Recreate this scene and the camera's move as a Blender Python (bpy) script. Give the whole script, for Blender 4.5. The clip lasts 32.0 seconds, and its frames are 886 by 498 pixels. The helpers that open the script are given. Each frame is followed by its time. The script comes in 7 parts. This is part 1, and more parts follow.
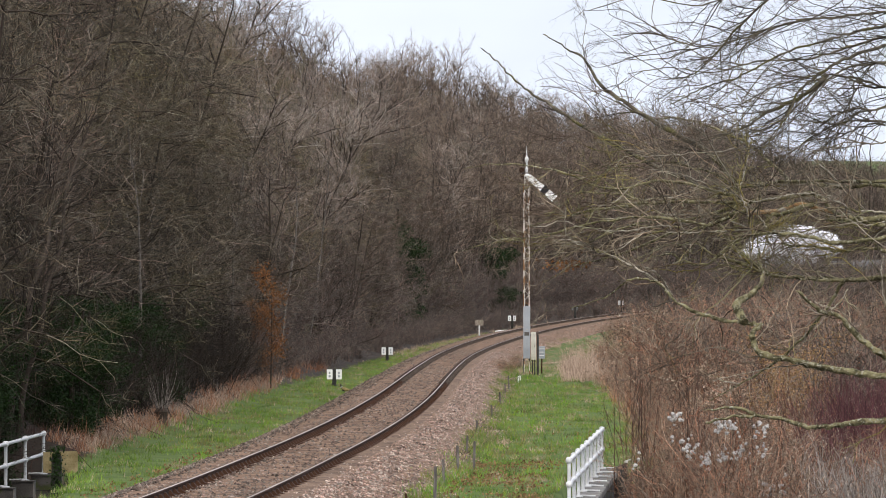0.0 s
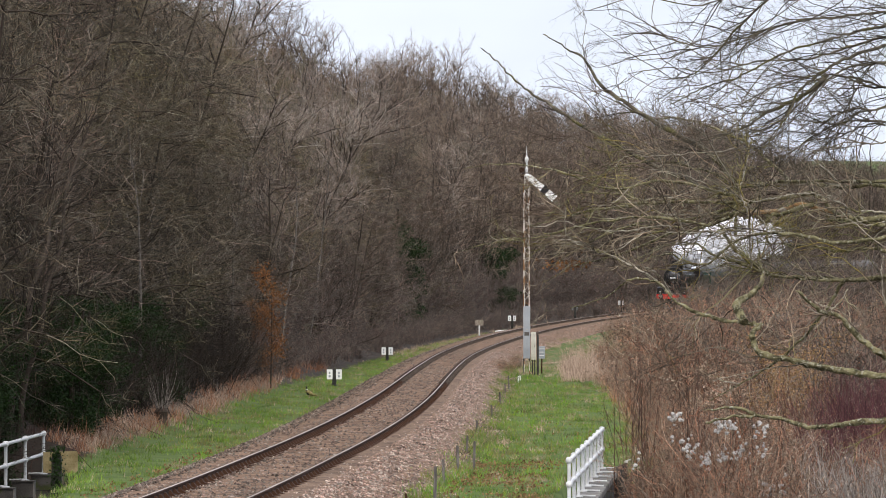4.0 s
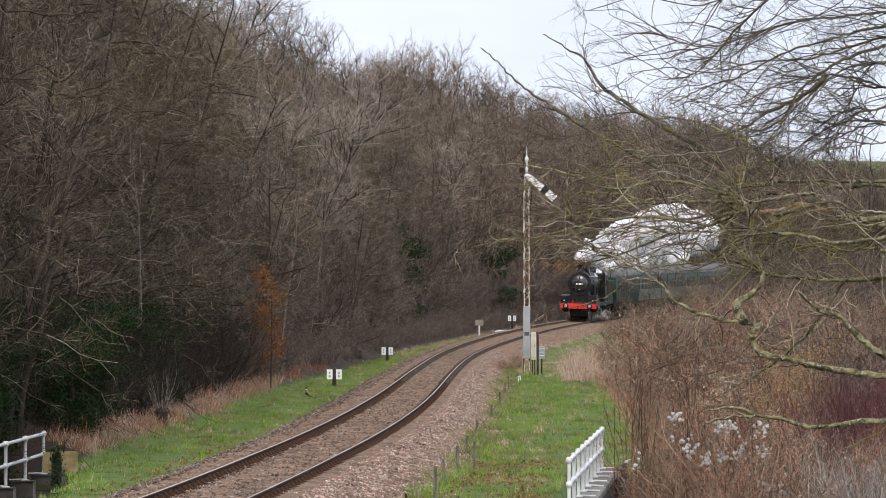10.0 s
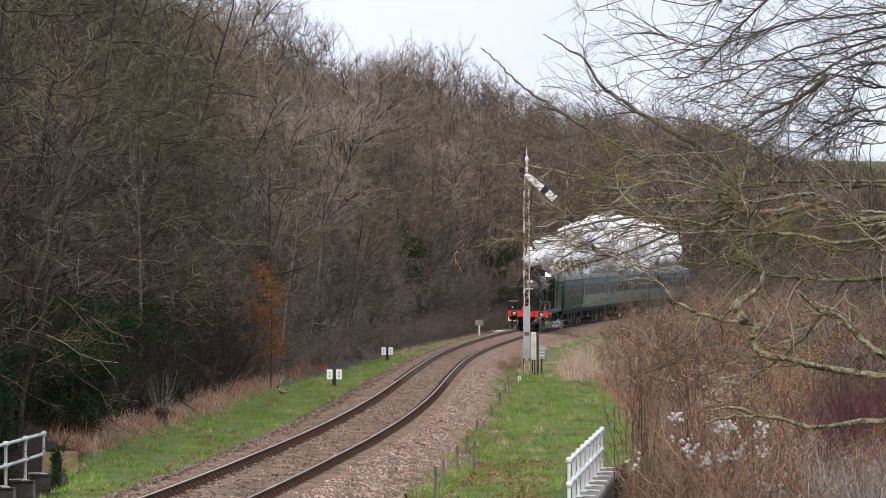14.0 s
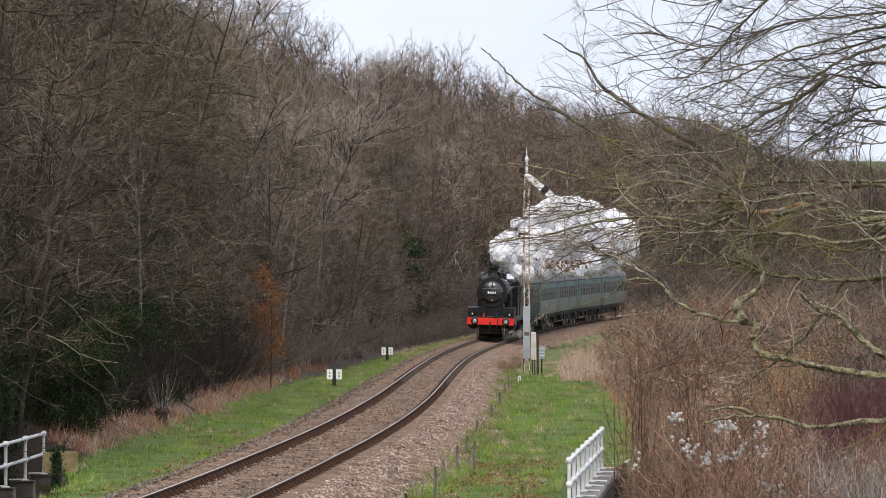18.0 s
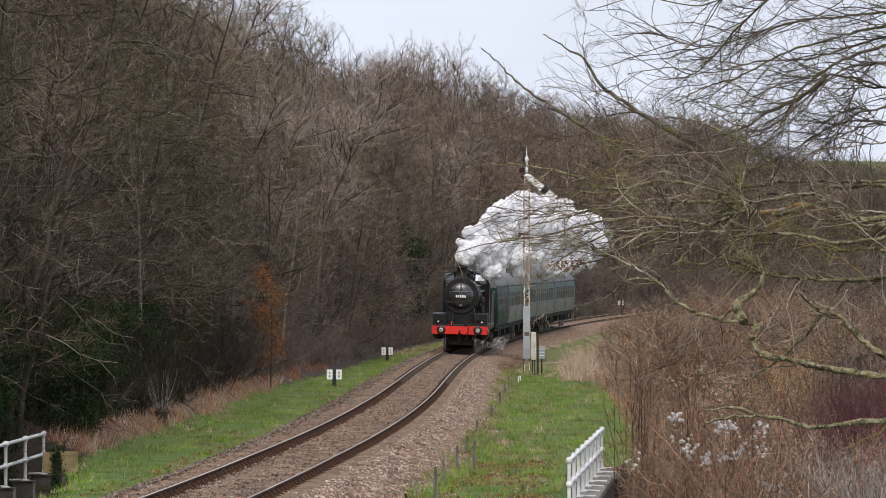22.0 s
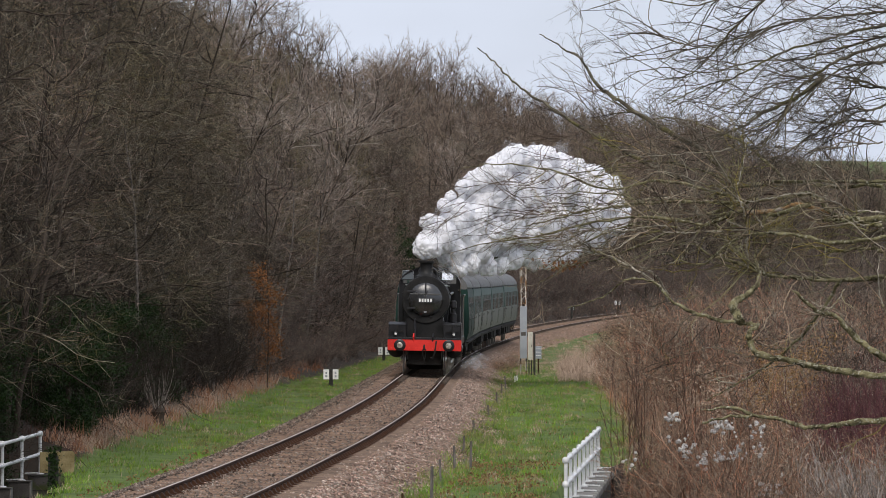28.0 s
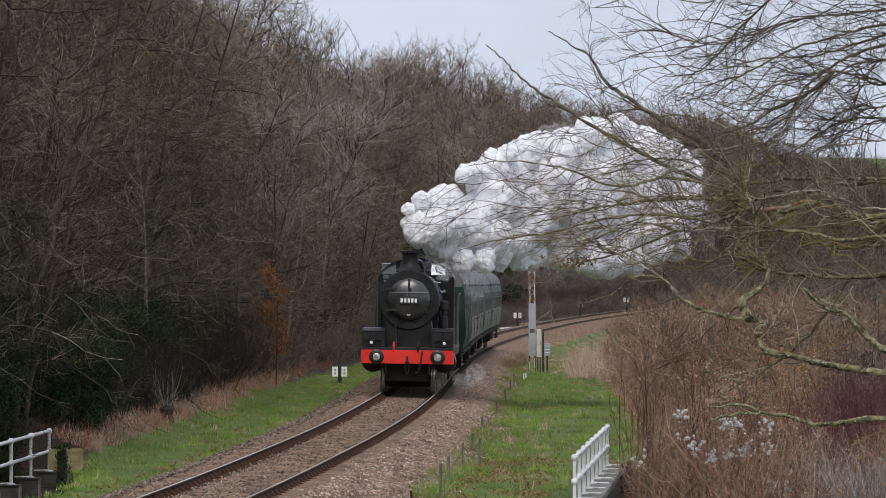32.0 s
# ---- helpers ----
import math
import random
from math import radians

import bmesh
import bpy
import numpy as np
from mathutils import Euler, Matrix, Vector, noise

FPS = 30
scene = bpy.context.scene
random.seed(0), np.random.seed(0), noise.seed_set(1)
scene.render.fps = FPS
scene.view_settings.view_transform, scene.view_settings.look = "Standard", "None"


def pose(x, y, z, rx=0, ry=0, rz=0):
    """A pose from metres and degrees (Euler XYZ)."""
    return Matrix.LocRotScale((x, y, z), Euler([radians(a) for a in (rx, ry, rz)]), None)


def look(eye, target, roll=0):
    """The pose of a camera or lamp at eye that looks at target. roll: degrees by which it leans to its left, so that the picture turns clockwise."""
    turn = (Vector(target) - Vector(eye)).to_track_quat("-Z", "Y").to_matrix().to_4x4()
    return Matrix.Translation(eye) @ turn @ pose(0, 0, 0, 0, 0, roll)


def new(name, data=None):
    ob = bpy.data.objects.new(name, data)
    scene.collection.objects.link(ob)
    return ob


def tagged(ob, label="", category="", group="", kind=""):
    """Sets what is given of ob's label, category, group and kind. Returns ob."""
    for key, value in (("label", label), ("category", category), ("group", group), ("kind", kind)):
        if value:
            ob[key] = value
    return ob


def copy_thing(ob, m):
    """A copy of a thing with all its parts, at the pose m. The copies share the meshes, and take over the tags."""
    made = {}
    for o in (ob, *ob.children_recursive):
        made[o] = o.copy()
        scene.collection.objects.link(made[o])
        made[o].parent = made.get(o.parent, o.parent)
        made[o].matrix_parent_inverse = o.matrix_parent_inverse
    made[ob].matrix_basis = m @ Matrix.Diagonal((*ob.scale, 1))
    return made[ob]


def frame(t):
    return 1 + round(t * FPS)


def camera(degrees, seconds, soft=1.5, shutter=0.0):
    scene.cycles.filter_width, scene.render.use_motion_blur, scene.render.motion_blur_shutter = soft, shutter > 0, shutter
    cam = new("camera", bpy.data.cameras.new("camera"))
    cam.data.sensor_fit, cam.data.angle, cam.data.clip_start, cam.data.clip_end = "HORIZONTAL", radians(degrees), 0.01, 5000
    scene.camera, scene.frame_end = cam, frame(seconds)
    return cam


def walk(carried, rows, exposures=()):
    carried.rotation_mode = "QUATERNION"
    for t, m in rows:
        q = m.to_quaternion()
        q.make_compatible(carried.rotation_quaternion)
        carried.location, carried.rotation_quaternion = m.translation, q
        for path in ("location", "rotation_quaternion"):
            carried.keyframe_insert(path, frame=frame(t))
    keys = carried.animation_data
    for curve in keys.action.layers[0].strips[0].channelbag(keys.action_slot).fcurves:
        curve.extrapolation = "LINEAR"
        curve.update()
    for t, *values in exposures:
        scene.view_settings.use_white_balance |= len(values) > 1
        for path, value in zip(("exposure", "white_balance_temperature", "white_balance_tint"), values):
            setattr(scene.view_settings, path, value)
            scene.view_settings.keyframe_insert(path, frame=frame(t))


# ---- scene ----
from collections import defaultdict

# The camera stands still on a tripod and is nudged late in the shot.
# rows: seconds, pan to the left and tilt upwards, in thousandths of a degree
cam = camera(9.49, 32.0, soft=0.85)
NUDGES = ((0, 0, 0), (19.0, 0, 0), (23.5, 0, 3), (24.0, 0, 9), (24.5, -9, -1), (25.0, -9, -23), (25.5, -50, -31),
          (26.5, -42, -15), (27.5, -27, 0), (28.0, -36, 0), (28.5, -29, -7), (29.0, -17, -5), (29.5, -14, -9),
          (30.0, 9, -9), (30.5, 19, -12), (31.0, 37, -19), (31.5, 47, -24), (32.0, 58, -30))
walk(cam, [(t, pose(0, 0, 3.1, 90.4006 + up / 1000, 0, left / 1000)) for t, left, up in NUDGES],
     exposures=((0, 0.19, 6500, 12.5), (14, 0.19, 6500, 12.5), (19, 0.13, 6510, 12.5), (23, -0.03, 6590, 12.5), (28, -0.18, 6480, 12), (32, -0.25, 6380, 12)))

# ---- light: a bright, thinly overcast sky with a broad weak sun ----
world = bpy.data.worlds.new("overcast_sky")
scene.world = world
world.use_nodes = True
wn, wl = world.node_tree.nodes, world.node_tree.links
wn.clear()
w_out, w_bg = wn.new("ShaderNodeOutputWorld"), wn.new("ShaderNodeBackground")
sky = wn.new("ShaderNodeTexSky")
sky.sky_type, sky.sun_disc = "NISHITA", False
sky.sun_elevation, sky.sun_rotation = radians(50), radians(186)
sky.air_density, sky.dust_density, sky.ozone_density = 1.0, 3.0, 1.0
cloud_tex, cloud_ramp, cloud_mix = wn.new("ShaderNodeTexNoise"), wn.new("ShaderNodeValToRGB"), wn.new("ShaderNodeMix")
w_tc, w_map = wn.new("ShaderNodeTexCoord"), wn.new("ShaderNodeMapping")
w_map.inputs["Scale"].default_value = (1.0, 1.0, 2.6)
cloud_tex.inputs["Scale"].default_value, cloud_tex.inputs["Detail"].default_value = 6.0, 5.0
cloud_ramp.color_ramp.elements[0].position, cloud_ramp.color_ramp.elements[1].position = 0.36, 0.62
cloud_ramp.color_ramp.elements[0].color, cloud_ramp.color_ramp.elements[1].color = (0.74,) * 3 + (1,), (0.97,) * 3 + (1,)
cloud_mix.data_type = "RGBA"
cloud_mix.inputs["B"].default_value = (7.5, 8.2, 9.5, 1)
wl.new(w_tc.outputs["Generated"], w_map.inputs["Vector"])
wl.new(w_map.outputs[0], cloud_tex.inputs["Vector"])
wl.new(cloud_tex.outputs["Fac"], cloud_ramp.inputs["Fac"])
wl.new(cloud_ramp.outputs["Color"], cloud_mix.inputs["Factor"])
wl.new(sky.outputs[0], cloud_mix.inputs["A"])
wl.new(cloud_mix.outputs["Result"], w_bg.inputs["Color"])
wl.new(w_bg.outputs[0], w_out.inputs[0])
w_bg.inputs["Strength"].default_value = 0.115
sun_data = bpy.data.lights.new("sun", "SUN")
sun_data.energy, sun_data.angle, sun_data.color = 2.45, radians(34), (1.0, 0.94, 0.85)
sun = new("sun", sun_data)
sun.matrix_world = look((-6, -55, 67), (0, 0, 0))


# ---- materials ----
def surface(name, dark, light, scale=4.0, rough=0.8, metal=0.0, bump=0.2, fine=40.0, vary=0.12, island=False, spec=0.3,
            stretch=(1, 1, 1), spots=None, spot_scale=6.0, spot_amount=0.5, skew=0.0, tint=0.0):
    """A procedural surface: two colours mixed by a coarse and a fine noise, per-object variation, relief, optional patches."""
    m = bpy.data.materials.new(name)
    m.use_nodes = True
    n, l = m.node_tree.nodes, m.node_tree.links
    b = n["Principled BSDF"]
    tc, mp = n.new("ShaderNodeTexCoord"), n.new("ShaderNodeMapping")
    mp.inputs["Scale"].default_value = stretch
    l.new(tc.outputs["Object"], mp.inputs["Vector"])
    coarse, grain = n.new("ShaderNodeTexNoise"), n.new("ShaderNodeTexNoise")
    for tex, s in ((coarse, scale), (grain, fine)):
        tex.inputs["Scale"].default_value, tex.inputs["Detail"].default_value = s, 4.0
        l.new(mp.outputs[0], tex.inputs["Vector"])
    add = n.new("ShaderNodeMath")
    add.operation = "MULTIPLY_ADD"
    add.inputs[1].default_value = 0.45
    l.new(grain.outputs["Fac"], add.inputs[0])
    l.new(coarse.outputs["Fac"], add.inputs[2])
    ramp = n.new("ShaderNodeValToRGB")
    ramp.color_ramp.elements[0].position, ramp.color_ramp.elements[1].position = 0.56, 0.9
    ramp.color_ramp.elements[0].color, ramp.color_ramp.elements[1].color = (*dark, 1), (*light, 1)
    l.new(add.outputs[0], ramp.inputs["Fac"])
    colour = ramp.outputs["Color"]
    if spots:
        sp, sr, sm = n.new("ShaderNodeTexNoise"), n.new("ShaderNodeValToRGB"), n.new("ShaderNodeMix")
        sp.inputs["Scale"].default_value, sp.inputs["Detail"].default_value = spot_scale, 3.0
        l.new(tc.outputs["Object"], sp.inputs["Vector"])
        sr.color_ramp.elements[0].position, sr.color_ramp.elements[1].position = 1 - spot_amount, 1.08 - spot_amount
        sm.data_type = "RGBA"
        l.new(sp.outputs["Fac"], sr.inputs["Fac"])
        l.new(sr.outputs["Color"], sm.inputs["Factor"])
        l.new(colour, sm.inputs["A"])
        sm.inputs["B"].default_value = (*spots, 1)
        colour = sm.outputs["Result"]
    hsv = n.new("ShaderNodeHueSaturation")
    info = n.new("ShaderNodeNewGeometry" if island else "ShaderNodeObjectInfo")
    rng = n.new("ShaderNodeMapRange")
    rng.inputs["To Min"].default_value, rng.inputs["To Max"].default_value = 1 - vary, 1 + vary
    l.new(info.outputs["Random Per Island" if island else "Random"], rng.inputs["Value"])
    l.new(rng.outputs[0], hsv.inputs["Value"])
    if skew:
        # most pieces dull, a few much paler
        power = n.new("ShaderNodeMath")
        power.operation = "POWER"
        power.inputs[1].default_value = skew
        l.new(rng.inputs["Value"].links[0].from_socket, power.inputs[0])
        l.new(power.outputs[0], rng.inputs["Value"])
        rng.inputs["To Max"].default_value = 1 - vary + vary * (skew + 1)
    if tint:
        # some pieces redder and some greyer
        fold, frac, sat, hue = (n.new("ShaderNode" + k) for k in ("Math", "Math", "MapRange", "MapRange"))
        fold.operation, frac.operation = "MULTIPLY", "FRACT"
        fold.inputs[1].default_value = 17.3
        l.new(info.outputs["Random Per Island" if island else "Random"], fold.inputs[0])
        l.new(fold.outputs[0], frac.inputs[0])
        sat.inputs["To Min"].default_value, sat.inputs["To Max"].default_value = 1 - tint * 6, 1 + tint * 3
        hue.inputs["To Min"].default_value, hue.inputs["To Max"].default_value = 0.5 + tint * 0.35, 0.5 - tint * 0.35
        for k in (sat, hue):
            l.new(frac.outputs[0], k.inputs["Value"])
        l.new(sat.outputs[0], hsv.inputs["Saturation"])
        l.new(hue.outputs[0], hsv.inputs["Hue"])
    l.new(colour, hsv.inputs["Color"])
    l.new(hsv.outputs[0], b.inputs["Base Color"])
    b.inputs["Roughness"].default_value, b.inputs["Metallic"].default_value = rough, metal
    b.inputs["Specular IOR Level"].default_value = spec
    if bump:
        bn = n.new("ShaderNodeBump")
        bn.inputs["Strength"].default_value, bn.inputs["Distance"].default_value = bump, 0.02
        l.new(add.outputs[0], bn.inputs["Height"])
        l.new(bn.outputs[0], b.inputs["Normal"])
    return m


M = {
    "bark": surface("grey_brown_bark", (0.028, 0.0218, 0.0172), (0.08, 0.0634, 0.05), 1.2, 0.9, spec=0.12, vary=0.3, fine=25),
    "twig": surface("brown_twig", (0.0656, 0.0507, 0.0392), (0.2579, 0.1986, 0.1527), 0.35, 0.85, spec=0.12, vary=0.58, bump=0, island=True, fine=3.0, skew=2.6, tint=0.06, spots=(0.088, 0.078, 0.032), spot_scale=0.3, spot_amount=0.42),
    "olive_twig": surface("olive_brown_twig", (0.062, 0.051, 0.027), (0.25, 0.205, 0.112), 0.35, 0.85, spec=0.12, vary=0.45, bump=0, island=True, fine=3.0, skew=2.2, tint=0.06, spots=(0.16, 0.092, 0.05), spot_scale=0.3, spot_amount=0.4),
    "deep_twig": surface("deep_brown_twig", (0.046, 0.038, 0.026), (0.23, 0.19, 0.131), 0.35, 0.88, spec=0.12, vary=0.62, bump=0, island=True, fine=3.0, skew=2.8, tint=0.06, spots=(0.115, 0.1, 0.034), spot_scale=0.3, spot_amount=0.43),
    "grey_twig": surface("grey_twig", (0.1024, 0.0823, 0.0669), (0.4556, 0.3741, 0.3042), 0.35, 0.85, spec=0.12, vary=0.45, bump=0, island=True, fine=3.0, skew=2.2, tint=0.06),
    "tan_twig": surface("tan_twig", (0.108, 0.083, 0.063), (0.35, 0.27, 0.208), 0.25, 0.85, spec=0.12, vary=0.5, bump=0, island=True, fine=2.0),
    # twig brown darkened to stand for the dim inside of the wood
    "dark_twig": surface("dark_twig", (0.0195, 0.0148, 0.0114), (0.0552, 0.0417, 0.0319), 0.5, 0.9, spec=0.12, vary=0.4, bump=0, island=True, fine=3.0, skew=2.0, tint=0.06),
    "brush_twig": surface("red_grey_brush_twig", (0.074, 0.055, 0.045), (0.28, 0.213, 0.172), 0.35, 0.88, spec=0.12, vary=0.45, bump=0, island=True, fine=3.0, skew=1.8, tint=0.08),
    "pale_twig": surface("pale_grey_twig", (0.18, 0.154, 0.133), (0.46, 0.41, 0.365), 0.8, 0.85, spec=0.12, vary=0.5, bump=0, island=True),
    "red_twig": surface("red_brown_twig", (0.148, 0.086, 0.053), (0.41, 0.256, 0.155), 0.8, 0.8, spec=0.12, vary=0.62, bump=0, island=True, fine=5, skew=2.6, tint=0.08),
    "dark_red_twig": surface("dark_red_twig", (0.05, 0.026, 0.02), (0.13, 0.075, 0.058), 0.8, 0.8, spec=0.12, vary=0.4, bump=0, island=True, fine=5),
    "speck": surface("withered_pale_leaf", (0.2, 0.15, 0.1), (0.5, 0.42, 0.32), 3.0, 0.85, spec=0.12, bump=0, vary=0.5, island=True, tint=0.06),
    "gold_leaf": surface("withered_golden_leaf", (0.23, 0.135, 0.06), (0.45, 0.29, 0.145), 3.0, 0.8, spec=0.12, bump=0, vary=0.3, island=True),
    "birch_bark": surface("pale_birch_bark", (0.07, 0.06, 0.052), (0.2, 0.178, 0.156), 3.0, 0.8, spec=0.12, bump=0.2, fine=30, stretch=(1, 1, 3)),
    "torn_wood": surface("torn_orange_wood", (0.13, 0.075, 0.035), (0.36, 0.22, 0.1), 9.0, 0.85, spec=0.12, bump=0.4, fine=30, spots=(0.3, 0.27, 0.22), spot_scale=5.0, spot_amount=0.45),
    "purple_twig": surface("purple_red_twig", (0.078, 0.033, 0.036), (0.195, 0.083, 0.086), 0.8, 0.7, spec=0.12, vary=0.5, bump=0, island=True, fine=5),
    "mossy_bark": surface("mossy_bark", (0.045, 0.04, 0.021), (0.27, 0.243, 0.13), 9.0, 0.92, spec=0.12, bump=0.9, fine=55,
                          spots=(0.34, 0.325, 0.245), spot_scale=38.0, spot_amount=0.44),
    # lichened twig coloured dark, as it looks with bright sky behind
    "silhouette_twig": surface("dark_lichened_twig", (0.045, 0.039, 0.03), (0.15, 0.13, 0.1), 1.5, 0.9, spec=0.12, bump=0, vary=0.4, island=True, fine=9,
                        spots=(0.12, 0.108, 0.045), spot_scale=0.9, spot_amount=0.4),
    "mossy_twig": surface("mossy_twig", (0.06, 0.045, 0.03), (0.39, 0.32, 0.22), 1.5, 0.9, spec=0.12, bump=0, vary=0.45, island=True, fine=9, skew=1.6, tint=0.06,
                          spots=(0.23, 0.205, 0.07), spot_scale=0.9, spot_amount=0.48),
    "brown_twig": surface("thin_brown_twig", (0.055, 0.04, 0.03), (0.175, 0.128, 0.093), 1.5, 0.9, spec=0.12, bump=0, vary=0.4, island=True, fine=9),
    "pale_bark": surface("pale_lichened_bark", (0.15, 0.132, 0.1), (0.5, 0.46, 0.37), 5.0, 0.9, spec=0.12, bump=0.4, fine=40,
                         spots=(0.2, 0.18, 0.07), spot_scale=3.5, spot_amount=0.42),
    # bark of the upper boughs, darkened likewise for the sky behind
    "silhouette_bark": surface("dark_lichened_bark", (0.04, 0.034, 0.026), (0.19, 0.168, 0.12), 5.0, 0.9, spec=0.12, bump=0.5, fine=40,
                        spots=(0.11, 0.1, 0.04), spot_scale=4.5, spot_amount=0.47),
    "ivy": surface("dark_ivy_leaf", (0.008, 0.02, 0.005), (0.03, 0.058, 0.015), 3.0, 0.55, spec=0.12, bump=0, vary=0.35, island=True),
    "litter_leaf": surface("brown_fallen_leaf", (0.13, 0.075, 0.036), (0.36, 0.22, 0.112), 3.0, 0.8, spec=0.12, bump=0, vary=0.3, island=True),
    "beech": surface("dead_copper_leaf", (0.16, 0.07, 0.026), (0.32, 0.15, 0.06), 3.0, 0.7, spec=0.12, bump=0, vary=0.3, island=True),
    "seed": surface("fluffy_white_seed_head", (0.32, 0.3, 0.28), (0.52, 0.5, 0.47), 9.0, 1.0, bump=0.3, vary=0.1),
    "grass": surface("green_grass_blade", (0.054, 0.095, 0.01), (0.19, 0.275, 0.038), 0.9, 0.6, spec=0.12, bump=0, vary=0.35, island=True, fine=6, tint=0.05, spots=(0.25, 0.2, 0.095), spot_scale=1.5, spot_amount=0.44),
    "lush_grass": surface("lush_green_grass_blade", (0.05, 0.105, 0.009), (0.17, 0.3, 0.032), 0.9, 0.6, spec=0.12, bump=0, vary=0.35, island=True, fine=6, tint=0.04),
    "dull_grass": surface("dull_olive_grass_blade", (0.085, 0.088, 0.025), (0.24, 0.235, 0.08), 0.9, 0.7, spec=0.12, bump=0, vary=0.35, island=True, fine=6, tint=0.05),
    "straw": surface("dead_grass_blade", (0.195, 0.135, 0.096), (0.49, 0.365, 0.27), 0.8, 0.8, spec=0.12, bump=0, vary=0.25, island=True, fine=6),
    "stalk": surface("dead_red_brown_stalk", (0.1362, 0.0607, 0.0326), (0.3985, 0.1945, 0.1067), 0.9, 0.9, spec=0.12, bump=0, vary=0.4, island=True),
    "stone": surface("ballast_stone", (0.122, 0.083, 0.063), (0.46, 0.34, 0.268), 3.0, 0.9, spec=0.12, bump=0.2, vary=0.5, island=True, fine=30, skew=1.4, tint=0.055),
    "dull_stone": surface("dull_ballast_stone", (0.075, 0.056, 0.044), (0.29, 0.225, 0.18), 3.0, 0.9, spec=0.12, bump=0.2, vary=0.5, island=True, fine=30, skew=1.4, tint=0.05),
    "bed": surface("ballast_bed", (0.093, 0.057, 0.0369), (0.2937, 0.189, 0.1273), 2.5, 0.95, spec=0.12, bump=0.9, fine=30),
    "dirt": surface("trodden_brown_dirt", (0.095, 0.0626, 0.0423), (0.21, 0.142, 0.1), 2.2, 0.95, spec=0.12, bump=0.6, fine=26),
    "stake_wood": surface("grey_weathered_stake", (0.08, 0.072, 0.063), (0.19, 0.172, 0.152), 4.0, 0.9, bump=0.3, stretch=(4, 4, 0.6)),
    "sleeper": surface("old_timber_sleeper", (0.0385, 0.0286, 0.0224), (0.105, 0.0782, 0.0594), 3.0, 0.85, bump=0.5, stretch=(6, 1, 6)),
    "rust": surface("rusty_steel", (0.025, 0.0118, 0.0066), (0.07, 0.034, 0.019), 4.0, 0.85, bump=0.3, spec=0.15),
    "rail_top": surface("worn_rail_head", (0.36, 0.31, 0.27), (0.52, 0.46, 0.41), 2.0, 0.6, metal=0.1, bump=0.05, stretch=(1, 0.1, 1)),
    "concrete": surface("weathered_concrete", (0.1, 0.093, 0.083), (0.24, 0.225, 0.205), 1.8, 0.9, bump=0.4,
                        spots=(0.13, 0.14, 0.07), spot_scale=3.0, spot_amount=0.4),
    "dark_concrete": surface("stained_concrete", (0.0432, 0.0392, 0.035), (0.108, 0.098, 0.0896), 2.0, 0.9, bump=0.4,
                             spots=(0.07, 0.08, 0.03), spot_scale=2.5, spot_amount=0.42),
    "white_rail": surface("white_painted_steel", (0.5412, 0.5412, 0.533), (0.7052, 0.7052, 0.6966), 6.0, 0.45, bump=0.1,
                          spots=(0.5, 0.47, 0.43), spot_scale=9.0, spot_amount=0.3),
    "white": surface("white_paint", (0.72, 0.72, 0.7), (0.84, 0.84, 0.82), 8.0, 0.5, bump=0.05),
    "black_wood": surface("black_timber_post", (0.02, 0.019, 0.017), (0.05, 0.047, 0.042), 5.0, 0.8),
    "old_wood": surface("weathered_timber", (0.16, 0.13, 0.1), (0.34, 0.29, 0.23), 4.0, 0.9, bump=0.4, stretch=(4, 4, 0.6)),
    "lichen_board": surface("lichened_board", (0.144, 0.1102, 0.0495), (0.2604, 0.21, 0.1102), 5.0, 0.9),
    "grey_paint": surface("grey_painted_steel", (0.27, 0.29, 0.31), (0.36, 0.38, 0.4), 1.5, 0.6, bump=0.1,
                          spots=(0.2, 0.19, 0.18), spot_scale=5.0, spot_amount=0.33),
    "flaking": surface("flaking_white_paint_over_rust", (0.55, 0.5, 0.42), (0.75, 0.71, 0.64), 3.0, 0.7, bump=0.3,
                       spots=(0.27, 0.14, 0.06), spot_scale=4.0, spot_amount=0.52),
    "cream_paint": surface("cream_painted_cabinet", (0.5, 0.48, 0.4), (0.66, 0.64, 0.56), 2.5, 0.6, bump=0.1),
    "black_paint": surface("black_loco_paint", (0.008, 0.008, 0.009), (0.022, 0.021, 0.022), 1.3, 0.36, bump=0.06, spec=0.36),
    # glossy black, its colour also raised for the sky's sheen on the sides
    "sheen_black": surface("dusty_shining_black_paint", (0.02, 0.021, 0.021), (0.06, 0.06, 0.058), 0.8, 0.3, bump=0.05, spec=0.9, stretch=(1, 1, 3)),
    "soot": surface("sooty_smokebox_black", (0.008, 0.008, 0.008), (0.024, 0.023, 0.022), 2.5, 0.5, bump=0.1, spec=0.22),
    "red_paint": surface("red_buffer_beam_paint", (0.62, 0.026, 0.019), (0.78, 0.043, 0.032), 1.6, 0.4, bump=0.04),
    "door_black": surface("polished_black_door", (0.014, 0.014, 0.014), (0.034, 0.034, 0.034), 2.0, 0.26, bump=0.05, spec=0.95),
    "steel": surface("bright_steel", (0.42, 0.42, 0.41), (0.62, 0.62, 0.6), 5.0, 0.28, metal=0.9, bump=0.1),
    "green_paint": surface("dark_green_coach_paint", (0.01, 0.03, 0.024), (0.02, 0.052, 0.042), 0.9, 0.5, bump=0.02, spec=0.15),
    "dull_green": surface("dusty_green_coach_paint", (0.022, 0.052, 0.041), (0.042, 0.086, 0.07), 0.9, 0.5, bump=0.02, spec=0.3, vary=0.06),
    # green paint greyed to stand for the pale ballast mirrored low on the sides
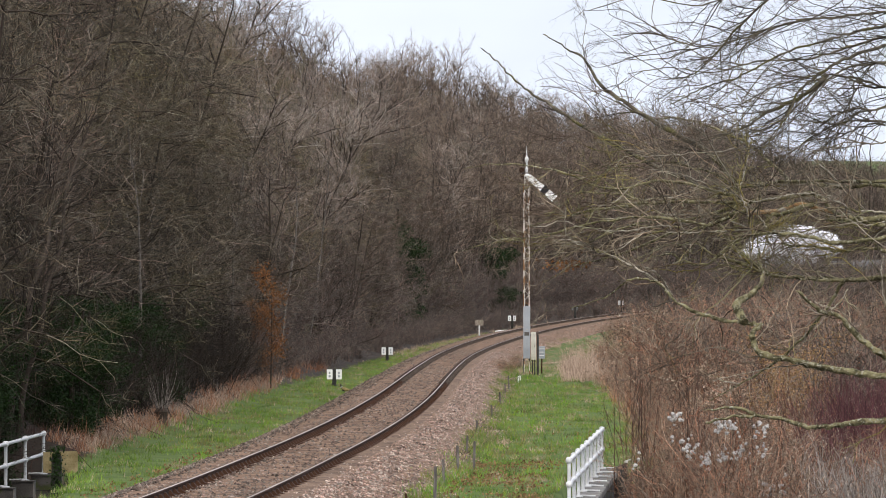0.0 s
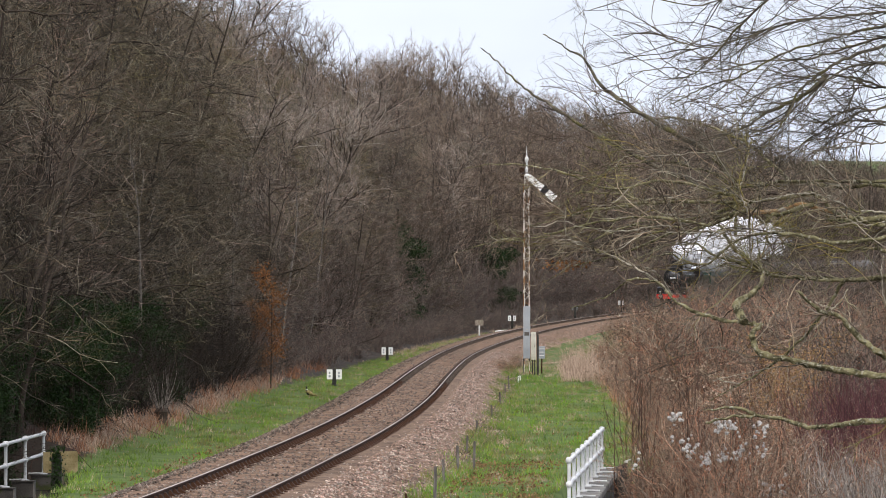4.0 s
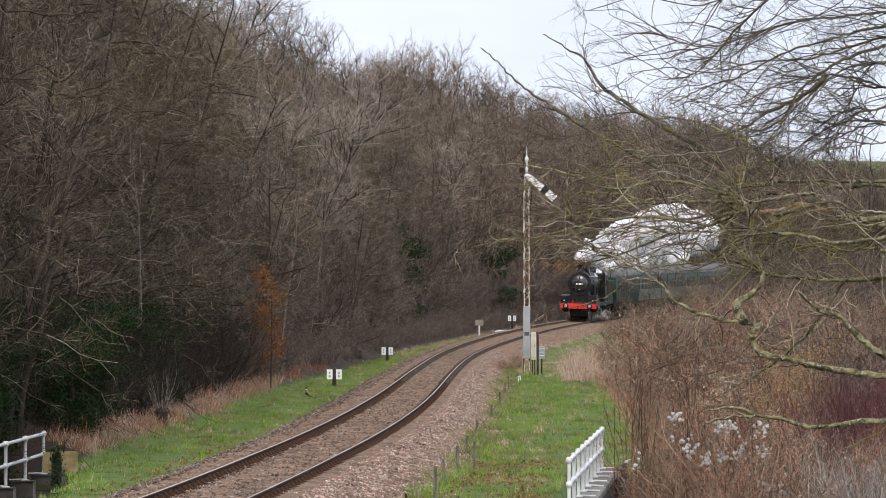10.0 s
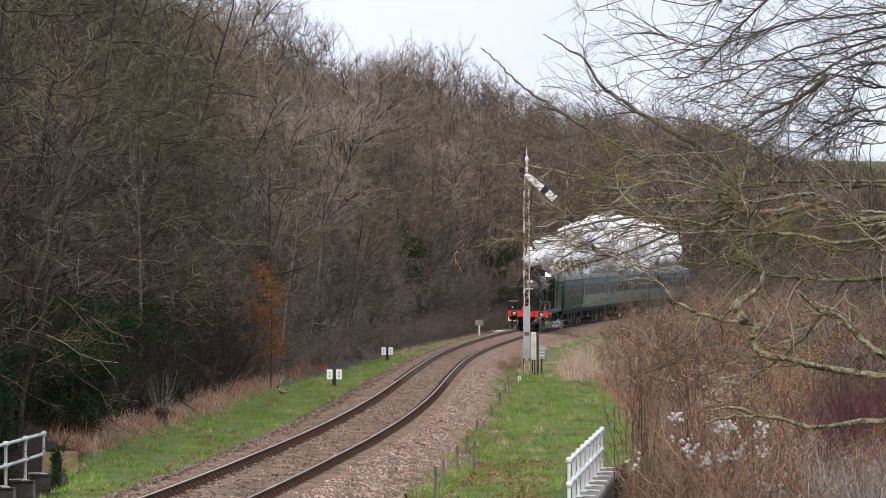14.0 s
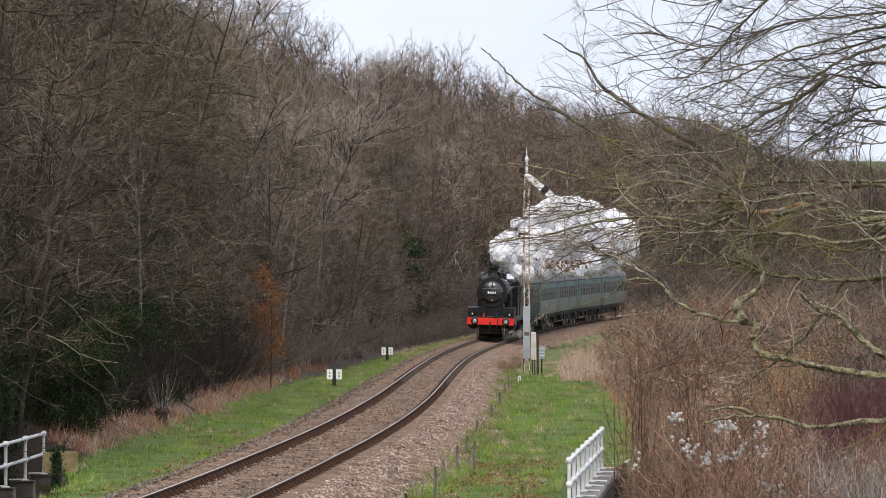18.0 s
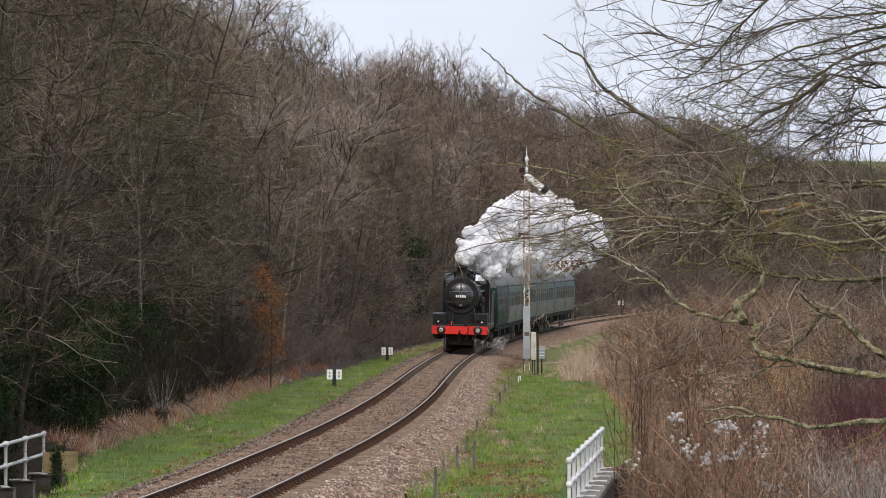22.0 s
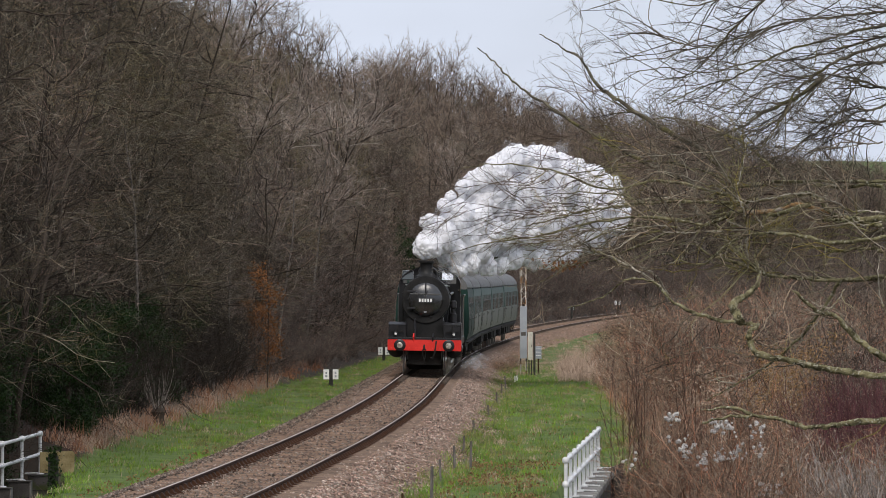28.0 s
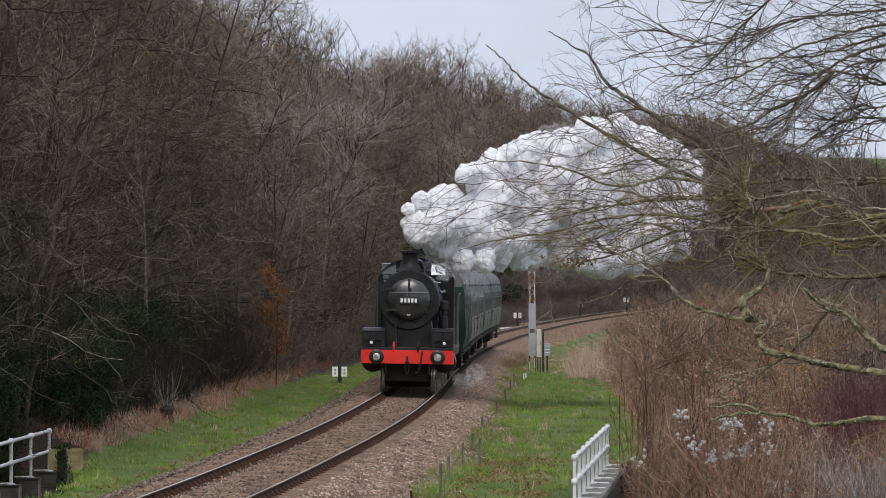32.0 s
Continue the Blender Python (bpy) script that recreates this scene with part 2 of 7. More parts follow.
    "reflection_panel": surface("dust_greyed_green_paint", (0.1, 0.115, 0.095), (0.19, 0.2, 0.17), 0.7, 0.45, bump=0.03, spec=0.5, vary=0.08, stretch=(1, 1, 3)),
    "dull_steel": surface("dull_grimy_steel", (0.1, 0.1, 0.095), (0.2, 0.195, 0.185), 6.0, 0.5, metal=0.4, bump=0.1),
    "worn_metal": surface("greasy_worn_metal", (0.12, 0.11, 0.095), (0.62, 0.58, 0.5), 9.0, 0.4, metal=0.4, bump=0.2),
    "coach_roof": surface("grey_coach_roof", (0.085, 0.085, 0.083), (0.165, 0.163, 0.16), 0.8, 0.75, bump=0.1),
    "underframe": surface("dirty_black_underframe", (0.009, 0.0085, 0.008), (0.03, 0.027, 0.024), 2.0, 0.8, bump=0.3),
    "coal": surface("coal", (0.01, 0.01, 0.01), (0.035, 0.035, 0.035), 6.0, 0.5, bump=0.8, fine=14),
    "cream": surface("cream_window_blind", (0.45, 0.44, 0.38), (0.6, 0.58, 0.5), 2.0, 0.8, bump=0),
    "red_lens": surface("red_glass", (0.3, 0.05, 0.04), (0.42, 0.1, 0.07), 4.0, 0.2, bump=0),
    "feather_dark": surface("dark_plumage", (0.015, 0.02, 0.018), (0.05, 0.045, 0.04), 20.0, 0.5, bump=0),
    "feather_buff": surface("copper_plumage", (0.13, 0.1, 0.035), (0.32, 0.26, 0.11), 18.0, 0.7, bump=0),
}


def let_through(m, share):
    """Thin leaves and blades let part of the light through."""
    n, l = m.node_tree.nodes, m.node_tree.links
    b, out = n["Principled BSDF"], n["Material Output"]
    tr, mix = n.new("ShaderNodeBsdfTranslucent"), n.new("ShaderNodeMixShader")
    mix.inputs[0].default_value = share
    l.new(b.inputs["Base Color"].links[0].from_socket, tr.inputs["Color"])
    l.new(b.outputs[0], mix.inputs[1])
    l.new(tr.outputs[0], mix.inputs[2])
    l.new(mix.outputs[0], out.inputs["Surface"])


for k in ("litter_leaf", "beech", "gold_leaf"):
    let_through(M[k], 0.3)


def glass(name, tint, rough=0.06):
    m = bpy.data.materials.new(name)
    m.use_nodes = True
    b = m.node_tree.nodes["Principled BSDF"]
    b.inputs["Base Color"].default_value = (*tint, 1)
    b.inputs["Roughness"].default_value, b.inputs["Specular IOR Level"].default_value = rough, 0.9
    return m


M["glass"] = glass("dark_window_glass", (0.05, 0.06, 0.06))
M["bright_pane"] = glass("sky_catching_glass", (0.85, 0.86, 0.88), 0.15)
M["bright_pane"].node_tree.nodes["Principled BSDF"].inputs["Metallic"].default_value = 0.9
M["lens"] = glass("lamp_lens", (0.75, 0.75, 0.72), 0.2)


def steam_material(name, thin, colour=(0.978, 0.976, 0.996)):
    """White water droplets: diffuse and translucent, with ragged see-through wisps."""
    m = bpy.data.materials.new(name)
    m.use_nodes = True
    n, l = m.node_tree.nodes, m.node_tree.links
    n.clear()
    out, d, tr, mix, clear, mix2 = (n.new("ShaderNode" + k) for k in (
        "OutputMaterial", "BsdfDiffuse", "BsdfTranslucent", "MixShader", "BsdfTransparent", "MixShader"))
    tc, tex, ramp, bn = (n.new("ShaderNode" + k) for k in ("TexCoord", "TexNoise", "ValToRGB", "Bump"))
    tex.inputs["Scale"].default_value, tex.inputs["Detail"].default_value = 1.3, 8.0
    tex.inputs["Roughness"].default_value = 0.62
    ramp.color_ramp.elements[0].position, ramp.color_ramp.elements[1].position = 0.55 - thin * 0.35, 0.85 - thin * 0.35
    ramp.color_ramp.elements[0].color, ramp.color_ramp.elements[1].color = (thin * (0.55 if thin < 0.5 else 0.86),) * 3 + (1,), (min(1, thin * 1.3),) * 3 + (1,)
    d.inputs["Color"].default_value = tr.inputs["Color"].default_value = (*colour, 1)
    mix.inputs[0].default_value = 0.4
    bn.inputs["Strength"].default_value, bn.inputs["Distance"].default_value = 0.06, 0.25
    l.new(tc.outputs["Object"], tex.inputs["Vector"])
    l.new(tex.outputs["Fac"], ramp.inputs["Fac"])
    l.new(tex.outputs["Fac"], bn.inputs["Height"])
    l.new(bn.outputs[0], d.inputs["Normal"])
    l.new(d.outputs[0], mix.inputs[1])
    l.new(tr.outputs[0], mix.inputs[2])
    l.new(ramp.outputs["Color"], mix2.inputs[0])
    l.new(mix.outputs[0], mix2.inputs[1])
    l.new(clear.outputs[0], mix2.inputs[2])
    l.new(mix2.outputs[0], out.inputs[0])
    return m


M["steam"], M["wisp"] = steam_material("white_steam", 0.0), steam_material("thin_steam", 0.82)


# ---- mesh tools ----
class Shape:
    """Collects boxes, lathes, sweeps and plates into one mesh."""

    def __init__(self):
        self.v, self.f, self.weld = [], [], False

    def add(self, verts, faces, m=None):
        k = len(self.v)
        self.v += [tuple(m @ Vector(p)) for p in verts] if m else [tuple(p) for p in verts]
        self.f += [tuple(i + k for i in face) for face in faces]
        return self

    def box(self, x0, x1, y0, y1, z0, z1, m=None, ch=0.0):
        """A box, with its four upright edges and top edges chamfered by ch."""
        if not ch:
            v = [(x, y, z) for z in (z0, z1) for x, y in ((x0, y0), (x1, y0), (x1, y1), (x0, y1))]
            return self.add(v, [(3, 2, 1, 0), (4, 5, 6, 7), (0, 1, 5, 4), (1, 2, 6, 5), (2, 3, 7, 6), (3, 0, 4, 7)], m)
        ring = lambda a: [(x0 + a, y0), (x1 - a, y0), (x1, y0 + a), (x1, y1 - a), (x1 - a, y1), (x0 + a, y1), (x0, y1 - a), (x0, y0 + a)]
        inner = [(min(max(x, x0 + ch), x1 - ch), min(max(y, y0 + ch), y1 - ch)) for x, y in ring(ch)]
        v = [(x, y, z0) for x, y in ring(ch)] + [(x, y, z1 - ch) for x, y in ring(ch)] + [(x, y, z1) for x, y in inner]
        f = [tuple(range(7, -1, -1)), tuple(range(16, 24))]
        for k in (0, 8):
            f += [(k + i, k + (i + 1) % 8, k + 8 + (i + 1) % 8, k + 8 + i) for i in range(8)]
        return self.add(v, f, m)

    def lathe(self, profile, n=24, m=None):
        """Turns (radius, height) pairs about z."""
        v = [(r * math.cos(2 * math.pi * i / n), r * math.sin(2 * math.pi * i / n), z) for r, z in profile for i in range(n)]
        f = [(k * n + i, k * n + (i + 1) % n, (k + 1) * n + (i + 1) % n, (k + 1) * n + i) for k in range(len(profile) - 1) for i in range(n)]
        f += [tuple(range(n - 1, -1, -1)), tuple(range((len(profile) - 1) * n, len(profile) * n))]
        return self.add(v, f, m)

    def tube(self, path, r, n=8, taper=None):
        """A round bar along a path."""
        pts = [Vector(p) for p in path]
        v, f = [], []
        for k, p in enumerate(pts):
            d = (pts[min(k + 1, len(pts) - 1)] - pts[max(k - 1, 0)]).normalized()
            u = d.orthogonal().normalized() if k == 0 else (u - d * u.dot(d)).normalized()
            w = d.cross(u)
            rr = r if taper is None else r + (taper - r) * k / (len(pts) - 1)
            v += [p + rr * (math.cos(2 * math.pi * i / n) * u + math.sin(2 * math.pi * i / n) * w) for i in range(n)]
        f = [(k * n + i, k * n + (i + 1) % n, (k + 1) * n + (i + 1) % n, (k + 1) * n + i) for k in range(len(pts) - 1) for i in range(n)]
        f += [tuple(range(n - 1, -1, -1)), tuple(range((len(pts) - 1) * n, len(pts) * n))]
        return self.add(v, f)

    def prism(self, outline, a, b, axis="x"):
        """Extrudes an outline of (u, v) pairs from a to b along x, y or z."""
        n = len(outline)
        put = {"x": lambda s, u, w: (s, u, w), "y": lambda s, u, w: (u, s, w), "z": lambda s, u, w: (u, w, s)}[axis]
        v = [put(s, u, w) for s in (a, b) for u, w in outline]
        return self.add(v, [tuple(range(n - 1, -1, -1)), tuple(range(n, 2 * n))] + [(i, (i + 1) % n, n + (i + 1) % n, n + i) for i in range(n)])

    def mesh(self, name, material, smooth=False):
        me = bpy.data.meshes.new(name)
        me.from_pydata(self.v, [], self.f)
        bm = bmesh.new()
        bm.from_mesh(me)
        if self.weld:
            bmesh.ops.remove_doubles(bm, verts=bm.verts, dist=0.001)
        bmesh.ops.recalc_face_normals(bm, faces=bm.faces)
        if smooth:
            for e in bm.edges:
                e.smooth = len(e.link_faces) == 2 and e.calc_face_angle(4) < 0.7
            for face in bm.faces:
                face.smooth = True
        bm.to_mesh(me)
        bm.free()
        me.materials.append(material)
        return me


def part(name, shape, material, parent, label="", smooth=True, at=None):
    """One mesh object under a thing or a part."""
    ob = new(name, shape.mesh(name, M[material], smooth) if isinstance(shape, Shape) else shape)
    ob.parent = parent
    if at is not None:
        ob.matrix_basis = at
    return tagged(ob, label)


def thing(name, label, category, m=None, group="", kind=""):
    """An empty at a thing's base that carries its parts."""
    ob = new(name)
    if m is not None:
        ob.matrix_basis = m
    return tagged(ob, label, category, group, kind)


def raw_mesh(name, verts, faces, material, more=None):
    """A mesh from numpy arrays of faces with equal corners; more: a second such pair of verts and faces."""
    me = bpy.data.meshes.new(name)
    nf, k = faces.shape
    corners, starts = faces.ravel(), np.arange(0, nf * k, k)
    if more is not None:
        corners = np.concatenate([corners, (more[1] + len(verts)).ravel()])
        starts = np.concatenate([starts, nf * k + np.arange(0, more[1].size, more[1].shape[1])])
        verts = np.concatenate([verts, more[0]])
    me.vertices.add(len(verts))
    me.vertices.foreach_set("co", np.ascontiguousarray(verts, dtype=np.float32).ravel())
    me.loops.add(len(corners))
    me.loops.foreach_set("vertex_index", np.ascontiguousarray(corners, dtype=np.int32))
    me.polygons.add(len(starts))
    me.polygons.foreach_set("loop_start", np.ascontiguousarray(starts, dtype=np.int32))
    me.update(calc_edges=True)
    me.materials.append(material)
    return me


def stick_arrays(rows, sides):
    """Verts and faces of tapered sticks from rows of (p0, p1, r0, r1); cones where all r1 are 0."""
    a = np.array(rows, dtype=np.float64).reshape(-1, 8)
    p0, p1, r0, r1 = a[:, :3], a[:, 3:6], a[:, 6], a[:, 7]
    d = p1 - p0
    d /= np.linalg.norm(d, axis=1, keepdims=True) + 1e-9
    ref = np.where(np.abs(d[:, 2:3]) < 0.9, (0.0, 0.0, 1.0), (1.0, 0.0, 0.0))
    u = np.cross(d, ref)
    u /= np.linalg.norm(u, axis=1, keepdims=True) + 1e-9
    w = np.cross(d, u)
    ang = 2 * np.pi * np.arange(sides) / sides
    ring = np.cos(ang)[None, :, None] * u[:, None] + np.sin(ang)[None, :, None] * w[:, None]
    i = np.arange(sides)
    j = (i + 1) % sides
    if np.all(r1 <= 0):
        v = np.concatenate([p0[:, None] + ring * r0[:, None, None], p1[:, None]], axis=1)
        f = np.stack([i, j, np.full(sides, sides)], axis=1)
        step = sides + 1
    else:
        v = np.concatenate([p0[:, None] + ring * r0[:, None, None], p1[:, None] + ring * r1[:, None, None]], axis=1)
        f = np.stack([i, j, j + sides, i + sides], axis=1)
        step = 2 * sides
    faces = f[None] + (np.arange(len(a)) * step)[:, None, None]
    if step == 2 * sides:
        # a stick that begins where the last one ended grows out of its end ring
        joined = np.zeros(len(a), dtype=bool)
        joined[1:] = np.all(np.abs(p0[1:] - p1[:-1]) < 1e-6, axis=1)
        faces[joined, :, :2] -= sides
    return v.reshape(-1, 3), faces.reshape(-1, f.shape[1])


def sticks(name, rows, sides, material, more=None):
    """Sticks as one mesh; more: verts and faces to join to them."""
    return raw_mesh(name, *stick_arrays(rows, sides), material, more)


def blades(name, pos, height, lean, width, material):
    """Grass blades, each a bent tapering spike of three thin faces; pos, height and lean are arrays."""
    n = len(pos)
    a = np.random.uniform(0, 2 * np.pi, n)
    side = np.stack([np.cos(a), np.sin(a), np.zeros(n)], 1) * np.broadcast_to(width, n)[:, None]
    back = np.stack([-np.sin(a), np.cos(a), np.zeros(n)], 1) * np.broadcast_to(width, n)[:, None] * 0.5
    tip = pos + lean * height[:, None] + np.stack([np.zeros(n), np.zeros(n), height], 1)
    v = np.stack([pos - side, pos + side, pos + back, tip], 1).reshape(-1, 3)
    f = (np.array([(0, 1, 3), (1, 2, 3), (2, 0, 3)])[None] + (np.arange(n) * 4)[:, None, None]).reshape(-1, 3)
    return raw_mesh(name, v, f, material)


def leaves(name, pos, size, material):
    """Small folded leaves (two triangles each) turned every way."""
    n = len(pos)
    q = np.random.normal(size=(n, 2, 3))
    u = q[:, 0] / np.linalg.norm(q[:, 0], axis=1, keepdims=True)
    w = np.cross(u, q[:, 1])
    w /= np.linalg.norm(w, axis=1, keepdims=True)
    k = np.cross(u, w)
    s = np.random.uniform(0.6, 1.2, (n, 1)) * size
    v = np.stack([pos - u * s, pos + w * s * 0.55 + k * s * 0.2, pos + u * s, pos - w * s * 0.55 + k * s * 0.2], 1).reshape(-1, 3)
    f = (np.array([(0, 1, 2), (0, 2, 3)])[None] + (np.arange(n) * 4)[:, None, None]).reshape(-1, 3)
    return raw_mesh(name, v, f, material)


# ---- the line: distance along the rails, bend per metre, height, and the lift of the outer rail ----
BEND = (-8.3e-4, -5.8e-4, -4.9e-4, 2e-5, 2.1e-4, 5.4e-4, 3.5e-4, 8.2e-4, 8.3e-4, 8.8e-4)
RISE = (-0.149, -0.053, -0.021, -0.043, -0.055, -0.01, 0.116, 0.28, 0.568, 0.9)
LIFT = (0.057, 0.045, 0.07, 0.065, 0.065, 0.1, 0.14, 0.14, 0.11, 0.1)
NODES = np.arange(10) * 40.0
S = np.arange(-60.0, 640.0)
bend = np.interp(S, NODES, BEND)
turn_s = 0.0736 + np.cumsum(bend) - np.cumsum(bend)[60]
X_S = np.cumsum(np.sin(turn_s))
Y_S = np.cumsum(np.cos(turn_s))
X_S, Y_S = X_S - X_S[60] - 5.116, Y_S - Y_S[60] + 60.0
Z_S = np.interp(S, NODES, RISE) + np.clip(S - 360, 0, None) * 0.008
C_S = np.interp(S, NODES, LIFT)


def line(s):
    """The middle of the track at s metres along it: x, y, z, heading away from the camera (radians east of y), and lift."""
    return tuple(float(np.interp(s, S, v)) for v in (X_S, Y_S, Z_S, turn_s, C_S))


def beside(s, w, z=0.0):
    """A point w metres to the right of the track's middle, z metres above the rails' mean level."""
    x, y, zz, a, _ = line(s)
    return Vector((x + w * math.cos(a), y - w * math.sin(a), zz + z))


# ---- ground, road bed and rails ----
def ground_z(x, y):
    """The ground's height at arrays x, y; also the distance w to the right of the track."""
    s = np.interp(y, Y_S, S)
    a = np.interp(s, S, turn_s)
    w = (x - np.interp(y, Y_S, X_S)) * np.cos(a)
    z = np.interp(s, S, Z_S) + np.interp(w, (-400, -75, -20, -11.5, -6.6, -5, -2.7, -1.7, 1.75, 2.6, 3.1, 6.2, 10, 60, 600),
                                         (16, 11, 6.0, 3.4, 0.0, -0.5, -0.56, -0.75, -0.8, -0.72, -0.57, -0.6, -2.2, -3.0, -3.0))
    near = np.clip((114.8 - y) / 1.0, 0, 1)
    z = z - 1.3 * near * (np.clip((w - 4.93 - 0.017 * np.clip(y - 92, 0, 24)) / 0.2, 0, 1) * np.clip((7.5 - w) / 1.5, 0, 1) + 0)
    brink = -4.0 - 0.117 * np.clip(y - 98, 0, 12)
    z = z - 1.5 * np.clip((113 - y) / 1.5, 0, 1) * np.clip((brink - w) / 0.3, 0, 1) * np.clip((w + 9) / 2, 0, 1)
    k = np.clip((y - 620) / 1100, 0, 1)
    e = np.clip((x / np.maximum(y, 1) - 0.03) / 0.04, 0, 1)
    z = z + (10 + 32 * e * e * (3 - 2 * e)) * k * k * (3 - 2 * k)
    bump = 0.03 * np.sin(x * 1.3 + 0.3 * y) * np.sin(0.35 * y - 0.9 * x) + 0.02 * np.sin(2.9 * x + 0.8 * y) * np.sin(0.7 * y - 1.7 * x)
    return z + bump * np.clip((np.abs(w) - 2.2) / 1.5, 0, 1), w


def ground_at(s, w):
    p = beside(s, w)
    z, _ = ground_z(np.array([p.x]), np.array([p.y]))
    return Vector((p.x, p.y, float(z[0])))


def brush_edge(s):
    """How far left of the track the verge's grass runs before the brush."""
    return np.interp(s, (120, 150, 190, 240, 430), (-5.6, -5.1, -4.5, -4.2, -4.0))


def build_ground():
    ws = np.concatenate([np.array([-1500, -800, -450, -300, -200, -140, -100, -75, -55, -40, -30, -22, -16, -12]), np.arange(-10, 10.1, 0.35),
                         np.array([11, 12.5, 15, 18, 22, 28, 36, 48, 65, 90, 140, 220, 350, 600, 1000, 1700])])
    ys = np.concatenate([np.array([-900, -500, -300, -180, -100, -50, -20, 0, 20, 40, 55]), np.arange(65, 300, 0.8), np.arange(300, 640, 3.0),
                         np.array([650, 680, 720, 780, 860, 960, 1100, 1300, 1500, 1700, 2000, 2500, 3200, 4200])])
    yy, ww = np.meshgrid(ys, ws, indexing="ij")
    xx = np.interp(yy, Y_S, X_S) + ww
    zz, w = ground_z(xx, yy)
    n, m = yy.shape
    idx = np.arange(n * m).reshape(n, m)
    f = np.stack([idx[:-1, :-1], idx[:-1, 1:], idx[1:, 1:], idx[1:, :-1]], -1).reshape(-1, 4)
    me = raw_mesh("ground", np.stack([xx, yy, zz], -1).reshape(-1, 3), f, ground_material())
    # how grassy and how strawy each spot of the ground is
    w = w.reshape(-1)
    y = yy.reshape(-1)
    grass = np.interp(w, (-6, -5.4, -2.9, -2.4, 2.1, 2.7, 6.6, 8), (0, 1, 1, 0, 0, 1, 1, 0))
    grass = np.where((w < 0) & (y < 690), grass * np.clip((w - brush_edge(y - 60.0)) / 0.4, 0, 1), grass)
    grass = np.where((y > 690) & (w > -150), 0.5, grass)
    grass = np.where((y < 114.6) & ((w > 5.05 + 0.017 * np.clip(y - 92, 0, 24)) | (w < -4.0 - 0.117 * np.clip(y - 98, 0, 12))), 0.0, grass)
    straw = np.interp(w, (-6.2, -6.0, -5.5, -5.1, 6, 7, 8, 9), (0, 1, 1, 0, 0, 0.45, 0.3, 0))
    straw = np.where(w < 0, straw * np.clip((200 - y) / 15, 0, 1) * np.clip((y - 113) / 2, 0, 1), straw)
    col = me.color_attributes.new("cover", "FLOAT_COLOR", "POINT")
    col.data.foreach_set("color", np.stack([grass, straw, np.zeros_like(w), np.ones_like(w)], -1).astype(np.float32).ravel())
    me.polygons.foreach_set("use_smooth", np.ones(len(me.polygons), dtype=bool))
    tagged(new("ground", me), "uneven ground of grass, straw and leaf litter", "ground", kind="structure")


def ground_material():
    m = surface("ground_cover", (0.024, 0.018, 0.013), (0.06, 0.045, 0.032), 0.8, 0.95, bump=0.8, fine=14)
    n, l = m.node_tree.nodes, m.node_tree.links
    hsv = next(k for k in n if k.bl_idname == "ShaderNodeHueSaturation")
    base = hsv.inputs["Color"].links[0].from_socket
    att, sep = n.new("ShaderNodeVertexColor"), n.new("ShaderNodeSeparateColor")
    att.layer_name = "cover"
    l.new(att.outputs[0], sep.inputs[0])
    tc = n.new("ShaderNodeTexCoord")
    for channel, dark, light, scale in (("Green", (0.11, 0.075, 0.05), (0.23, 0.17, 0.11), 2.0), ("Red", (0.052, 0.086, 0.017), (0.115, 0.16, 0.038), 1.4)):
        tex, ramp, mix, add, edge = (n.new("ShaderNode" + k) for k in ("TexNoise", "ValToRGB", "Mix", "Math", "ValToRGB"))
        tex.inputs["Scale"].default_value, tex.inputs["Detail"].default_value = scale, 6.0
        l.new(tc.outputs["Object"], tex.inputs["Vector"])
        ramp.color_ramp.elements[0].color, ramp.color_ramp.elements[1].color = (*dark, 1), (*light, 1)
        ramp.color_ramp.elements[0].position, ramp.color_ramp.elements[1].position = 0.35, 0.7
        l.new(tex.outputs["Fac"], ramp.inputs["Fac"])
        add.operation = "ADD"
        l.new(sep.outputs[channel], add.inputs[0])
        l.new(tex.outputs["Fac"], add.inputs[1])
        edge.color_ramp.elements[0].position, edge.color_ramp.elements[1].position = 0.75, 1.0
        l.new(add.outputs[0], edge.inputs["Fac"])
        mix.data_type = "RGBA"
        l.new(edge.outputs["Color"], mix.inputs["Factor"])
        l.new(base, mix.inputs["A"])
        l.new(ramp.outputs["Color"], mix.inputs["B"])
        base = mix.outputs["Result"]
    l.new(base, hsv.inputs["Color"])
    return m


def sweep(profile, s0, s1, step, offset, lift_side, canted=False):
    """Vertices and faces of a profile of (across, up) pairs carried along the line."""
    sh = Shape()
    n, k = len(profile), 0
    s = s0
    while s <= s1 + 1e-6:
        x, y, z, a, c = line(s)
        for u, v in profile:
            w = offset + u
            sh.v.append((x + w * math.cos(a), y - w * math.sin(a), z + v - (max(-1.6, min(1.6, w)) / 1.5 * c if canted else lift_side * c / 2)))
        k += 1
        s += step
    sh.f = [(r * n + i, r * n + (i + 1) % n, (r + 1) * n + (i + 1) % n, (r + 1) * n + i) for r in range(k - 1) for i in range(n)]
    sh.f += [tuple(range(n - 1, -1, -1)), tuple(range((k - 1) * n, k * n))]
    return sh


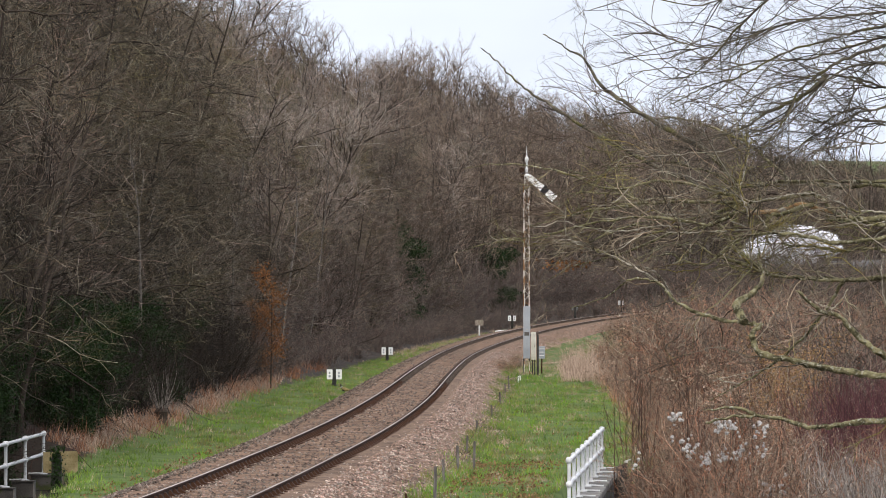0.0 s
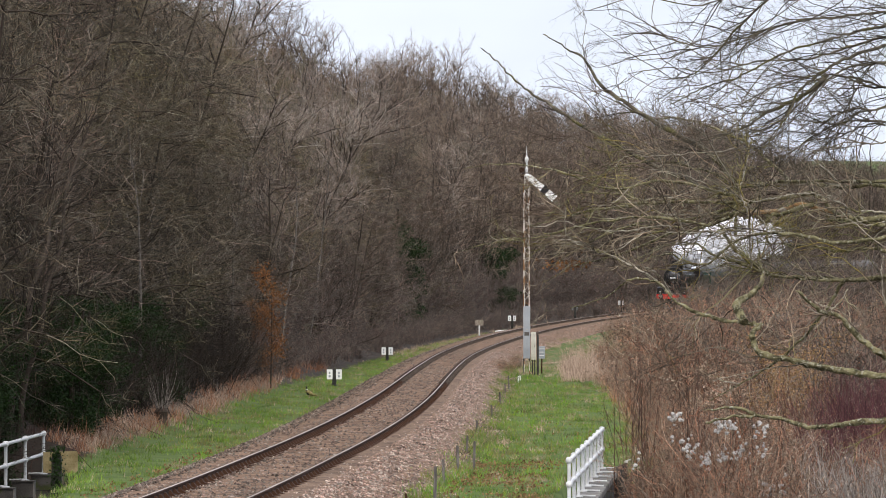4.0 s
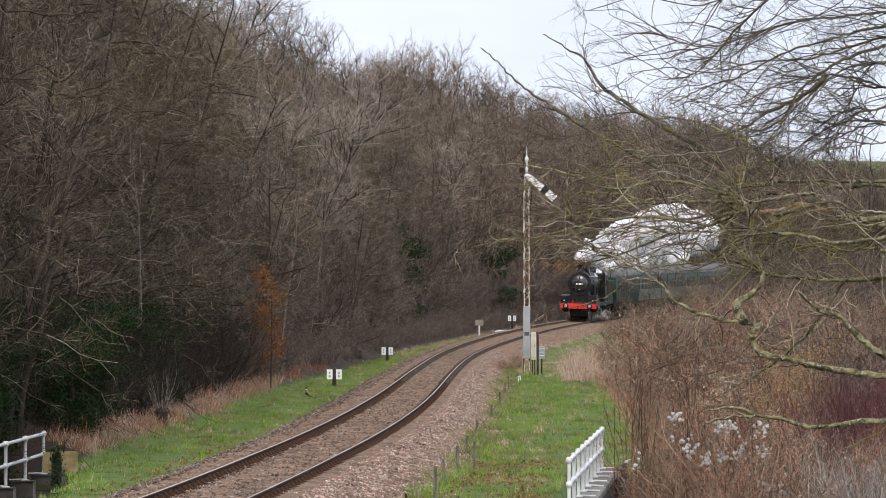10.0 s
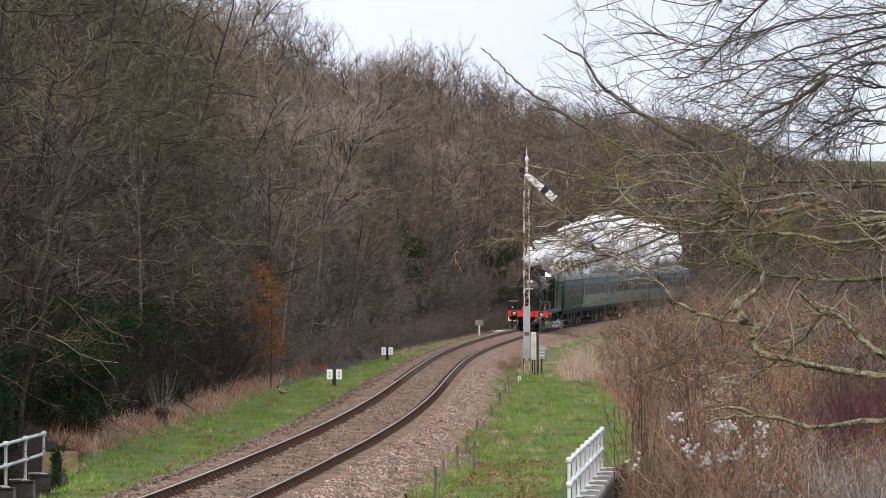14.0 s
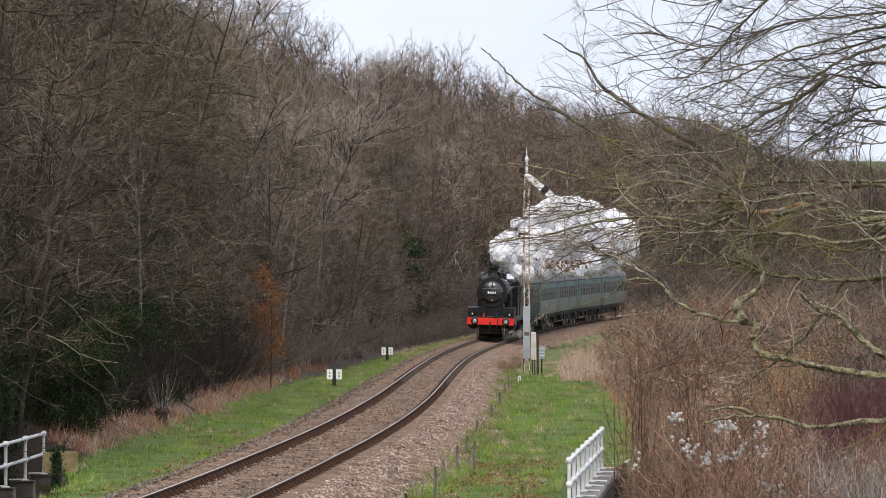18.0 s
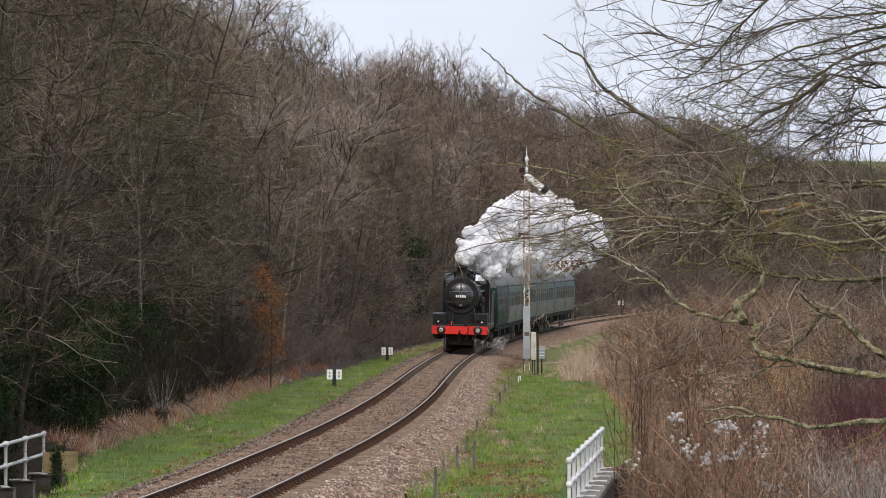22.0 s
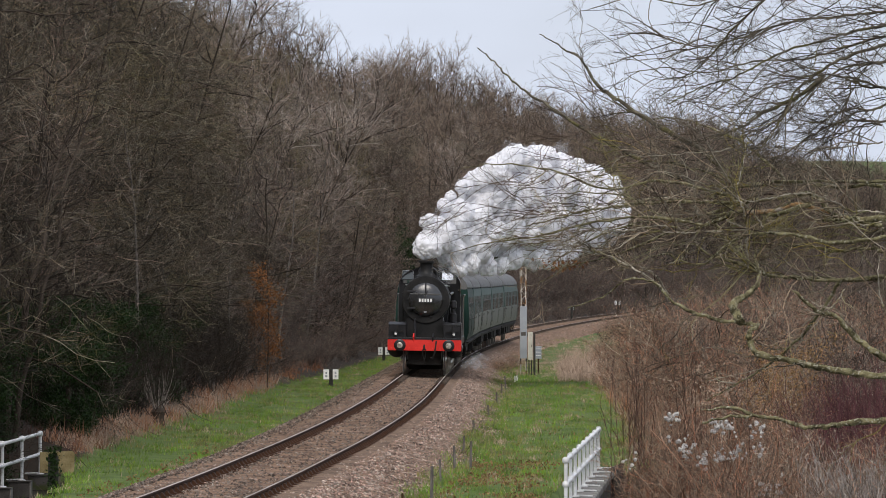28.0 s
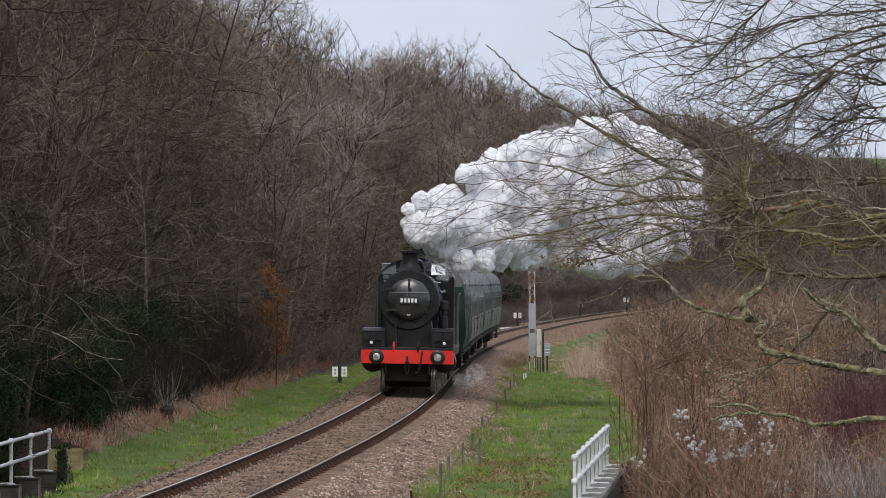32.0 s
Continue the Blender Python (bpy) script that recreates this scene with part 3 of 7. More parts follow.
def build_track():
    bed = sweep([(-2.75, -0.75), (-2.55, -0.52), (-2.05, -0.3), (-1.5, -0.15), (-1.35, -0.128), (-0.95, -0.128), (-0.58, -0.132), (-0.45, -0.118), (0.45, -0.118), (0.58, -0.132), (0.95, -0.128), (1.35, -0.125), (1.5, -0.15), (2.1, -0.27), (2.8, -0.5), (3.0, -0.75)], -40, 600, 2.0, 0, 0, True)
    tagged(new("ballast_bed", bed.mesh("ballast_bed", M["bed"], True)), "brown ballast bed of the railway", "ballast", kind="structure")
    dirt = sweep([(0.8, -0.16), (0.84, -0.118), (1.0, -0.11), (1.18, -0.116), (1.3, -0.17)], -30, 330, 2.0, 0, 0, True)
    tagged(new("dirt_strip", dirt.mesh("dirt_strip", M["dirt"], True)), "trodden brown dirt over the sleeper ends", "dirt", kind="structure")
    track = thing("railway_track", "single railway track curving away on ballast", "railway track", kind="structure")
    for side in (-1, 1):
        web = [(-0.07, -0.155), (0.07, -0.155), (0.07, -0.14), (0.012, -0.115), (0.012, -0.04), (0.035, -0.03), (0.035, -0.004),
               (-0.035, -0.004), (-0.035, -0.03), (-0.012, -0.04), (-0.012, -0.115), (-0.07, -0.14)]
        rail = part("rail", sweep(web, -30, 590, 1.0, side * 0.7525, side), "rust", track, "rusty steel rail with a worn bright head", smooth=False)
        part("rail_head", sweep([(-0.015, -0.004), (0.015, -0.004), (0.012, 0.003), (-0.012, 0.003)], -30, 590, 1.0, side * 0.7525, side), "rail_top", rail, smooth=False)
    timber = Shape().box(-1.3, 1.3, -0.125, 0.125, -0.13, 0, ch=0.012).mesh("sleeper", M["sleeper"])
    iron = Shape()
    for o in (-1, 1):
        iron.prism([(o * 0.2, 0), (o * 0.2, 0.02), (o * 0.12, 0.045), (o * 0.075, 0.1), (o * 0.045, 0.1), (o * 0.045, 0)], -0.085, 0.085, "y")
    iron = iron.mesh("rail_chair", M["rust"])
    rest = Shape()
    count, s = 0, 14.0
    while s < 590:
        x, y, z, a, c = line(s)
        m = Matrix.Translation((x, y, z - 0.137)) @ pose(0, 0, 0, 0, 0, -math.degrees(a)) @ pose(0, 0, 0, 0, math.degrees(c / 1.5), 0)
        if count < 150:
            tie = part("sleeper", timber, None, track, at=m)
            for side in (-1, 1):
                part("rail_chair", iron, None, tie, at=pose(side * 0.7525, 0, 0))
        else:
            rest.box(-1.3, 1.3, -0.125, 0.125, -0.13, 0, m)
            for side in (-1, 1):
                rest.box(side * 0.7525 - 0.18, side * 0.7525 + 0.18, -0.08, 0.08, 0, 0.1, m)
        count += 1
        s += 0.7
    tagged(part("far_sleepers", rest, "sleeper", track, smooth=False), kind="stuff")


def build_stones():
    rng = np.random.default_rng(5)
    n = 76000
    s = 20 + 190 * rng.random(n) ** 1.6
    s[:16000] = rng.uniform(190, 360, 16000)
    w = np.where(rng.random(n) < 0.55, rng.uniform(-2.5, 3.0, n), rng.uniform(0.95, 3.2, n))
    x, y, z, a, c = (np.interp(s, S, v) for v in (X_S, Y_S, Z_S, turn_s, C_S))
    keep = (np.abs(np.abs(w) - 0.7525) > 0.12) & ((w < 0.8) | (w > 1.25) | (rng.random(n) < 0.35))
    top = np.interp(w, (-2.6, -2.1, -1.5, -0.5, 0.5, 1.5, 2.1, 2.8, 3.2), (-0.5, -0.3, -0.135, -0.115, -0.115, -0.135, -0.27, -0.49, -0.55)) - c * np.clip(w, -1.6, 1.6) / 1.5
    p = np.stack([x + w * np.cos(a), y - w * np.sin(a), z + top], 1)[keep]
    w = w[keep]
    oct_v = np.array([(1, 0, 0), (-1, 0, 0), (0, 1, 0), (0, -1, 0), (0, 0, 0.8), (0, 0, -0.8)], dtype=float)[None]
    f = np.array([(0, 2, 4), (2, 1, 4), (1, 3, 4), (3, 0, 4), (2, 0, 5), (1, 2, 5), (3, 1, 5), (0, 3, 5)])
    pale = w + rng.normal(0, 0.2, len(w)) > 0.95
    for name, label, chosen, material in (("ballast_stones", "loose pale grey and pinkish ballast stones", pale, "stone"), ("ballast_stones", "dull brown-grey ballast stones in the track", ~pale, "dull_stone")):
        q = p[chosen]
        n = len(q)
        v = oct_v * rng.uniform(0.6, 1.25, (n, 6, 1)) + rng.normal(0, 0.22, (n, 6, 3))
        r = rng.uniform(0.011, 0.034, n)[:, None, None]
        me = raw_mesh(name, (q[:, None] + v * r).reshape(-1, 3), (f[None] + (np.arange(n) * 6)[:, None, None]).reshape(-1, 3), M[material])
        tagged(new(name, me), label, "ballast", kind="stuff")


def scatter(rng, n, s0, s1, w0, w1, power=1.0):
    s = s0 + (s1 - s0) * rng.random(n) ** power
    w = rng.uniform(w0, w1, n)
    x, y, a = (np.interp(s, S, v) for v in (X_S, Y_S, turn_s))
    px, py = x + w * np.cos(a), y - w * np.sin(a)
    z, _ = ground_z(px, py)
    return np.stack([px, py, z], 1), s, w


def build_grass():
    rng = np.random.default_rng(8)
    np.random.seed(8)

    def field(name, label, n, s0, s1, w0, w1, h0, h1, width, material, power=1.3, clump=0.0, per=16):
        hub = scatter(rng, max(1, n // per), s0, s1, w0, w1, power)[0]
        k = rng.integers(0, len(hub), n)
        off = rng.normal(0, 1, (n, 2)) * rng.uniform(0.5, 1.5, (n, 1))
        p = hub[k] + np.concatenate([off * np.array([0.13, 0.22]), np.zeros((n, 1))], 1)
        # blades stand tallest in the middle of their tuft
        dome = 0.45 + 0.75 * np.exp(-0.7 * (off ** 2).sum(1))
        z, across = ground_z(p[:, 0], p[:, 1])
        # over the ballast's shoulder the blades root on the stones
        shoulder = np.interp(np.interp(p[:, 1], Y_S, S), S, Z_S) + np.interp(across, (2.1, 2.8, 3.2), (-0.29, -0.51, -0.57))
        p[:, 2] = np.where((across > 2.0) & (across < 3.2), np.maximum(z, shoulder), z)
        stature = rng.uniform(0.4, 1.7, len(hub))[k] * dome
        patch = np.sin(p[:, 0] * 2.1 + 1.3 * np.sin(p[:, 1] * 0.23)) * np.sin(p[:, 1] * 0.31 + np.sin(p[:, 0] * 1.7))
        keep = (patch + rng.normal(0, 0.5, n) > clump) & ((p[:, 1] > 114.4) | (across < 4.93 + 0.017 * np.clip(p[:, 1] - 92, 0, 24)) | (material == "stalk"))
        keep &= (p[:, 1] > 113) | (material == "dark_red_twig") | (across > -4.0 - 0.117 * np.clip(p[:, 1] - 98, 0, 12))
        if material in ("grass", "lush_grass", "dull_grass"):
            keep &= across > brush_edge(p[:, 1] - 60) + rng.normal(0, 0.15, n)
        p, stature = p[keep], stature[keep]
        m = len(p)
        h = rng.uniform(h0, h1, m) * stature
        lean = np.concatenate([rng.normal(0, 0.4, (m, 2)), np.zeros((m, 1))], 1)
        tagged(new(name, blades(name, p - np.array([0, 0, 0.01]), h, lean, width * rng.uniform(0.7, 1.4, m), M[material])), label, "grass", kind="stuff")

    field("dead_grass", "dull withered grass on the far verge", 12000, 205, 430, -4.6, -2.5, 0.06, 0.16, 0.02, "straw", 1.0, clump=-0.2)
    field("verge_grass", "short green grass on the verge", 44000, 22, 250, -5.6, -2.45, 0.035, 0.1, 0.009, "grass", clump=-0.6)
    field("verge_grass", "lush green tufts on the verge", 36000, 22, 220, -5.6, -2.6, 0.05, 0.14, 0.009, "lush_grass", clump=-0.3, per=40)
    field("verge_grass", "dull green tufts on the verge", 24000, 60, 260, -5.6, -2.45, 0.05, 0.13, 0.01, "dull_grass", clump=-0.2, per=30)
    field("verge_grass", "short dull grass on the far verge", 12000, 220, 420, -4.8, -2.5, 0.06, 0.14, 0.022, "dull_grass", 1.0, clump=-0.4)
    field("verge_grass", "green grass on the cess by the signal", 60000, 22, 185, 2.5, 7.0, 0.035, 0.12, 0.009, "grass", clump=-0.6)
    field("verge_grass", "lush green tufts on the cess", 34000, 22, 172, 2.8, 7.0, 0.06, 0.17, 0.009, "lush_grass", clump=-0.4, per=45)
    field("verge_grass", "dull green tufts on the cess", 44000, 22, 290, 2.5, 7.0, 0.05, 0.14, 0.009, "dull_grass", clump=-0.1, per=35)
    field("dead_grass", "pale dead grass among the green", 15000, 22, 250, 2.4, 7.0, 0.04, 0.12, 0.008, "straw", clump=0.2, per=30)
    field("dead_grass", "pale dead grass among the green", 11000, 22, 250, -5.4, -2.4, 0.04, 0.12, 0.008, "straw", clump=0.2, per=30)
    field("verge_grass", "green grass creeping over the ballast's edge", 9000, 44, 112, 2.45, 3.25, 0.04, 0.12, 0.009, "grass", 1.0, clump=-0.1, per=40)
    field("verge_grass", "dull grass creeping over the ballast's edge", 5000, 40, 150, 2.3, 3.25, 0.04, 0.12, 0.009, "dull_grass", 1.0, clump=0.0, per=40)
    field("verge_grass", "green grass along the far verge", 14000, 185, 340, -4.3, -2.5, 0.05, 0.13, 0.016, "grass", 1.0, clump=-0.4)
    field("dead_grass", "withered grass past the signal", 12000, 160, 290, 2.5, 7.0, 0.06, 0.16, 0.014, "straw", 1.0, clump=-0.2, per=30)
    field("dead_grass", "bleached tufts of dead grass", 7000, 24, 200, 2.6, 6.8, 0.08, 0.16, 0.008, "straw", clump=0.3, per=45)
    field("dead_grass_bank", "tall brown dead grass along the wood's edge", 5200, 53, 140, -6.15, -5.3, 0.13, 0.34, 0.01, "straw", clump=-0.4)
    field("dead_stalks", "red-brown dead stalks along the wood's edge", 5600, 52, 170, -6.2, -5.3, 0.15, 0.42, 0.008, "stalk", clump=-0.3)
    field("dead_stalks", "dark dead stalks behind the railing", 1800, 39, 54, -6.9, -5.3, 0.25, 0.6, 0.007, "dark_red_twig", 1.0, clump=-0.6)
    field("dead_grass_bank", "pale dead grass clump at the cess's end", 6500, 148, 182, 5.0, 7.4, 0.3, 0.85, 0.012, "straw", 1.0, clump=-0.5)
    field("dead_grass_bank", "pale dead grass below the bushes", 5000, 182, 300, 6.0, 8.8, 0.25, 0.75, 0.016, "straw", 1.0, clump=0.0)
    field("dead_grass_bank", "pale dead grass below the bushes", 2200, 58, 150, 6.3, 9.0, 0.3, 0.8, 0.012, "straw", 1.0, clump=0.1)
    field("dead_stalks", "tangle of red-brown dead stalks below the bushes", 4800, 34, 260, 6.2, 9.5, 0.3, 0.9, 0.008, "stalk", 1.2, clump=-0.2)


build_ground()
build_track()
build_stones()
build_grass()


# ---- the train; each vehicle's space: x forwards, y to its left, z up from the rails, its front buffers at x = 0 ----
def axle_turn(x, y, z):
    """Stands a shape turned about z on edge, across the vehicle."""
    return Matrix.Translation((x, y, z)) @ Matrix.Rotation(math.pi / 2, 4, "X")


def wheelset(parent, x, r, spokes=0, tyre="steel"):
    """Two wheels on an axle, a part that turns."""
    axle = part("wheelset", Shape().lathe([(0.075, -0.78), (0.075, 0.78)], 12, Matrix.Rotation(math.pi / 2, 4, "X")), "underframe", parent, at=pose(x, 0, r))
    for side in (-1, 1):
        y = side * 0.72
        ring = Shape()
        n = 36
        prof = [(r - 0.15, -0.06), (r - 0.005, -0.065), (r, -0.05), (r, 0.06), (r - 0.15, 0.06)]
        m = axle_turn(0, y, 0)
        v = [(a * math.cos(2 * math.pi * i / n), a * math.sin(2 * math.pi * i / n), b) for a, b in prof for i in range(n)]
        k = len(prof)
        ring.add(v, [(j * n + i, j * n + (i + 1) % n, ((j + 1) % k) * n + (i + 1) % n, ((j + 1) % k) * n + i) for j in range(k) for i in range(n)], m)
        part("wheel", ring, tyre, axle, "steel-tyred wheel")
        web = Shape().lathe([(0.14, -0.08), (0.14, 0.08)], 16, m)
        if spokes:
            for i in range(spokes):
                web.box(-0.03, 0.03, -0.02, 0.02, 0.1, r - 0.14, Matrix.Translation((0, y, 0)) @ Matrix.Rotation(2 * math.pi * i / spokes, 4, "Y"))
        else:
            web.lathe([(0.1, -0.02), (r - 0.15, -0.03), (r - 0.15, 0.02), (0.1, 0.03)], 28, m)
        part("wheel_centre", web, "black_paint", axle)
    WHEELS.append((axle, x, r))
    return axle


WHEELS = []
RODS = []


def buffers(parent, x, z=1.05, big=0.2):
    for side in (-1, 1):
        y = side * 0.8635
        m = Matrix.Translation((x, y, z)) @ Matrix.Rotation(math.pi / 2, 4, "Y")
        b = part("buffer", Shape().lathe([(0.14, -0.5), (0.15, -0.44), (0.115, -0.4), (0.11, -0.12), (0.09, -0.12), (0.09, -0.06)], 20, m), "black_paint", parent)
        part("buffer_head", Shape().lathe([(0.07, -0.06), (big, -0.05), (big + 0.01, -0.025), (big * 0.9, -0.008), (0.1, 0.0)], 24, m), "black_paint", b, "greasy black buffer head")
        part("worn_spot", Shape().lathe([(0.11, -0.004), (0.1, 0.003), (0.02, 0.006)], 16, m), "worn_metal", b)


def coupling(parent, x):
    hook = Shape().tube([(x - 0.3, 0, 1.05), (x - 0.12, 0, 1.05), (x - 0.03, 0, 1.0), (x - 0.02, 0, 0.93), (x - 0.07, 0, 0.9)], 0.035)
    part("coupling_hook", hook, "underframe", parent)
    for side in (-1, 1):
        link = Shape().tube([(x - 0.1, 0, 0.98), (x - 0.1, side * 0.05, 0.9), (x - 0.12, side * 0.05, 0.72), (x - 0.12, side * 0.03, 0.6), (x - 0.12, 0, 0.55)], 0.016)
        part("coupling_link", link, "underframe", parent)
    hose = Shape().tube([(x - 0.3, 0.42, 1.15), (x - 0.16, 0.42, 1.2), (x - 0.1, 0.4, 1.0), (x - 0.1, 0.36, 0.75), (x - 0.15, 0.3, 0.6), (x - 0.25, 0.24, 0.62)], 0.028)
    part("brake_hose", hose, "underframe", parent)


def lamp(parent, x, y, z):
    body = part("lamp", Shape().box(x - 0.1, x + 0.05, y - 0.06, y + 0.06, z, z + 0.18, ch=0.015), "black_paint", parent, "black oil lamp with a clear lens")
    part("lens", Shape().lathe([(0.042, 0.0), (0.046, 0.02), (0.03, 0.04)], 14, Matrix.Translation((x + 0.05, y, z + 0.09)) @ Matrix.Rotation(math.pi / 2, 4, "Y")), "lens", body)


def along(x):
    """Turns a lathe's axis to point forwards from x."""
    return lambda z: Matrix.Translation((x, 0, z)) @ Matrix.Rotation(math.pi / 2, 4, "Y")


def build_loco():
    t = thing("steam_locomotive", "black steam locomotive with a red buffer beam on the track", "locomotive")
    zc = 2.67
    # boiler and smokebox, turned about the boiler's axis
    m = along(0)(zc)
    part("boiler", Shape().lathe([(0.72, -8.2), (0.79, -8.15), (0.79, -7.2), (0.77, -7.15), (0.735, -3.05), (0.735, -2.95)], 44, m), "black_paint", t)
    for x in (-3.3, -4.6, -5.9, -7.1):
        part("boiler_band", Shape().lathe([(0.74, x), (0.775, x + 0.005), (0.775, x + 0.05), (0.74, x + 0.055)], 44, m), "black_paint", t)
    box = part("smokebox", Shape().lathe([(0.78, -2.95), (0.85, -2.94), (0.85, -1.3), (0.845, -1.27), (0.83, -1.255), (0.62, -1.25)], 56, m), "soot", t, "sooty black smokebox")
    rivets = Shape()
    for i in range(36):
        a = 2 * math.pi * i / 36
        rivets.lathe([(0.016, 0), (0.012, 0.01), (0.004, 0.014)], 6, Matrix.Translation((-1.256, 0.775 * math.cos(a), zc + 0.775 * math.sin(a))) @ Matrix.Rotation(math.pi / 2, 4, "Y"))
    tagged(part("rivets", rivets, "soot", box), kind="stuff")
    door = part("smokebox_door", Shape().lathe([(0.6, -1.25), (0.605, -1.21), (0.585, -1.185), (0.53, -1.135), (0.42, -1.085), (0.25, -1.045), (0.1, -1.03), (0.02, -1.03)], 56, m), "door_black", t, "dished black smokebox door")
    part("door_dart", Shape().lathe([(0.04, -1.06), (0.04, -1.0), (0.02, -0.99)], 12, along(0)(zc + 0.14)), "dull_steel", door)
    for a in (180, 160):
        part("door_handle", Shape().box(-0.012, 0.012, -0.012, 0.012, -0.02, 0.2, Matrix.Translation((-1.0 + 0.02 * (a > 170), 0, zc + 0.14)) @ Matrix.Rotation(radians(a - 180), 4, "X")), "black_paint", door)
    rail = Shape().tube([(-1.02, -0.55, zc + 0.2), (-0.98, -0.5, zc + 0.2), (-0.98, 0.5, zc + 0.2), (-1.02, 0.55, zc + 0.2)], 0.014)
    part("hand_rail", rail, "dull_steel", door, "hand rail across the door")
    for zz in (0.3, -0.3):
        part("door_hinge", Shape().box(-1.16, -1.1, -0.66, -0.05, zc + zz - 0.03, zc + zz + 0.03, ch=0.01), "black_paint", door)
    for i in range(10):
        a = 2 * math.pi * (i + 0.5) / 10
        part("door_clip", Shape().box(-0.03, 0.035, -0.035, 0.035, 0.565, 0.665, Matrix.Translation((-1.23, 0, zc)) @ Matrix.Rotation(a, 4, "X"), ch=0.01), "soot", door)
    plate = part("number_plate", Shape().box(-1.03, -0.985, -0.29, 0.29, zc - 0.12, zc + 0.07, ch=0.008), "black_paint", t, "black plate with five white bars")
    for i in range(5):
        part("plate_bar", Shape().box(-0.985, -0.978, -0.232 + i * 0.1, -0.168 + i * 0.1, zc - 0.08, zc + 0.035), "white", plate)
    part("shed_plate", Shape().lathe([(0.06, 0), (0.06, 0.014), (0.05, 0.016)], 20, Matrix.Translation((-1.1, 0, zc - 0.41)) @ Matrix.Rotation(math.pi / 2, 4, "Y")), "grey_paint", t)
    # chimney, dome, safety valves
    part("chimney", Shape().lathe([(0.42, 0.0), (0.32, 0.05), (0.25, 0.14), (0.222, 0.22), (0.225, 0.44), (0.24, 0.48), (0.29, 0.5), (0.29, 0.56), (0.26, 0.58), (0.19, 0.58), (0.18, 0.25)], 36,
                                  Matrix.Translation((-2.05, 0, zc + 0.83))), "soot", t)
    part("dome", Shape().lathe([(0.46, 0), (0.4, 0.05), (0.36, 0.15), (0.35, 0.32), (0.3, 0.42), (0.2, 0.48), (0.06, 0.5)], 32, Matrix.Translation((-4.4, 0, zc + 0.69))), "black_paint", t)
    for y in (-0.16, 0.16):
        part("safety_valve", Shape().lathe([(0.09, 0), (0.07, 0.05), (0.06, 0.25), (0.03, 0.28)], 14, Matrix.Translation((-6.6, y, zc + 0.76))), "steel", t)
    # firebox
    fire = [(-0.62, 1.5), (0.62, 1.5)] + [(0.8 * math.cos(a), zc + 0.8 * math.sin(a)) for a in (radians(-20 + 220 * i / 20) for i in range(21))]
    part("firebox", Shape().prism(fire, -9.4, -7.6), "black_paint", t)
    # saddle, frames and running plate
    part("saddle", Shape().prism([(-0.66, 1.3), (0.66, 1.3), (0.66, 1.9), (0.56, 2.25), (-0.56, 2.25), (-0.66, 1.9)], -3.0, -1.32), "soot", t)
    part("footplate", Shape().box(-11.0, -0.52, -1.29, 1.29, 1.27, 1.32, ch=0.012), "black_paint", t)
    for y in (-1.29, 1.25):
        part("valance", Shape().box(-11.0, -0.6, y, y + 0.04, 1.08, 1.27), "black_paint", t)
    for y in (-0.62, 0.6):
        part("frame_plate", Shape().box(-10.8, -0.55, y, y + 0.03, 0.55, 1.27), "underframe", t)
    beam = part("buffer_beam", Shape().box(-0.56, -0.5, -1.31, 1.31, 0.86, 1.25, ch=0.008), "red_paint", t, "bright red buffer beam")
    part("beam_edge", Shape().box(-0.57, -0.495, -1.31, 1.31, 1.25, 1.27), "black_paint", beam)
    for y in (-1.17, -0.55, -0.3, 0.3, 0.55, 1.17):
        for z in (0.94, 1.17):
            part("bolt", Shape().lathe([(0.018, 0), (0.014, 0.012)], 8, Matrix.Translation((-0.5, y, z)) @ Matrix.Rotation(math.pi / 2, 4, "Y")), "red_paint", beam)
    buffers(t, 0.0)
    coupling(t, 0.0)
    # upright boxes ahead of the cylinders, with lamps and steps
    for side in (-1, 1):
        y0, y1 = (0.66, 1.29) if side > 0 else (-1.29, -0.66)
        part("cylinder_casing", Shape().prism([(-0.75, 1.32), (-0.75, 1.78), (-0.95, 1.86), (-2.6, 1.86), (-2.6, 1.32)], y0, y1, "y"), "black_paint", t, smooth=False)
        part("casing_step", Shape().box(-0.75, -0.62, y0 + 0.1, y1 - 0.1, 1.52, 1.545), "underframe", t)
        rim = [(-0.742, y0 + 0.02, 1.34), (-0.742, y1 - 0.02, 1.34), (-0.742, y1 - 0.02, 1.765), (-0.742, y0 + 0.02, 1.765), (-0.742, y0 + 0.02, 1.34)]
        part("casing_rim", Shape().tube(rim, 0.014, 6), "soot", t)
        part("casing_catch", Shape().box(-0.75, -0.71, (y0 + y1) / 2 - 0.03, (y0 + y1) / 2 + 0.03, 1.6, 1.74, ch=0.008), "underframe", t)
        for k in range(5):
            part("casing_rivet", Shape().lathe([(0.014, 0), (0.01, 0.01)], 6, Matrix.Translation((-0.75, y0 + 0.08 + k * 0.117, 1.72)) @ Matrix.Rotation(math.pi / 2, 4, "Y")), "soot", t)
        lamp(t, -0.66, side * 1.03, 1.35)
        part("cylinder", Shape().lathe([(0.31, -3.0), (0.33, -2.95), (0.33, -1.75), (0.31, -1.7), (0.2, -1.68), (0.1, -1.62), (0.05, -1.55)], 28,
                                       Matrix.Translation((0, side * 1.02, 0.92)) @ Matrix.Rotation(radians(90), 4, "Y")), "black_paint", t)
        part("slide_bar", Shape().box(-4.4, -2.9, side * 1.07 - 0.05, side * 1.07 + 0.05, 1.02, 1.08), "steel", t)
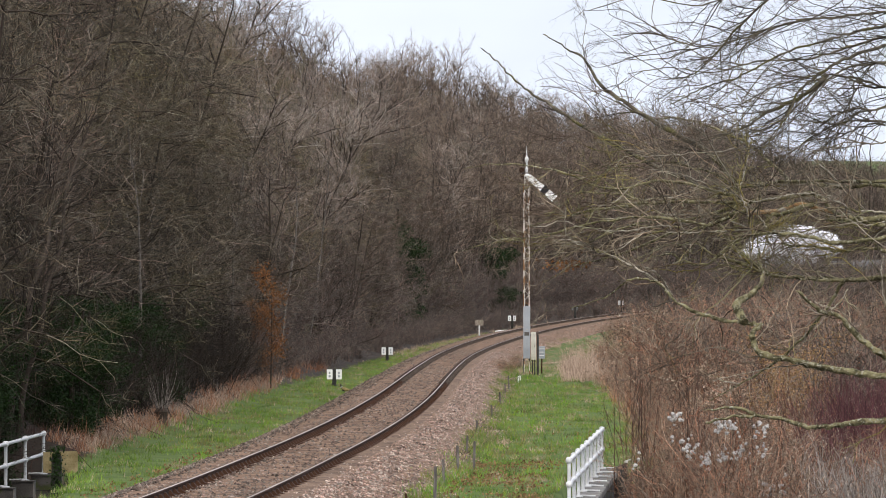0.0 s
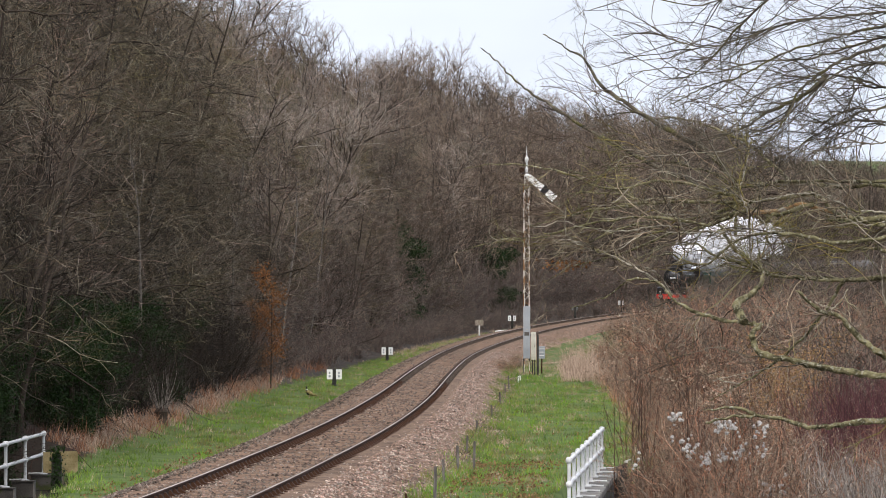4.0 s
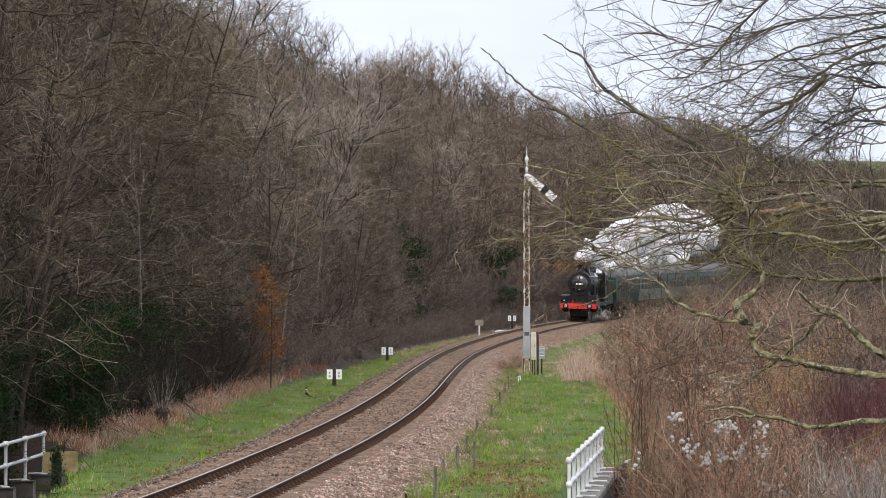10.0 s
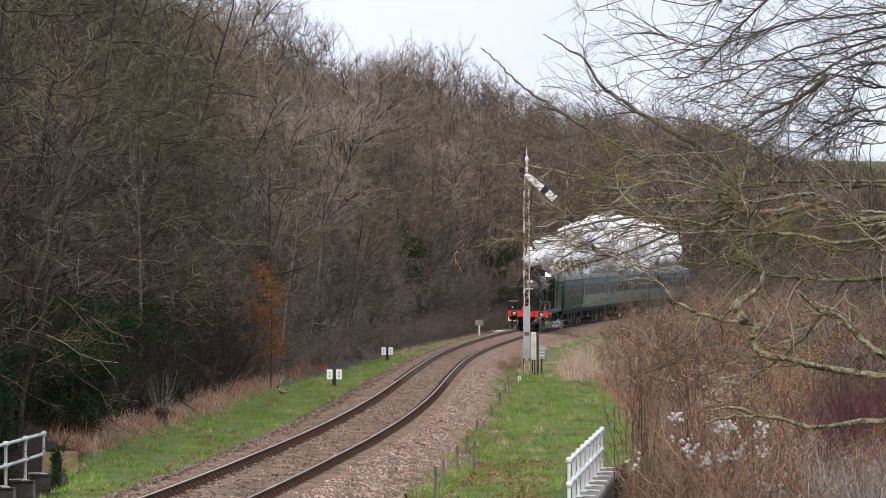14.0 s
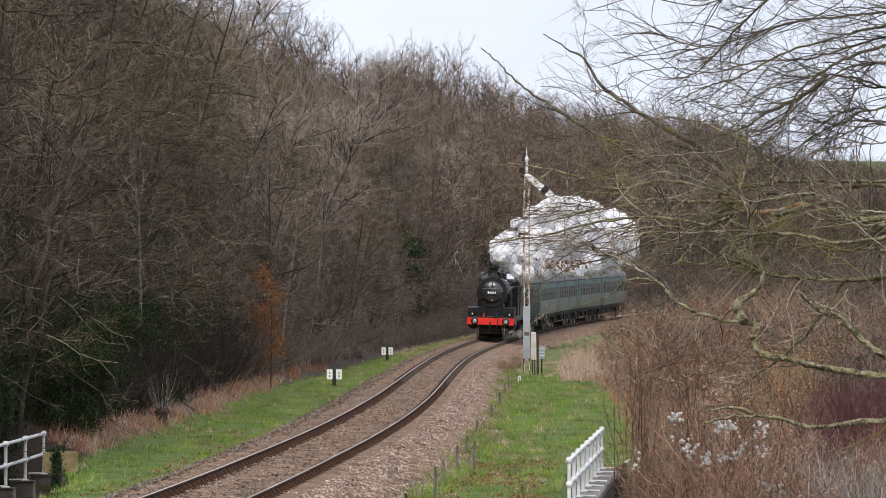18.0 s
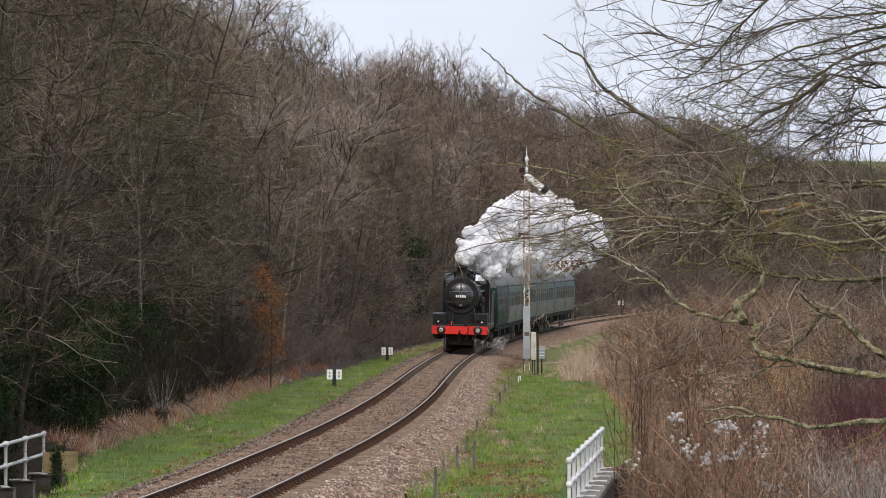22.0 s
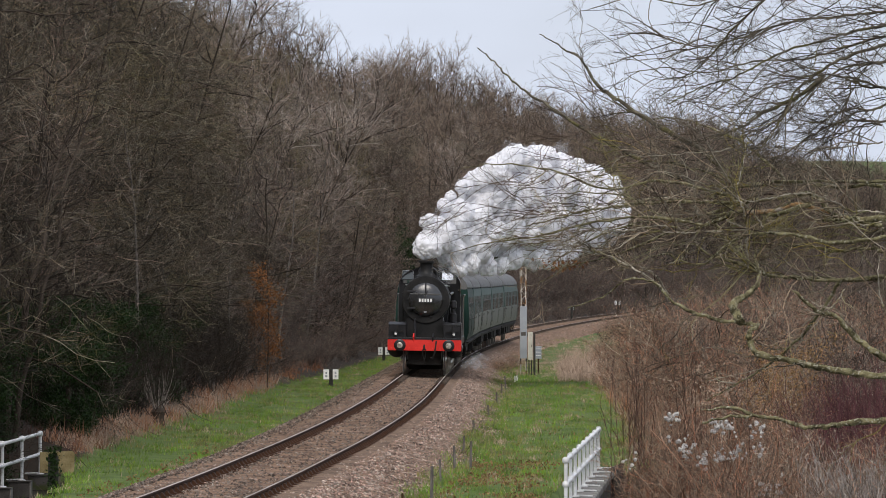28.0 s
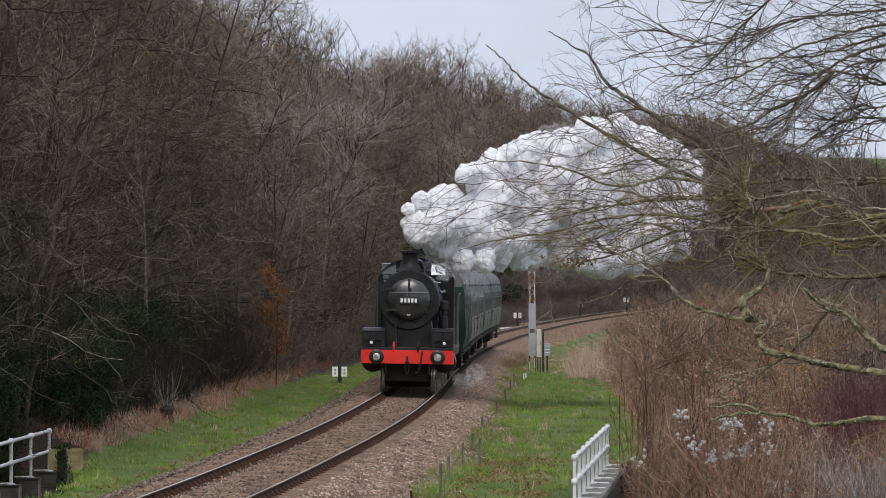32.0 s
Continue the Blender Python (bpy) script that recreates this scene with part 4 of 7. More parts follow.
        part("guard_iron", Shape().prism([(-0.62, 0.86), (-0.72, 0.86), (-0.62, 0.3), (-0.5, 0.14), (-0.42, 0.14), (-0.54, 0.34)], side * 0.72 - 0.02, side * 0.72 + 0.02, "y"), "underframe", t)
        part("boiler_rail", Shape().tube([(-1.3, side * 0.68, zc + 0.52), (-2.0, side * 0.74, zc + 0.52), (-5.0, side * 0.7, zc + 0.5), (-9.2, side * 0.74, zc + 0.5)], 0.018, 6), "steel", t)
        part("injector_pipe", Shape().tube([(-3.4, side * 0.7, zc + 0.1), (-3.5, side * 0.83, zc - 0.25), (-3.6, side * 0.85, zc - 0.8), (-6.5, side * 0.88, zc - 0.9), (-9.3, side * 0.95, 1.5)], 0.035, 8), "black_paint", t)
        part("ejector_pipe", Shape().tube([(-2.9, side * 0.83, zc + 0.2), (-5.5, side * 0.86, zc + 0.22), (-9.35, side * 0.86, zc + 0.25)], 0.05, 8), "black_paint", t)
        part("vacuum_pipe", Shape().tube([(-0.6, side * 0.34 - 0.05, 1.0), (-0.46, side * 0.34 - 0.05, 1.34), (-0.6, side * 0.34 - 0.05, 1.45), (-1.2, side * 0.34 - 0.05, 1.45)], 0.03, 8), "black_paint" if side > 0 else "red_paint", t)
    part("air_pump", Shape().lathe([(0.1, 0), (0.12, 0.02), (0.12, 0.32), (0.07, 0.36), (0.07, 0.5), (0.12, 0.54), (0.12, 0.75), (0.05, 0.8)], 18, Matrix.Translation((-2.4, 0.98, 1.86))), "black_paint", t)
    # cab
    cabx0, cabx1 = -11.0, -9.35
    arc = [(1.15 * math.cos(a), 3.18 + 0.72 * math.sin(a)) for a in (radians(8 + 164 * i / 18) for i in range(19))]
    front = Shape()
    # the front sheet is laid in strips round its two windows
    top = lambda y: 3.18 + 0.72 * math.sin(math.acos(max(-0.999, min(0.999, y / 1.15)))) - 0.02
    strips = [-1.13, -1.09, -1.05, -0.98, -0.85, -0.72, -0.6, -0.4, -0.2, 0, 0.2, 0.4, 0.6, 0.72, 0.85, 0.98, 1.05, 1.09, 1.13]
    for a, b in zip(strips, strips[1:]):
        inside = 0.6 <= min(abs(a), abs(b)) and max(abs(a), abs(b)) <= 0.98
        for z0, z1 in (((1.32, 3.26), (3.56, None)) if inside else ((1.32, None),)):
            front.prism([(a, z0), (b, z0), (b, z1 or max(z0 + 0.02, top(b))), (a, z1 or max(z0 + 0.02, top(a)))], cabx1, cabx1 + 0.03)
    front.weld = True
    cab = part("cab", front, "black_paint", t, "black cab front with two windows", smooth=False)
    for side in (-1, 1):
        sheet = Shape().box(cabx0, cabx1, side * 1.13 - 0.015, side * 1.13 + 0.015, 1.32, 2.45)
        sheet.box(cabx1 - 0.5, cabx1, side * 1.13 - 0.015, side * 1.13 + 0.015, 2.45, 3.22).box(cabx0, cabx0 + 0.15, side * 1.13 - 0.015, side * 1.13 + 0.015, 2.45, 3.22)
        part("cab_side", sheet, "sheen_black", cab, smooth=False)
        part("cab_window", Shape().box(-0.012, 0.012, -0.21, 0.21, -0.17, 0.17, pose(cabx1 + 0.06, side * 0.74 - 0.08, 3.56, 0, -14, 0)), "bright_pane" if side > 0 else "glass", cab, "cab window pane catching the sky")
        part("window_rim", Shape().tube([(cabx1 + 0.05, side * 0.54 - 0.08, 3.39), (cabx1 + 0.05, side * 0.94 - 0.08, 3.39), (cabx1 + 0.05, side * 0.94 - 0.08, 3.71), (cabx1 + 0.05, side * 0.54 - 0.08, 3.71), (cabx1 + 0.05, side * 0.54 - 0.08, 3.39)], 0.015, 6), "steel", cab)
    roof = arc + [(y * 0.97, z - 0.04) for y, z in reversed(arc)]
    part("cab_roof", Shape().prism(roof, cabx0 - 0.4, cabx1 + 0.1), "black_paint", cab)
    part("backhead", Shape().prism([(y * 0.9, z) for y, z in fire], -9.6, -9.45), "soot", cab)
    # wheels: a leading pair and four coupled pairs
    wheelset(t, -1.55, 0.54, 10)
    for i, x in enumerate((-4.0, -5.65, -7.3, -8.95)):
        wheelset(t, x, 0.705, 15)
    for side in (-1, 1):
        rod = part("coupling_rod", Shape().box(-2.56, 2.56, -0.03, 0.03, -0.055, 0.055, ch=0.012), "steel", t, at=pose(-6.475, side * 0.9, 0.705))
        RODS.append((rod, -6.475, side))
    # stretchers hung low, with brake beams, added as dark shapes for the shade underneath
    for x, low in ((-1.0, 0.36), (-2.3, 0.2), (-3.4, 0.16)):
        part("frame_stretcher", Shape().box(x, x + 0.05, -0.6, 0.6, low, 1.27), "underframe", t)
    for x in (-3.1, -4.85, -6.5):
        part("brake_beam", Shape().tube([(x, -0.75, 0.3), (x, -0.2, 0.22), (x, 0.2, 0.22), (x, 0.75, 0.3)], 0.05, 8), "underframe", t)
    part("smokebox_pipe", Shape().tube([(-0.62, -0.34, 1.3), (-0.66, -0.34, 1.6), (-1.1, -0.36, 1.85), (-1.28, -0.36, 1.98)], 0.035, 8), "black_paint", t)
    part("lamp_iron", Shape().box(-1.02, -0.97, -0.03, 0.03, zc + 0.3, zc + 0.58), "black_paint", t)
    part("ashpan", Shape().box(-9.2, -7.2, -0.55, 0.55, 0.35, 0.7), "underframe", t)
    return t


def build_tender():
    t = thing("tender", "black riveted tender heaped with coal behind the locomotive", "tender")
    part("tank", Shape().prism([(-1.22, 1.3), (1.22, 1.3), (1.22, 2.75), (1.28, 2.85), (1.24, 2.87), (1.1, 2.8), (-1.1, 2.8), (-1.24, 2.87), (-1.28, 2.85), (-1.22, 2.75)], -4.35, -0.3), "sheen_black", t)
    part("tender_frame", Shape().box(-4.45, -0.15, -1.24, 1.24, 1.1, 1.3, ch=0.02), "black_paint", t)
    for y in (-1.0, 0.97):
        part("frame_plate", Shape().box(-4.3, -0.3, y, y + 0.03, 0.45, 1.1), "underframe", t)
    heap = Shape()
    rng = random.Random(3)
    for i in range(220):
        x, y = rng.uniform(-3.6, -0.6), rng.uniform(-1.0, 1.0)
        z = 2.72 + 0.45 * (1 - abs(y)) + rng.uniform(-0.06, 0.06)
        heap.lathe([(0.05, -0.1), (0.13, -0.02), (0.1, 0.08), (0.03, 0.12)], 6, pose(x, y, z, rng.uniform(0, 360), rng.uniform(0, 360)))
    tagged(part("coal", heap, "coal", t, smooth=False), "heaped black coal", kind="stuff")
    for x in (-0.95, -2.3, -3.65):
        wheelset(t, x, 0.6, 12)
        for y in (-1.05, 1.05):
            part("axle_box", Shape().box(x - 0.14, x + 0.14, y - 0.08, y + 0.08, 0.5, 0.82, ch=0.02), "underframe", t)
            part("leaf_spring", Shape().prism([(x - 0.45, 0.92), (x, 1.04), (x + 0.45, 0.92), (x + 0.45, 0.89), (x, 0.86), (x - 0.45, 0.89)], y - 0.05, y + 0.05, "y"), "underframe", t)
    return t


def coach_outline():
    side = [(1.33, 1.12), (1.4, 1.45), (1.41, 2.0), (1.37, 2.75), (1.33, 3.05)]
    roof = [(1.33 * math.cos(a) ** 0.75, 3.05 + 0.72 * math.sin(a)) for a in (radians(6 + 84 * i / 9) for i in range(10))]
    return side, roof


def build_coach(paint, label, length=19.66):
    """A corridor coach: eight window bays, doors, gangways, bogies."""
    t = thing("railway_coach", label, "railway coach", group="coaches of the train")
    side, roof = coach_outline()
    full = side + roof + [(-y, z) for y, z in reversed(roof[:-1])] + [(-y, z) for y, z in reversed(side)]
    x1 = -0.3
    x0 = x1 - length
    skin = lambda z: float(np.interp(z, [p[1] for p in side], [p[0] for p in side]))
    pitch = (length - 2.06) / 8
    bays = [x1 - 1.0 - pitch * i for i in range(9)]
    wins = [(b - pitch + 0.3, b - 0.45) for b in bays[:8]]
    doors = [x1 - 0.5, x0 + 0.5 + 0.62, (x0 + x1) / 2 + 0.3]
    for s in (-1, 1):
        low = [(s * y, z) for y, z in side if z <= 2.0] + [(s * (1.41 - 0.03), 2.0), (s * 1.3, 1.12)]
        # the paler coaches carry the ground's reflection as colour below the windows
        body = part("body_side", Shape().prism(low, x0, x1), "reflection_panel" if paint == "dull_green" else "green_paint", t, "green lower panels, ground reflection painted grey on the paler coaches")
        part("cantrail", Shape().prism([(s * skin(2.75), 2.75), (s * 1.33, 3.06), (s * 1.29, 3.06), (s * (skin(2.75) - 0.04), 2.75)], x0, x1), paint, t)
        edges = [x1] + [v for a, b in sorted(wins, reverse=True) for v in (b, a)] + [x0]
        for a, b in zip(edges[::2], edges[1::2]):
            part("pillar", Shape().prism([(s * 1.41, 2.0), (s * skin(2.75), 2.75), (s * (skin(2.75) - 0.04), 2.75), (s * 1.37, 2.0)], b, a), paint, body)
        for a, b in wins:
            part("window", Shape().prism([(s * 1.4085, 1.999), (s * (skin(2.75) - 0.004), 2.75), (s * (skin(2.75) - 0.03), 2.75), (s * 1.38, 2.0)], a, b), "glass", body)
            part("window_bar", Shape().prism([(s * 1.398, 2.5), (s * 1.393, 2.53), (s * 1.36, 2.53), (s * 1.36, 2.5)], a, b), "dull_steel", body)
            part("window_post", Shape().prism([(s * 1.41, 2.5), (s * (skin(2.75) + 0.006), 2.75), (s * (skin(2.75) - 0.02), 2.75), (s * 1.38, 2.5)], (a + b) / 2 - 0.02, (a + b) / 2 + 0.02), "dull_steel", body)
            part("curtain", Shape().prism([(s * 1.36, 2.05), (s * 1.33, 2.72), (s * 1.32, 2.72), (s * 1.35, 2.05)], b - 0.16, b), "cream", body)
        for x in doors:
            for xx in (x - 0.62, x):
                part("door_edge", Shape().prism([(s * 1.335, 1.15), (s * 1.408, 1.45), (s * 1.416, 2.0), (s * 1.4, 2.0), (s * 1.32, 1.15)], xx - 0.012, xx + 0.012), "underframe", body)
            part("door_handle", Shape().lathe([(0.02, 0), (0.02, 0.05), (0.05, 0.055), (0.05, 0.07)], 10, Matrix.Translation((x - 0.55, s * 1.41, 1.9)) @ Matrix.Rotation(-s * math.pi / 2, 4, "X")), "dull_steel", body)
        part("footboard", Shape().box(x0 + 0.6, x1 - 0.6, s * 1.33 - 0.1, s * 1.33 + 0.08, 1.0, 1.03), "underframe", t)
    part("roof", Shape().prism(roof + [(-y, z) for y, z in reversed(roof[:-1])] + [(-1.28, 3.05), (1.28, 3.05)], x0, x1), "coach_roof", t)
    for i in range(8):
        part("roof_vent", Shape().lathe([(0.1, 0), (0.11, 0.06), (0.06, 0.1)], 12, Matrix.Translation((x1 - 1.6 - i * (length - 3.5) / 7, 0.35 * (-1) ** i, 3.74))), "coach_roof", t)
    part("floor", Shape().box(x0, x1, -1.3, 1.3, 1.05, 1.16), "underframe", t)
    for x, d in ((x1, -1), (x0, 1)):
        end = part("coach_end", Shape().prism(full, x + d * 0.03, x + d * 0.001), paint, t)
        g = Shape().box(min(x, x - d * 0.28), max(x, x - d * 0.28), -0.5, 0.5, 1.15, 3.3, ch=0.03)
        part("gangway", g, "underframe", end)
        for y in (-0.95, 0.95):
            part("end_pillar", Shape().box(min(x, x - d * 0.05), max(x, x - d * 0.05), y - 0.03, y + 0.03, 1.15, 3.4), paint, end)
        for s in (-1, 1):
            part("buffer", Shape().lathe([(0.1, 0), (0.09, 0.2), (0.2, 0.22), (0.19, 0.25)], 18, Matrix.Translation((x, s * 0.8635, 1.05)) @ Matrix.Rotation(-d * math.pi / 2, 4, "Y")), "underframe", t)
    for c in (x1 - 3.0, x0 + 3.0):
        for s in (-1, 1):
            part("bogie_side", Shape().prism([(c - 1.75, 0.55), (c - 1.0, 0.42), (c + 1.0, 0.42), (c + 1.75, 0.55), (c + 1.75, 0.75), (c + 0.6, 0.85), (c - 0.6, 0.85), (c - 1.75, 0.75)], s * 1.0 - 0.06, s * 1.0 + 0.06, "y"), "underframe", t)
        part("bolster", Shape().box(c - 0.35, c + 0.35, -1.0, 1.0, 0.6, 1.05), "underframe", t)
        for x in (c - 1.3, c + 1.3):
            wheelset(t, x, 0.457)
    for x, w in ((-7.5, 1.6), (-10.5, 1.1), (-12.6, 0.8)):
        part("battery_box", Shape().box(x - w / 2, x + w / 2, -1.15, 1.15, 0.5, 1.05, ch=0.02), "underframe", t)
    for s in (-1, 1):
        part("solebar", Shape().box(x0 + 0.05, x1 - 0.05, s * 1.24 - 0.04, s * 1.24 + 0.04, 0.86, 1.12), "underframe", t)
        for x in (x1 - 1.55, x0 + 1.55, x1 - 4.45, x0 + 4.45):
            part("step_board", Shape().box(x - 0.4, x + 0.4, s * 1.2 - 0.06, s * 1.2 + 0.1, 0.5, 0.53).box(x - 0.36, x - 0.33, s * 1.2, s * 1.2 + 0.04, 0.53, 0.9).box(x + 0.33, x + 0.36, s * 1.2, s * 1.2 + 0.04, 0.53, 0.9), "underframe", t)
    part("brake_cylinder", Shape().lathe([(0.1, -0.3), (0.24, -0.28), (0.26, 0.1), (0.2, 0.24)], 16, Matrix.Translation(((x0 + x1) / 2 + 1.6, 0.5, 0.72))), "underframe", t)
    part("truss", Shape().box(-14, -6, -0.9, -0.85, 0.55, 0.62).box(-14, -6, 0.85, 0.9, 0.55, 0.62), "underframe", t)
    return t


loco = build_loco()
tender = build_tender()
coaches = [build_coach("green_paint", "dark green railway coach behind the tender", 17.6), build_coach("dull_green", "grey-green railway coach with a grey roof")]
for _ in range(3):
    c = copy_thing(coaches[1], Matrix.Identity(4))
    coaches.append(c)
    WHEELS += [(a, a.location.x, a.location.z) for a in c.children if a.name.startswith("wheelset")]


# ---- trees ----
def turned(rng, d, angle):
    """The direction d bent by about that many radians to a random side."""
    u = d.orthogonal().normalized()
    u.rotate(Matrix.Rotation(rng.uniform(0, 2 * math.pi), 3, d))
    return (d * math.cos(angle) + u * math.sin(angle)).normalized()


def limb(rng, p, d, length, r0, r1, steps, wander, lift, out):
    """Grows one crooked limb; returns its joints as (point, direction, radius)."""
    joints = []
    for k in range(steps):
        d = (d + Vector((rng.gauss(0, wander), rng.gauss(0, wander), rng.gauss(0, wander) + lift))).normalized()
        q = p + d * (length / steps)
        ra, rb = r0 + (r1 - r0) * k / steps, r0 + (r1 - r0) * (k + 1) / steps
        out.append((*p, *q, ra, rb))
        joints.append((q, d, rb))
        p = q
    return joints


def sprays(rng, joints, n, length, r, angle, lift, twigs, fine):
    """Side shoots along a limb; each shoot curves and carries fine bent twigs that end in a point."""
    for _ in range(n):
        q, d, rad = rng.choice(joints)
        shoot = limb(rng, q, turned(rng, d, angle * rng.uniform(0.6, 1.3)), length * rng.uniform(0.5, 1.25), min(r * 0.85, rad), r * 0.4, 4, 0.2, lift, twigs)
        for _ in range(fine):
            q2, d2, r2 = rng.choice(shoot)
            e = turned(rng, d2, rng.uniform(0.25, 1.0))
            end = q2 + (e + Vector((0, 0, lift))) * length * rng.uniform(0.18, 0.5)
            bend = Vector((rng.gauss(0, 1), rng.gauss(0, 1), rng.gauss(0, 1) + 0.3)) * length * 0.085
            mid = (q2 + end) / 2 + bend
            FINE.append((*q2, *mid, r * 0.4, r * 0.3))
            FINE.append((*mid, *end, r * 0.3, r * 0.06))


FINE = []


def tree_meshes(seed, height=15.0, stems=2, limbs=20, shoots=9, fine=9, low=0.12, spread=0.95, lift=0.06, r=0.14, twig_r=0.013, twig="twig", reach=0.3):
    """Trunk, limbs and twigs of one bare tree, as two meshes."""
    rng = random.Random(seed)
    trunk, boughs, twigs = [], [], []
    FINE.clear()
    for k in range(stems):
        d = Vector((rng.gauss(0, 0.09), rng.gauss(0, 0.09), 1)).normalized()
        base = Vector((rng.uniform(-0.3, 0.3), rng.uniform(-0.3, 0.3), -0.3)) if stems > 1 else Vector((0, 0, -0.3))
        hh = height * rng.uniform(0.8, 1.0)
        stem = limb(rng, base, d, hh, r * rng.uniform(0.7, 1.1), 0.02, 12, 0.045, 0.03, trunk)
        for i in range(limbs):
            f = low + (0.97 - low) * (i + rng.random()) / limbs
            q, dd, rad = stem[min(11, int(f * 12))]
            length = height * reach * (1.0 - 0.55 * f) * rng.uniform(0.7, 1.2)
            bough = limb(rng, q, turned(rng, dd, spread * rng.uniform(0.6, 1.15)), length, max(0.022, rad * 0.5), 0.014, 6, 0.19, lift, boughs)
            sprays(rng, bough, shoots, 1.25, twig_r, 0.95, lift * 0.8, twigs, fine)
    return (sticks("trunk", trunk, 8, M["bark"], stick_arrays(boughs, 5)), sticks("crown", twigs, 3, M[twig], stick_arrays(FINE, 3)))


def make_tree(meshes, name="tree", label="", category="tree"):
    t = thing(name, label, category)
    part("trunk", meshes[0], None, t)
    tagged(part("crown", meshes[1], None, t), kind="stuff")
    return t


def place(made, kind, s, w, size, turn, tilt=0.0):
    """Stands a copy of the kind'th pattern on the ground; the pattern itself takes the first place."""
    p = ground_at(s, w)
    m = Matrix.Translation(p) @ pose(0, 0, 0, tilt, 0, turn)
    ob = made[kind]
    if not ob.get("placed"):
        ob["placed"] = 1
        ob.scale = (size, size, size)
        ob.matrix_basis = m @ Matrix.Diagonal((size, size, size, 1))
        return ob
    keep = ob.scale.copy()
    ob.scale = (size, size, size)
    c = copy_thing(ob, m)
    ob.scale = keep
    return c


def head_room(p, size, tall):
    """The wood's top falls away towards the east: the size that keeps a tree of that height below it."""
    top = np.interp(p.x / p.y, (-0.04, -0.03, -0.0174, -0.009, -0.0045, 0.0, 0.007, 0.0123, 0.0208, 0.044, 0.0525, 0.06, 0.0706, 0.083), (0.052, 0.043, 0.0415, 0.044, 0.046, 0.0452, 0.0425, 0.0387, 0.036, 0.0338, 0.0318, 0.0275, 0.025, 0.024))
    return size if p.y < 330 else max(0.3, min(size, float(3.1 + top * p.y - p.z) / tall))


def tuft(wood, pattern, p, size, turn):
    """Adds one tree's meshes to the joined far woodland."""
    for o in pattern.children:
        tagged(part("tree_mass", o.data, None, wood, at=Matrix.Translation(p) @ pose(0, 0, 0, 0, 0, turn) @ Matrix.Scale(size, 4)), kind="stuff")


def build_woods():
    rng = random.Random(21)
    label = "bare grey-brown winter tree in the dense wood"
    made = [make_tree(tree_meshes(1, 12.5, 2, 20, 9, 9, r=0.085), label=label),
            make_tree(tree_meshes(2, 13.5, 1, 30, 11, 9, r=0.085, spread=0.95, twig="grey_twig"), label=label),
            make_tree(tree_meshes(3, 11, 3, 15, 8, 9, r=0.085, spread=1.15, twig="olive_twig"), label=label),
            make_tree(tree_meshes(4, 14, 2, 20, 8, 10, r=0.085, low=0.15, spread=0.85, lift=0.08), label=label),
            make_tree(tree_meshes(5, 8, 4, 13, 9, 9, low=0.03, spread=1.2, r=0.09), label=label),
            make_tree(tree_meshes(8, 10.5, 4, 15, 12, 11, low=0.04, spread=1.45, lift=-0.015, r=0.07, twig_r=0.0095, twig="deep_twig", reach=0.27), label=label),
            make_tree(tree_meshes(9, 11.5, 3, 18, 12, 11, low=0.06, spread=1.4, lift=0.0, r=0.09, twig_r=0.0115, twig="olive_twig", reach=0.27), label=label),
            make_tree(tree_meshes(10, 11.0, 4, 14, 12, 11, low=0.05, spread=1.4, lift=-0.01, r=0.08, twig_r=0.0115, twig="twig", reach=0.27), label=label)]
    far = [make_tree(tree_meshes(6, 13.5, 3, 15, 7, 8, spread=0.85, lift=0.1, twig_r=0.02, r=0.08, twig="tan_twig"), label=label),
           make_tree(tree_meshes(7, 12.5, 3, 15, 7, 8, spread=0.75, lift=0.12, r=0.08, twig_r=0.02, twig="twig"), label=label)]
    for ob in made + far:
        tagged(ob, group="trees of the wood")
    # the front rank along the line, ranks behind it, then the far bend
    s = 36.0
    while s < 560:
        kinds, k = (made, rng.choice((5, 5, 6, 7, 4, 5)) if s < 150 else rng.choice((5, 6, 4, 7, 1, 7))) if s < 300 else (far, rng.randrange(2))
        w = -6.5 - rng.random() * 1.4 + 0.5 * (s > 140) if k == 4 else (-8.0 if k > 4 else -7.6) - rng.random() * 1.6
        place(kinds, k, s, w, head_room(ground_at(s, w), rng.uniform(0.8, 1.12), 13.5), rng.uniform(0, 360), rng.uniform(-3, 3))
        s += rng.uniform(2.4, 4.0) if s < 300 else rng.uniform(4.0, 6.5)
    for w0, step, s0 in ((-11, 5.5, 62), (-16, 7.0, 100), (-23, 9.0, 160), (-34, 11.0, 240)):
        s = s0
        while s < 570:
            kinds = made if s < 210 else far
            w = w0 + rng.uniform(-2, 2)
            place(kinds, rng.randrange(len(kinds)), s, w, head_room(ground_at(s, w), rng.uniform(0.85, 1.2), 13.5), rng.uniform(0, 360), rng.uniform(-3, 3))
            s += step * rng.uniform(0.7, 1.3)
    for k in range(16):
        s, w = rng.uniform(330, 400), rng.uniform(-30, -18)
        p = ground_at(s, w)
        place(far, 0, s, w, head_room(p, 1.6, 13.0), rng.uniform(0, 360))
    for s, w in ((412, 9), (425, 12), (440, 8), (452, 13), (466, 9), (480, 14), (495, 10), (512, 13)):
        place(far, rng.randrange(2), s, w, rng.uniform(0.5, 0.75), rng.uniform(0, 360))
    wood = thing("far_wood", "distant bare woodland on the hill behind the bend", "woodland", kind="stuff")
    for k in range(80):
        s, w = rng.uniform(560, 638), rng.uniform(-75, 30)
        p = ground_at(s, w)
        tuft(wood, far[k % 2], p, head_room(p, rng.uniform(1.05, 1.4), 14.0), rng.uniform(0, 360))
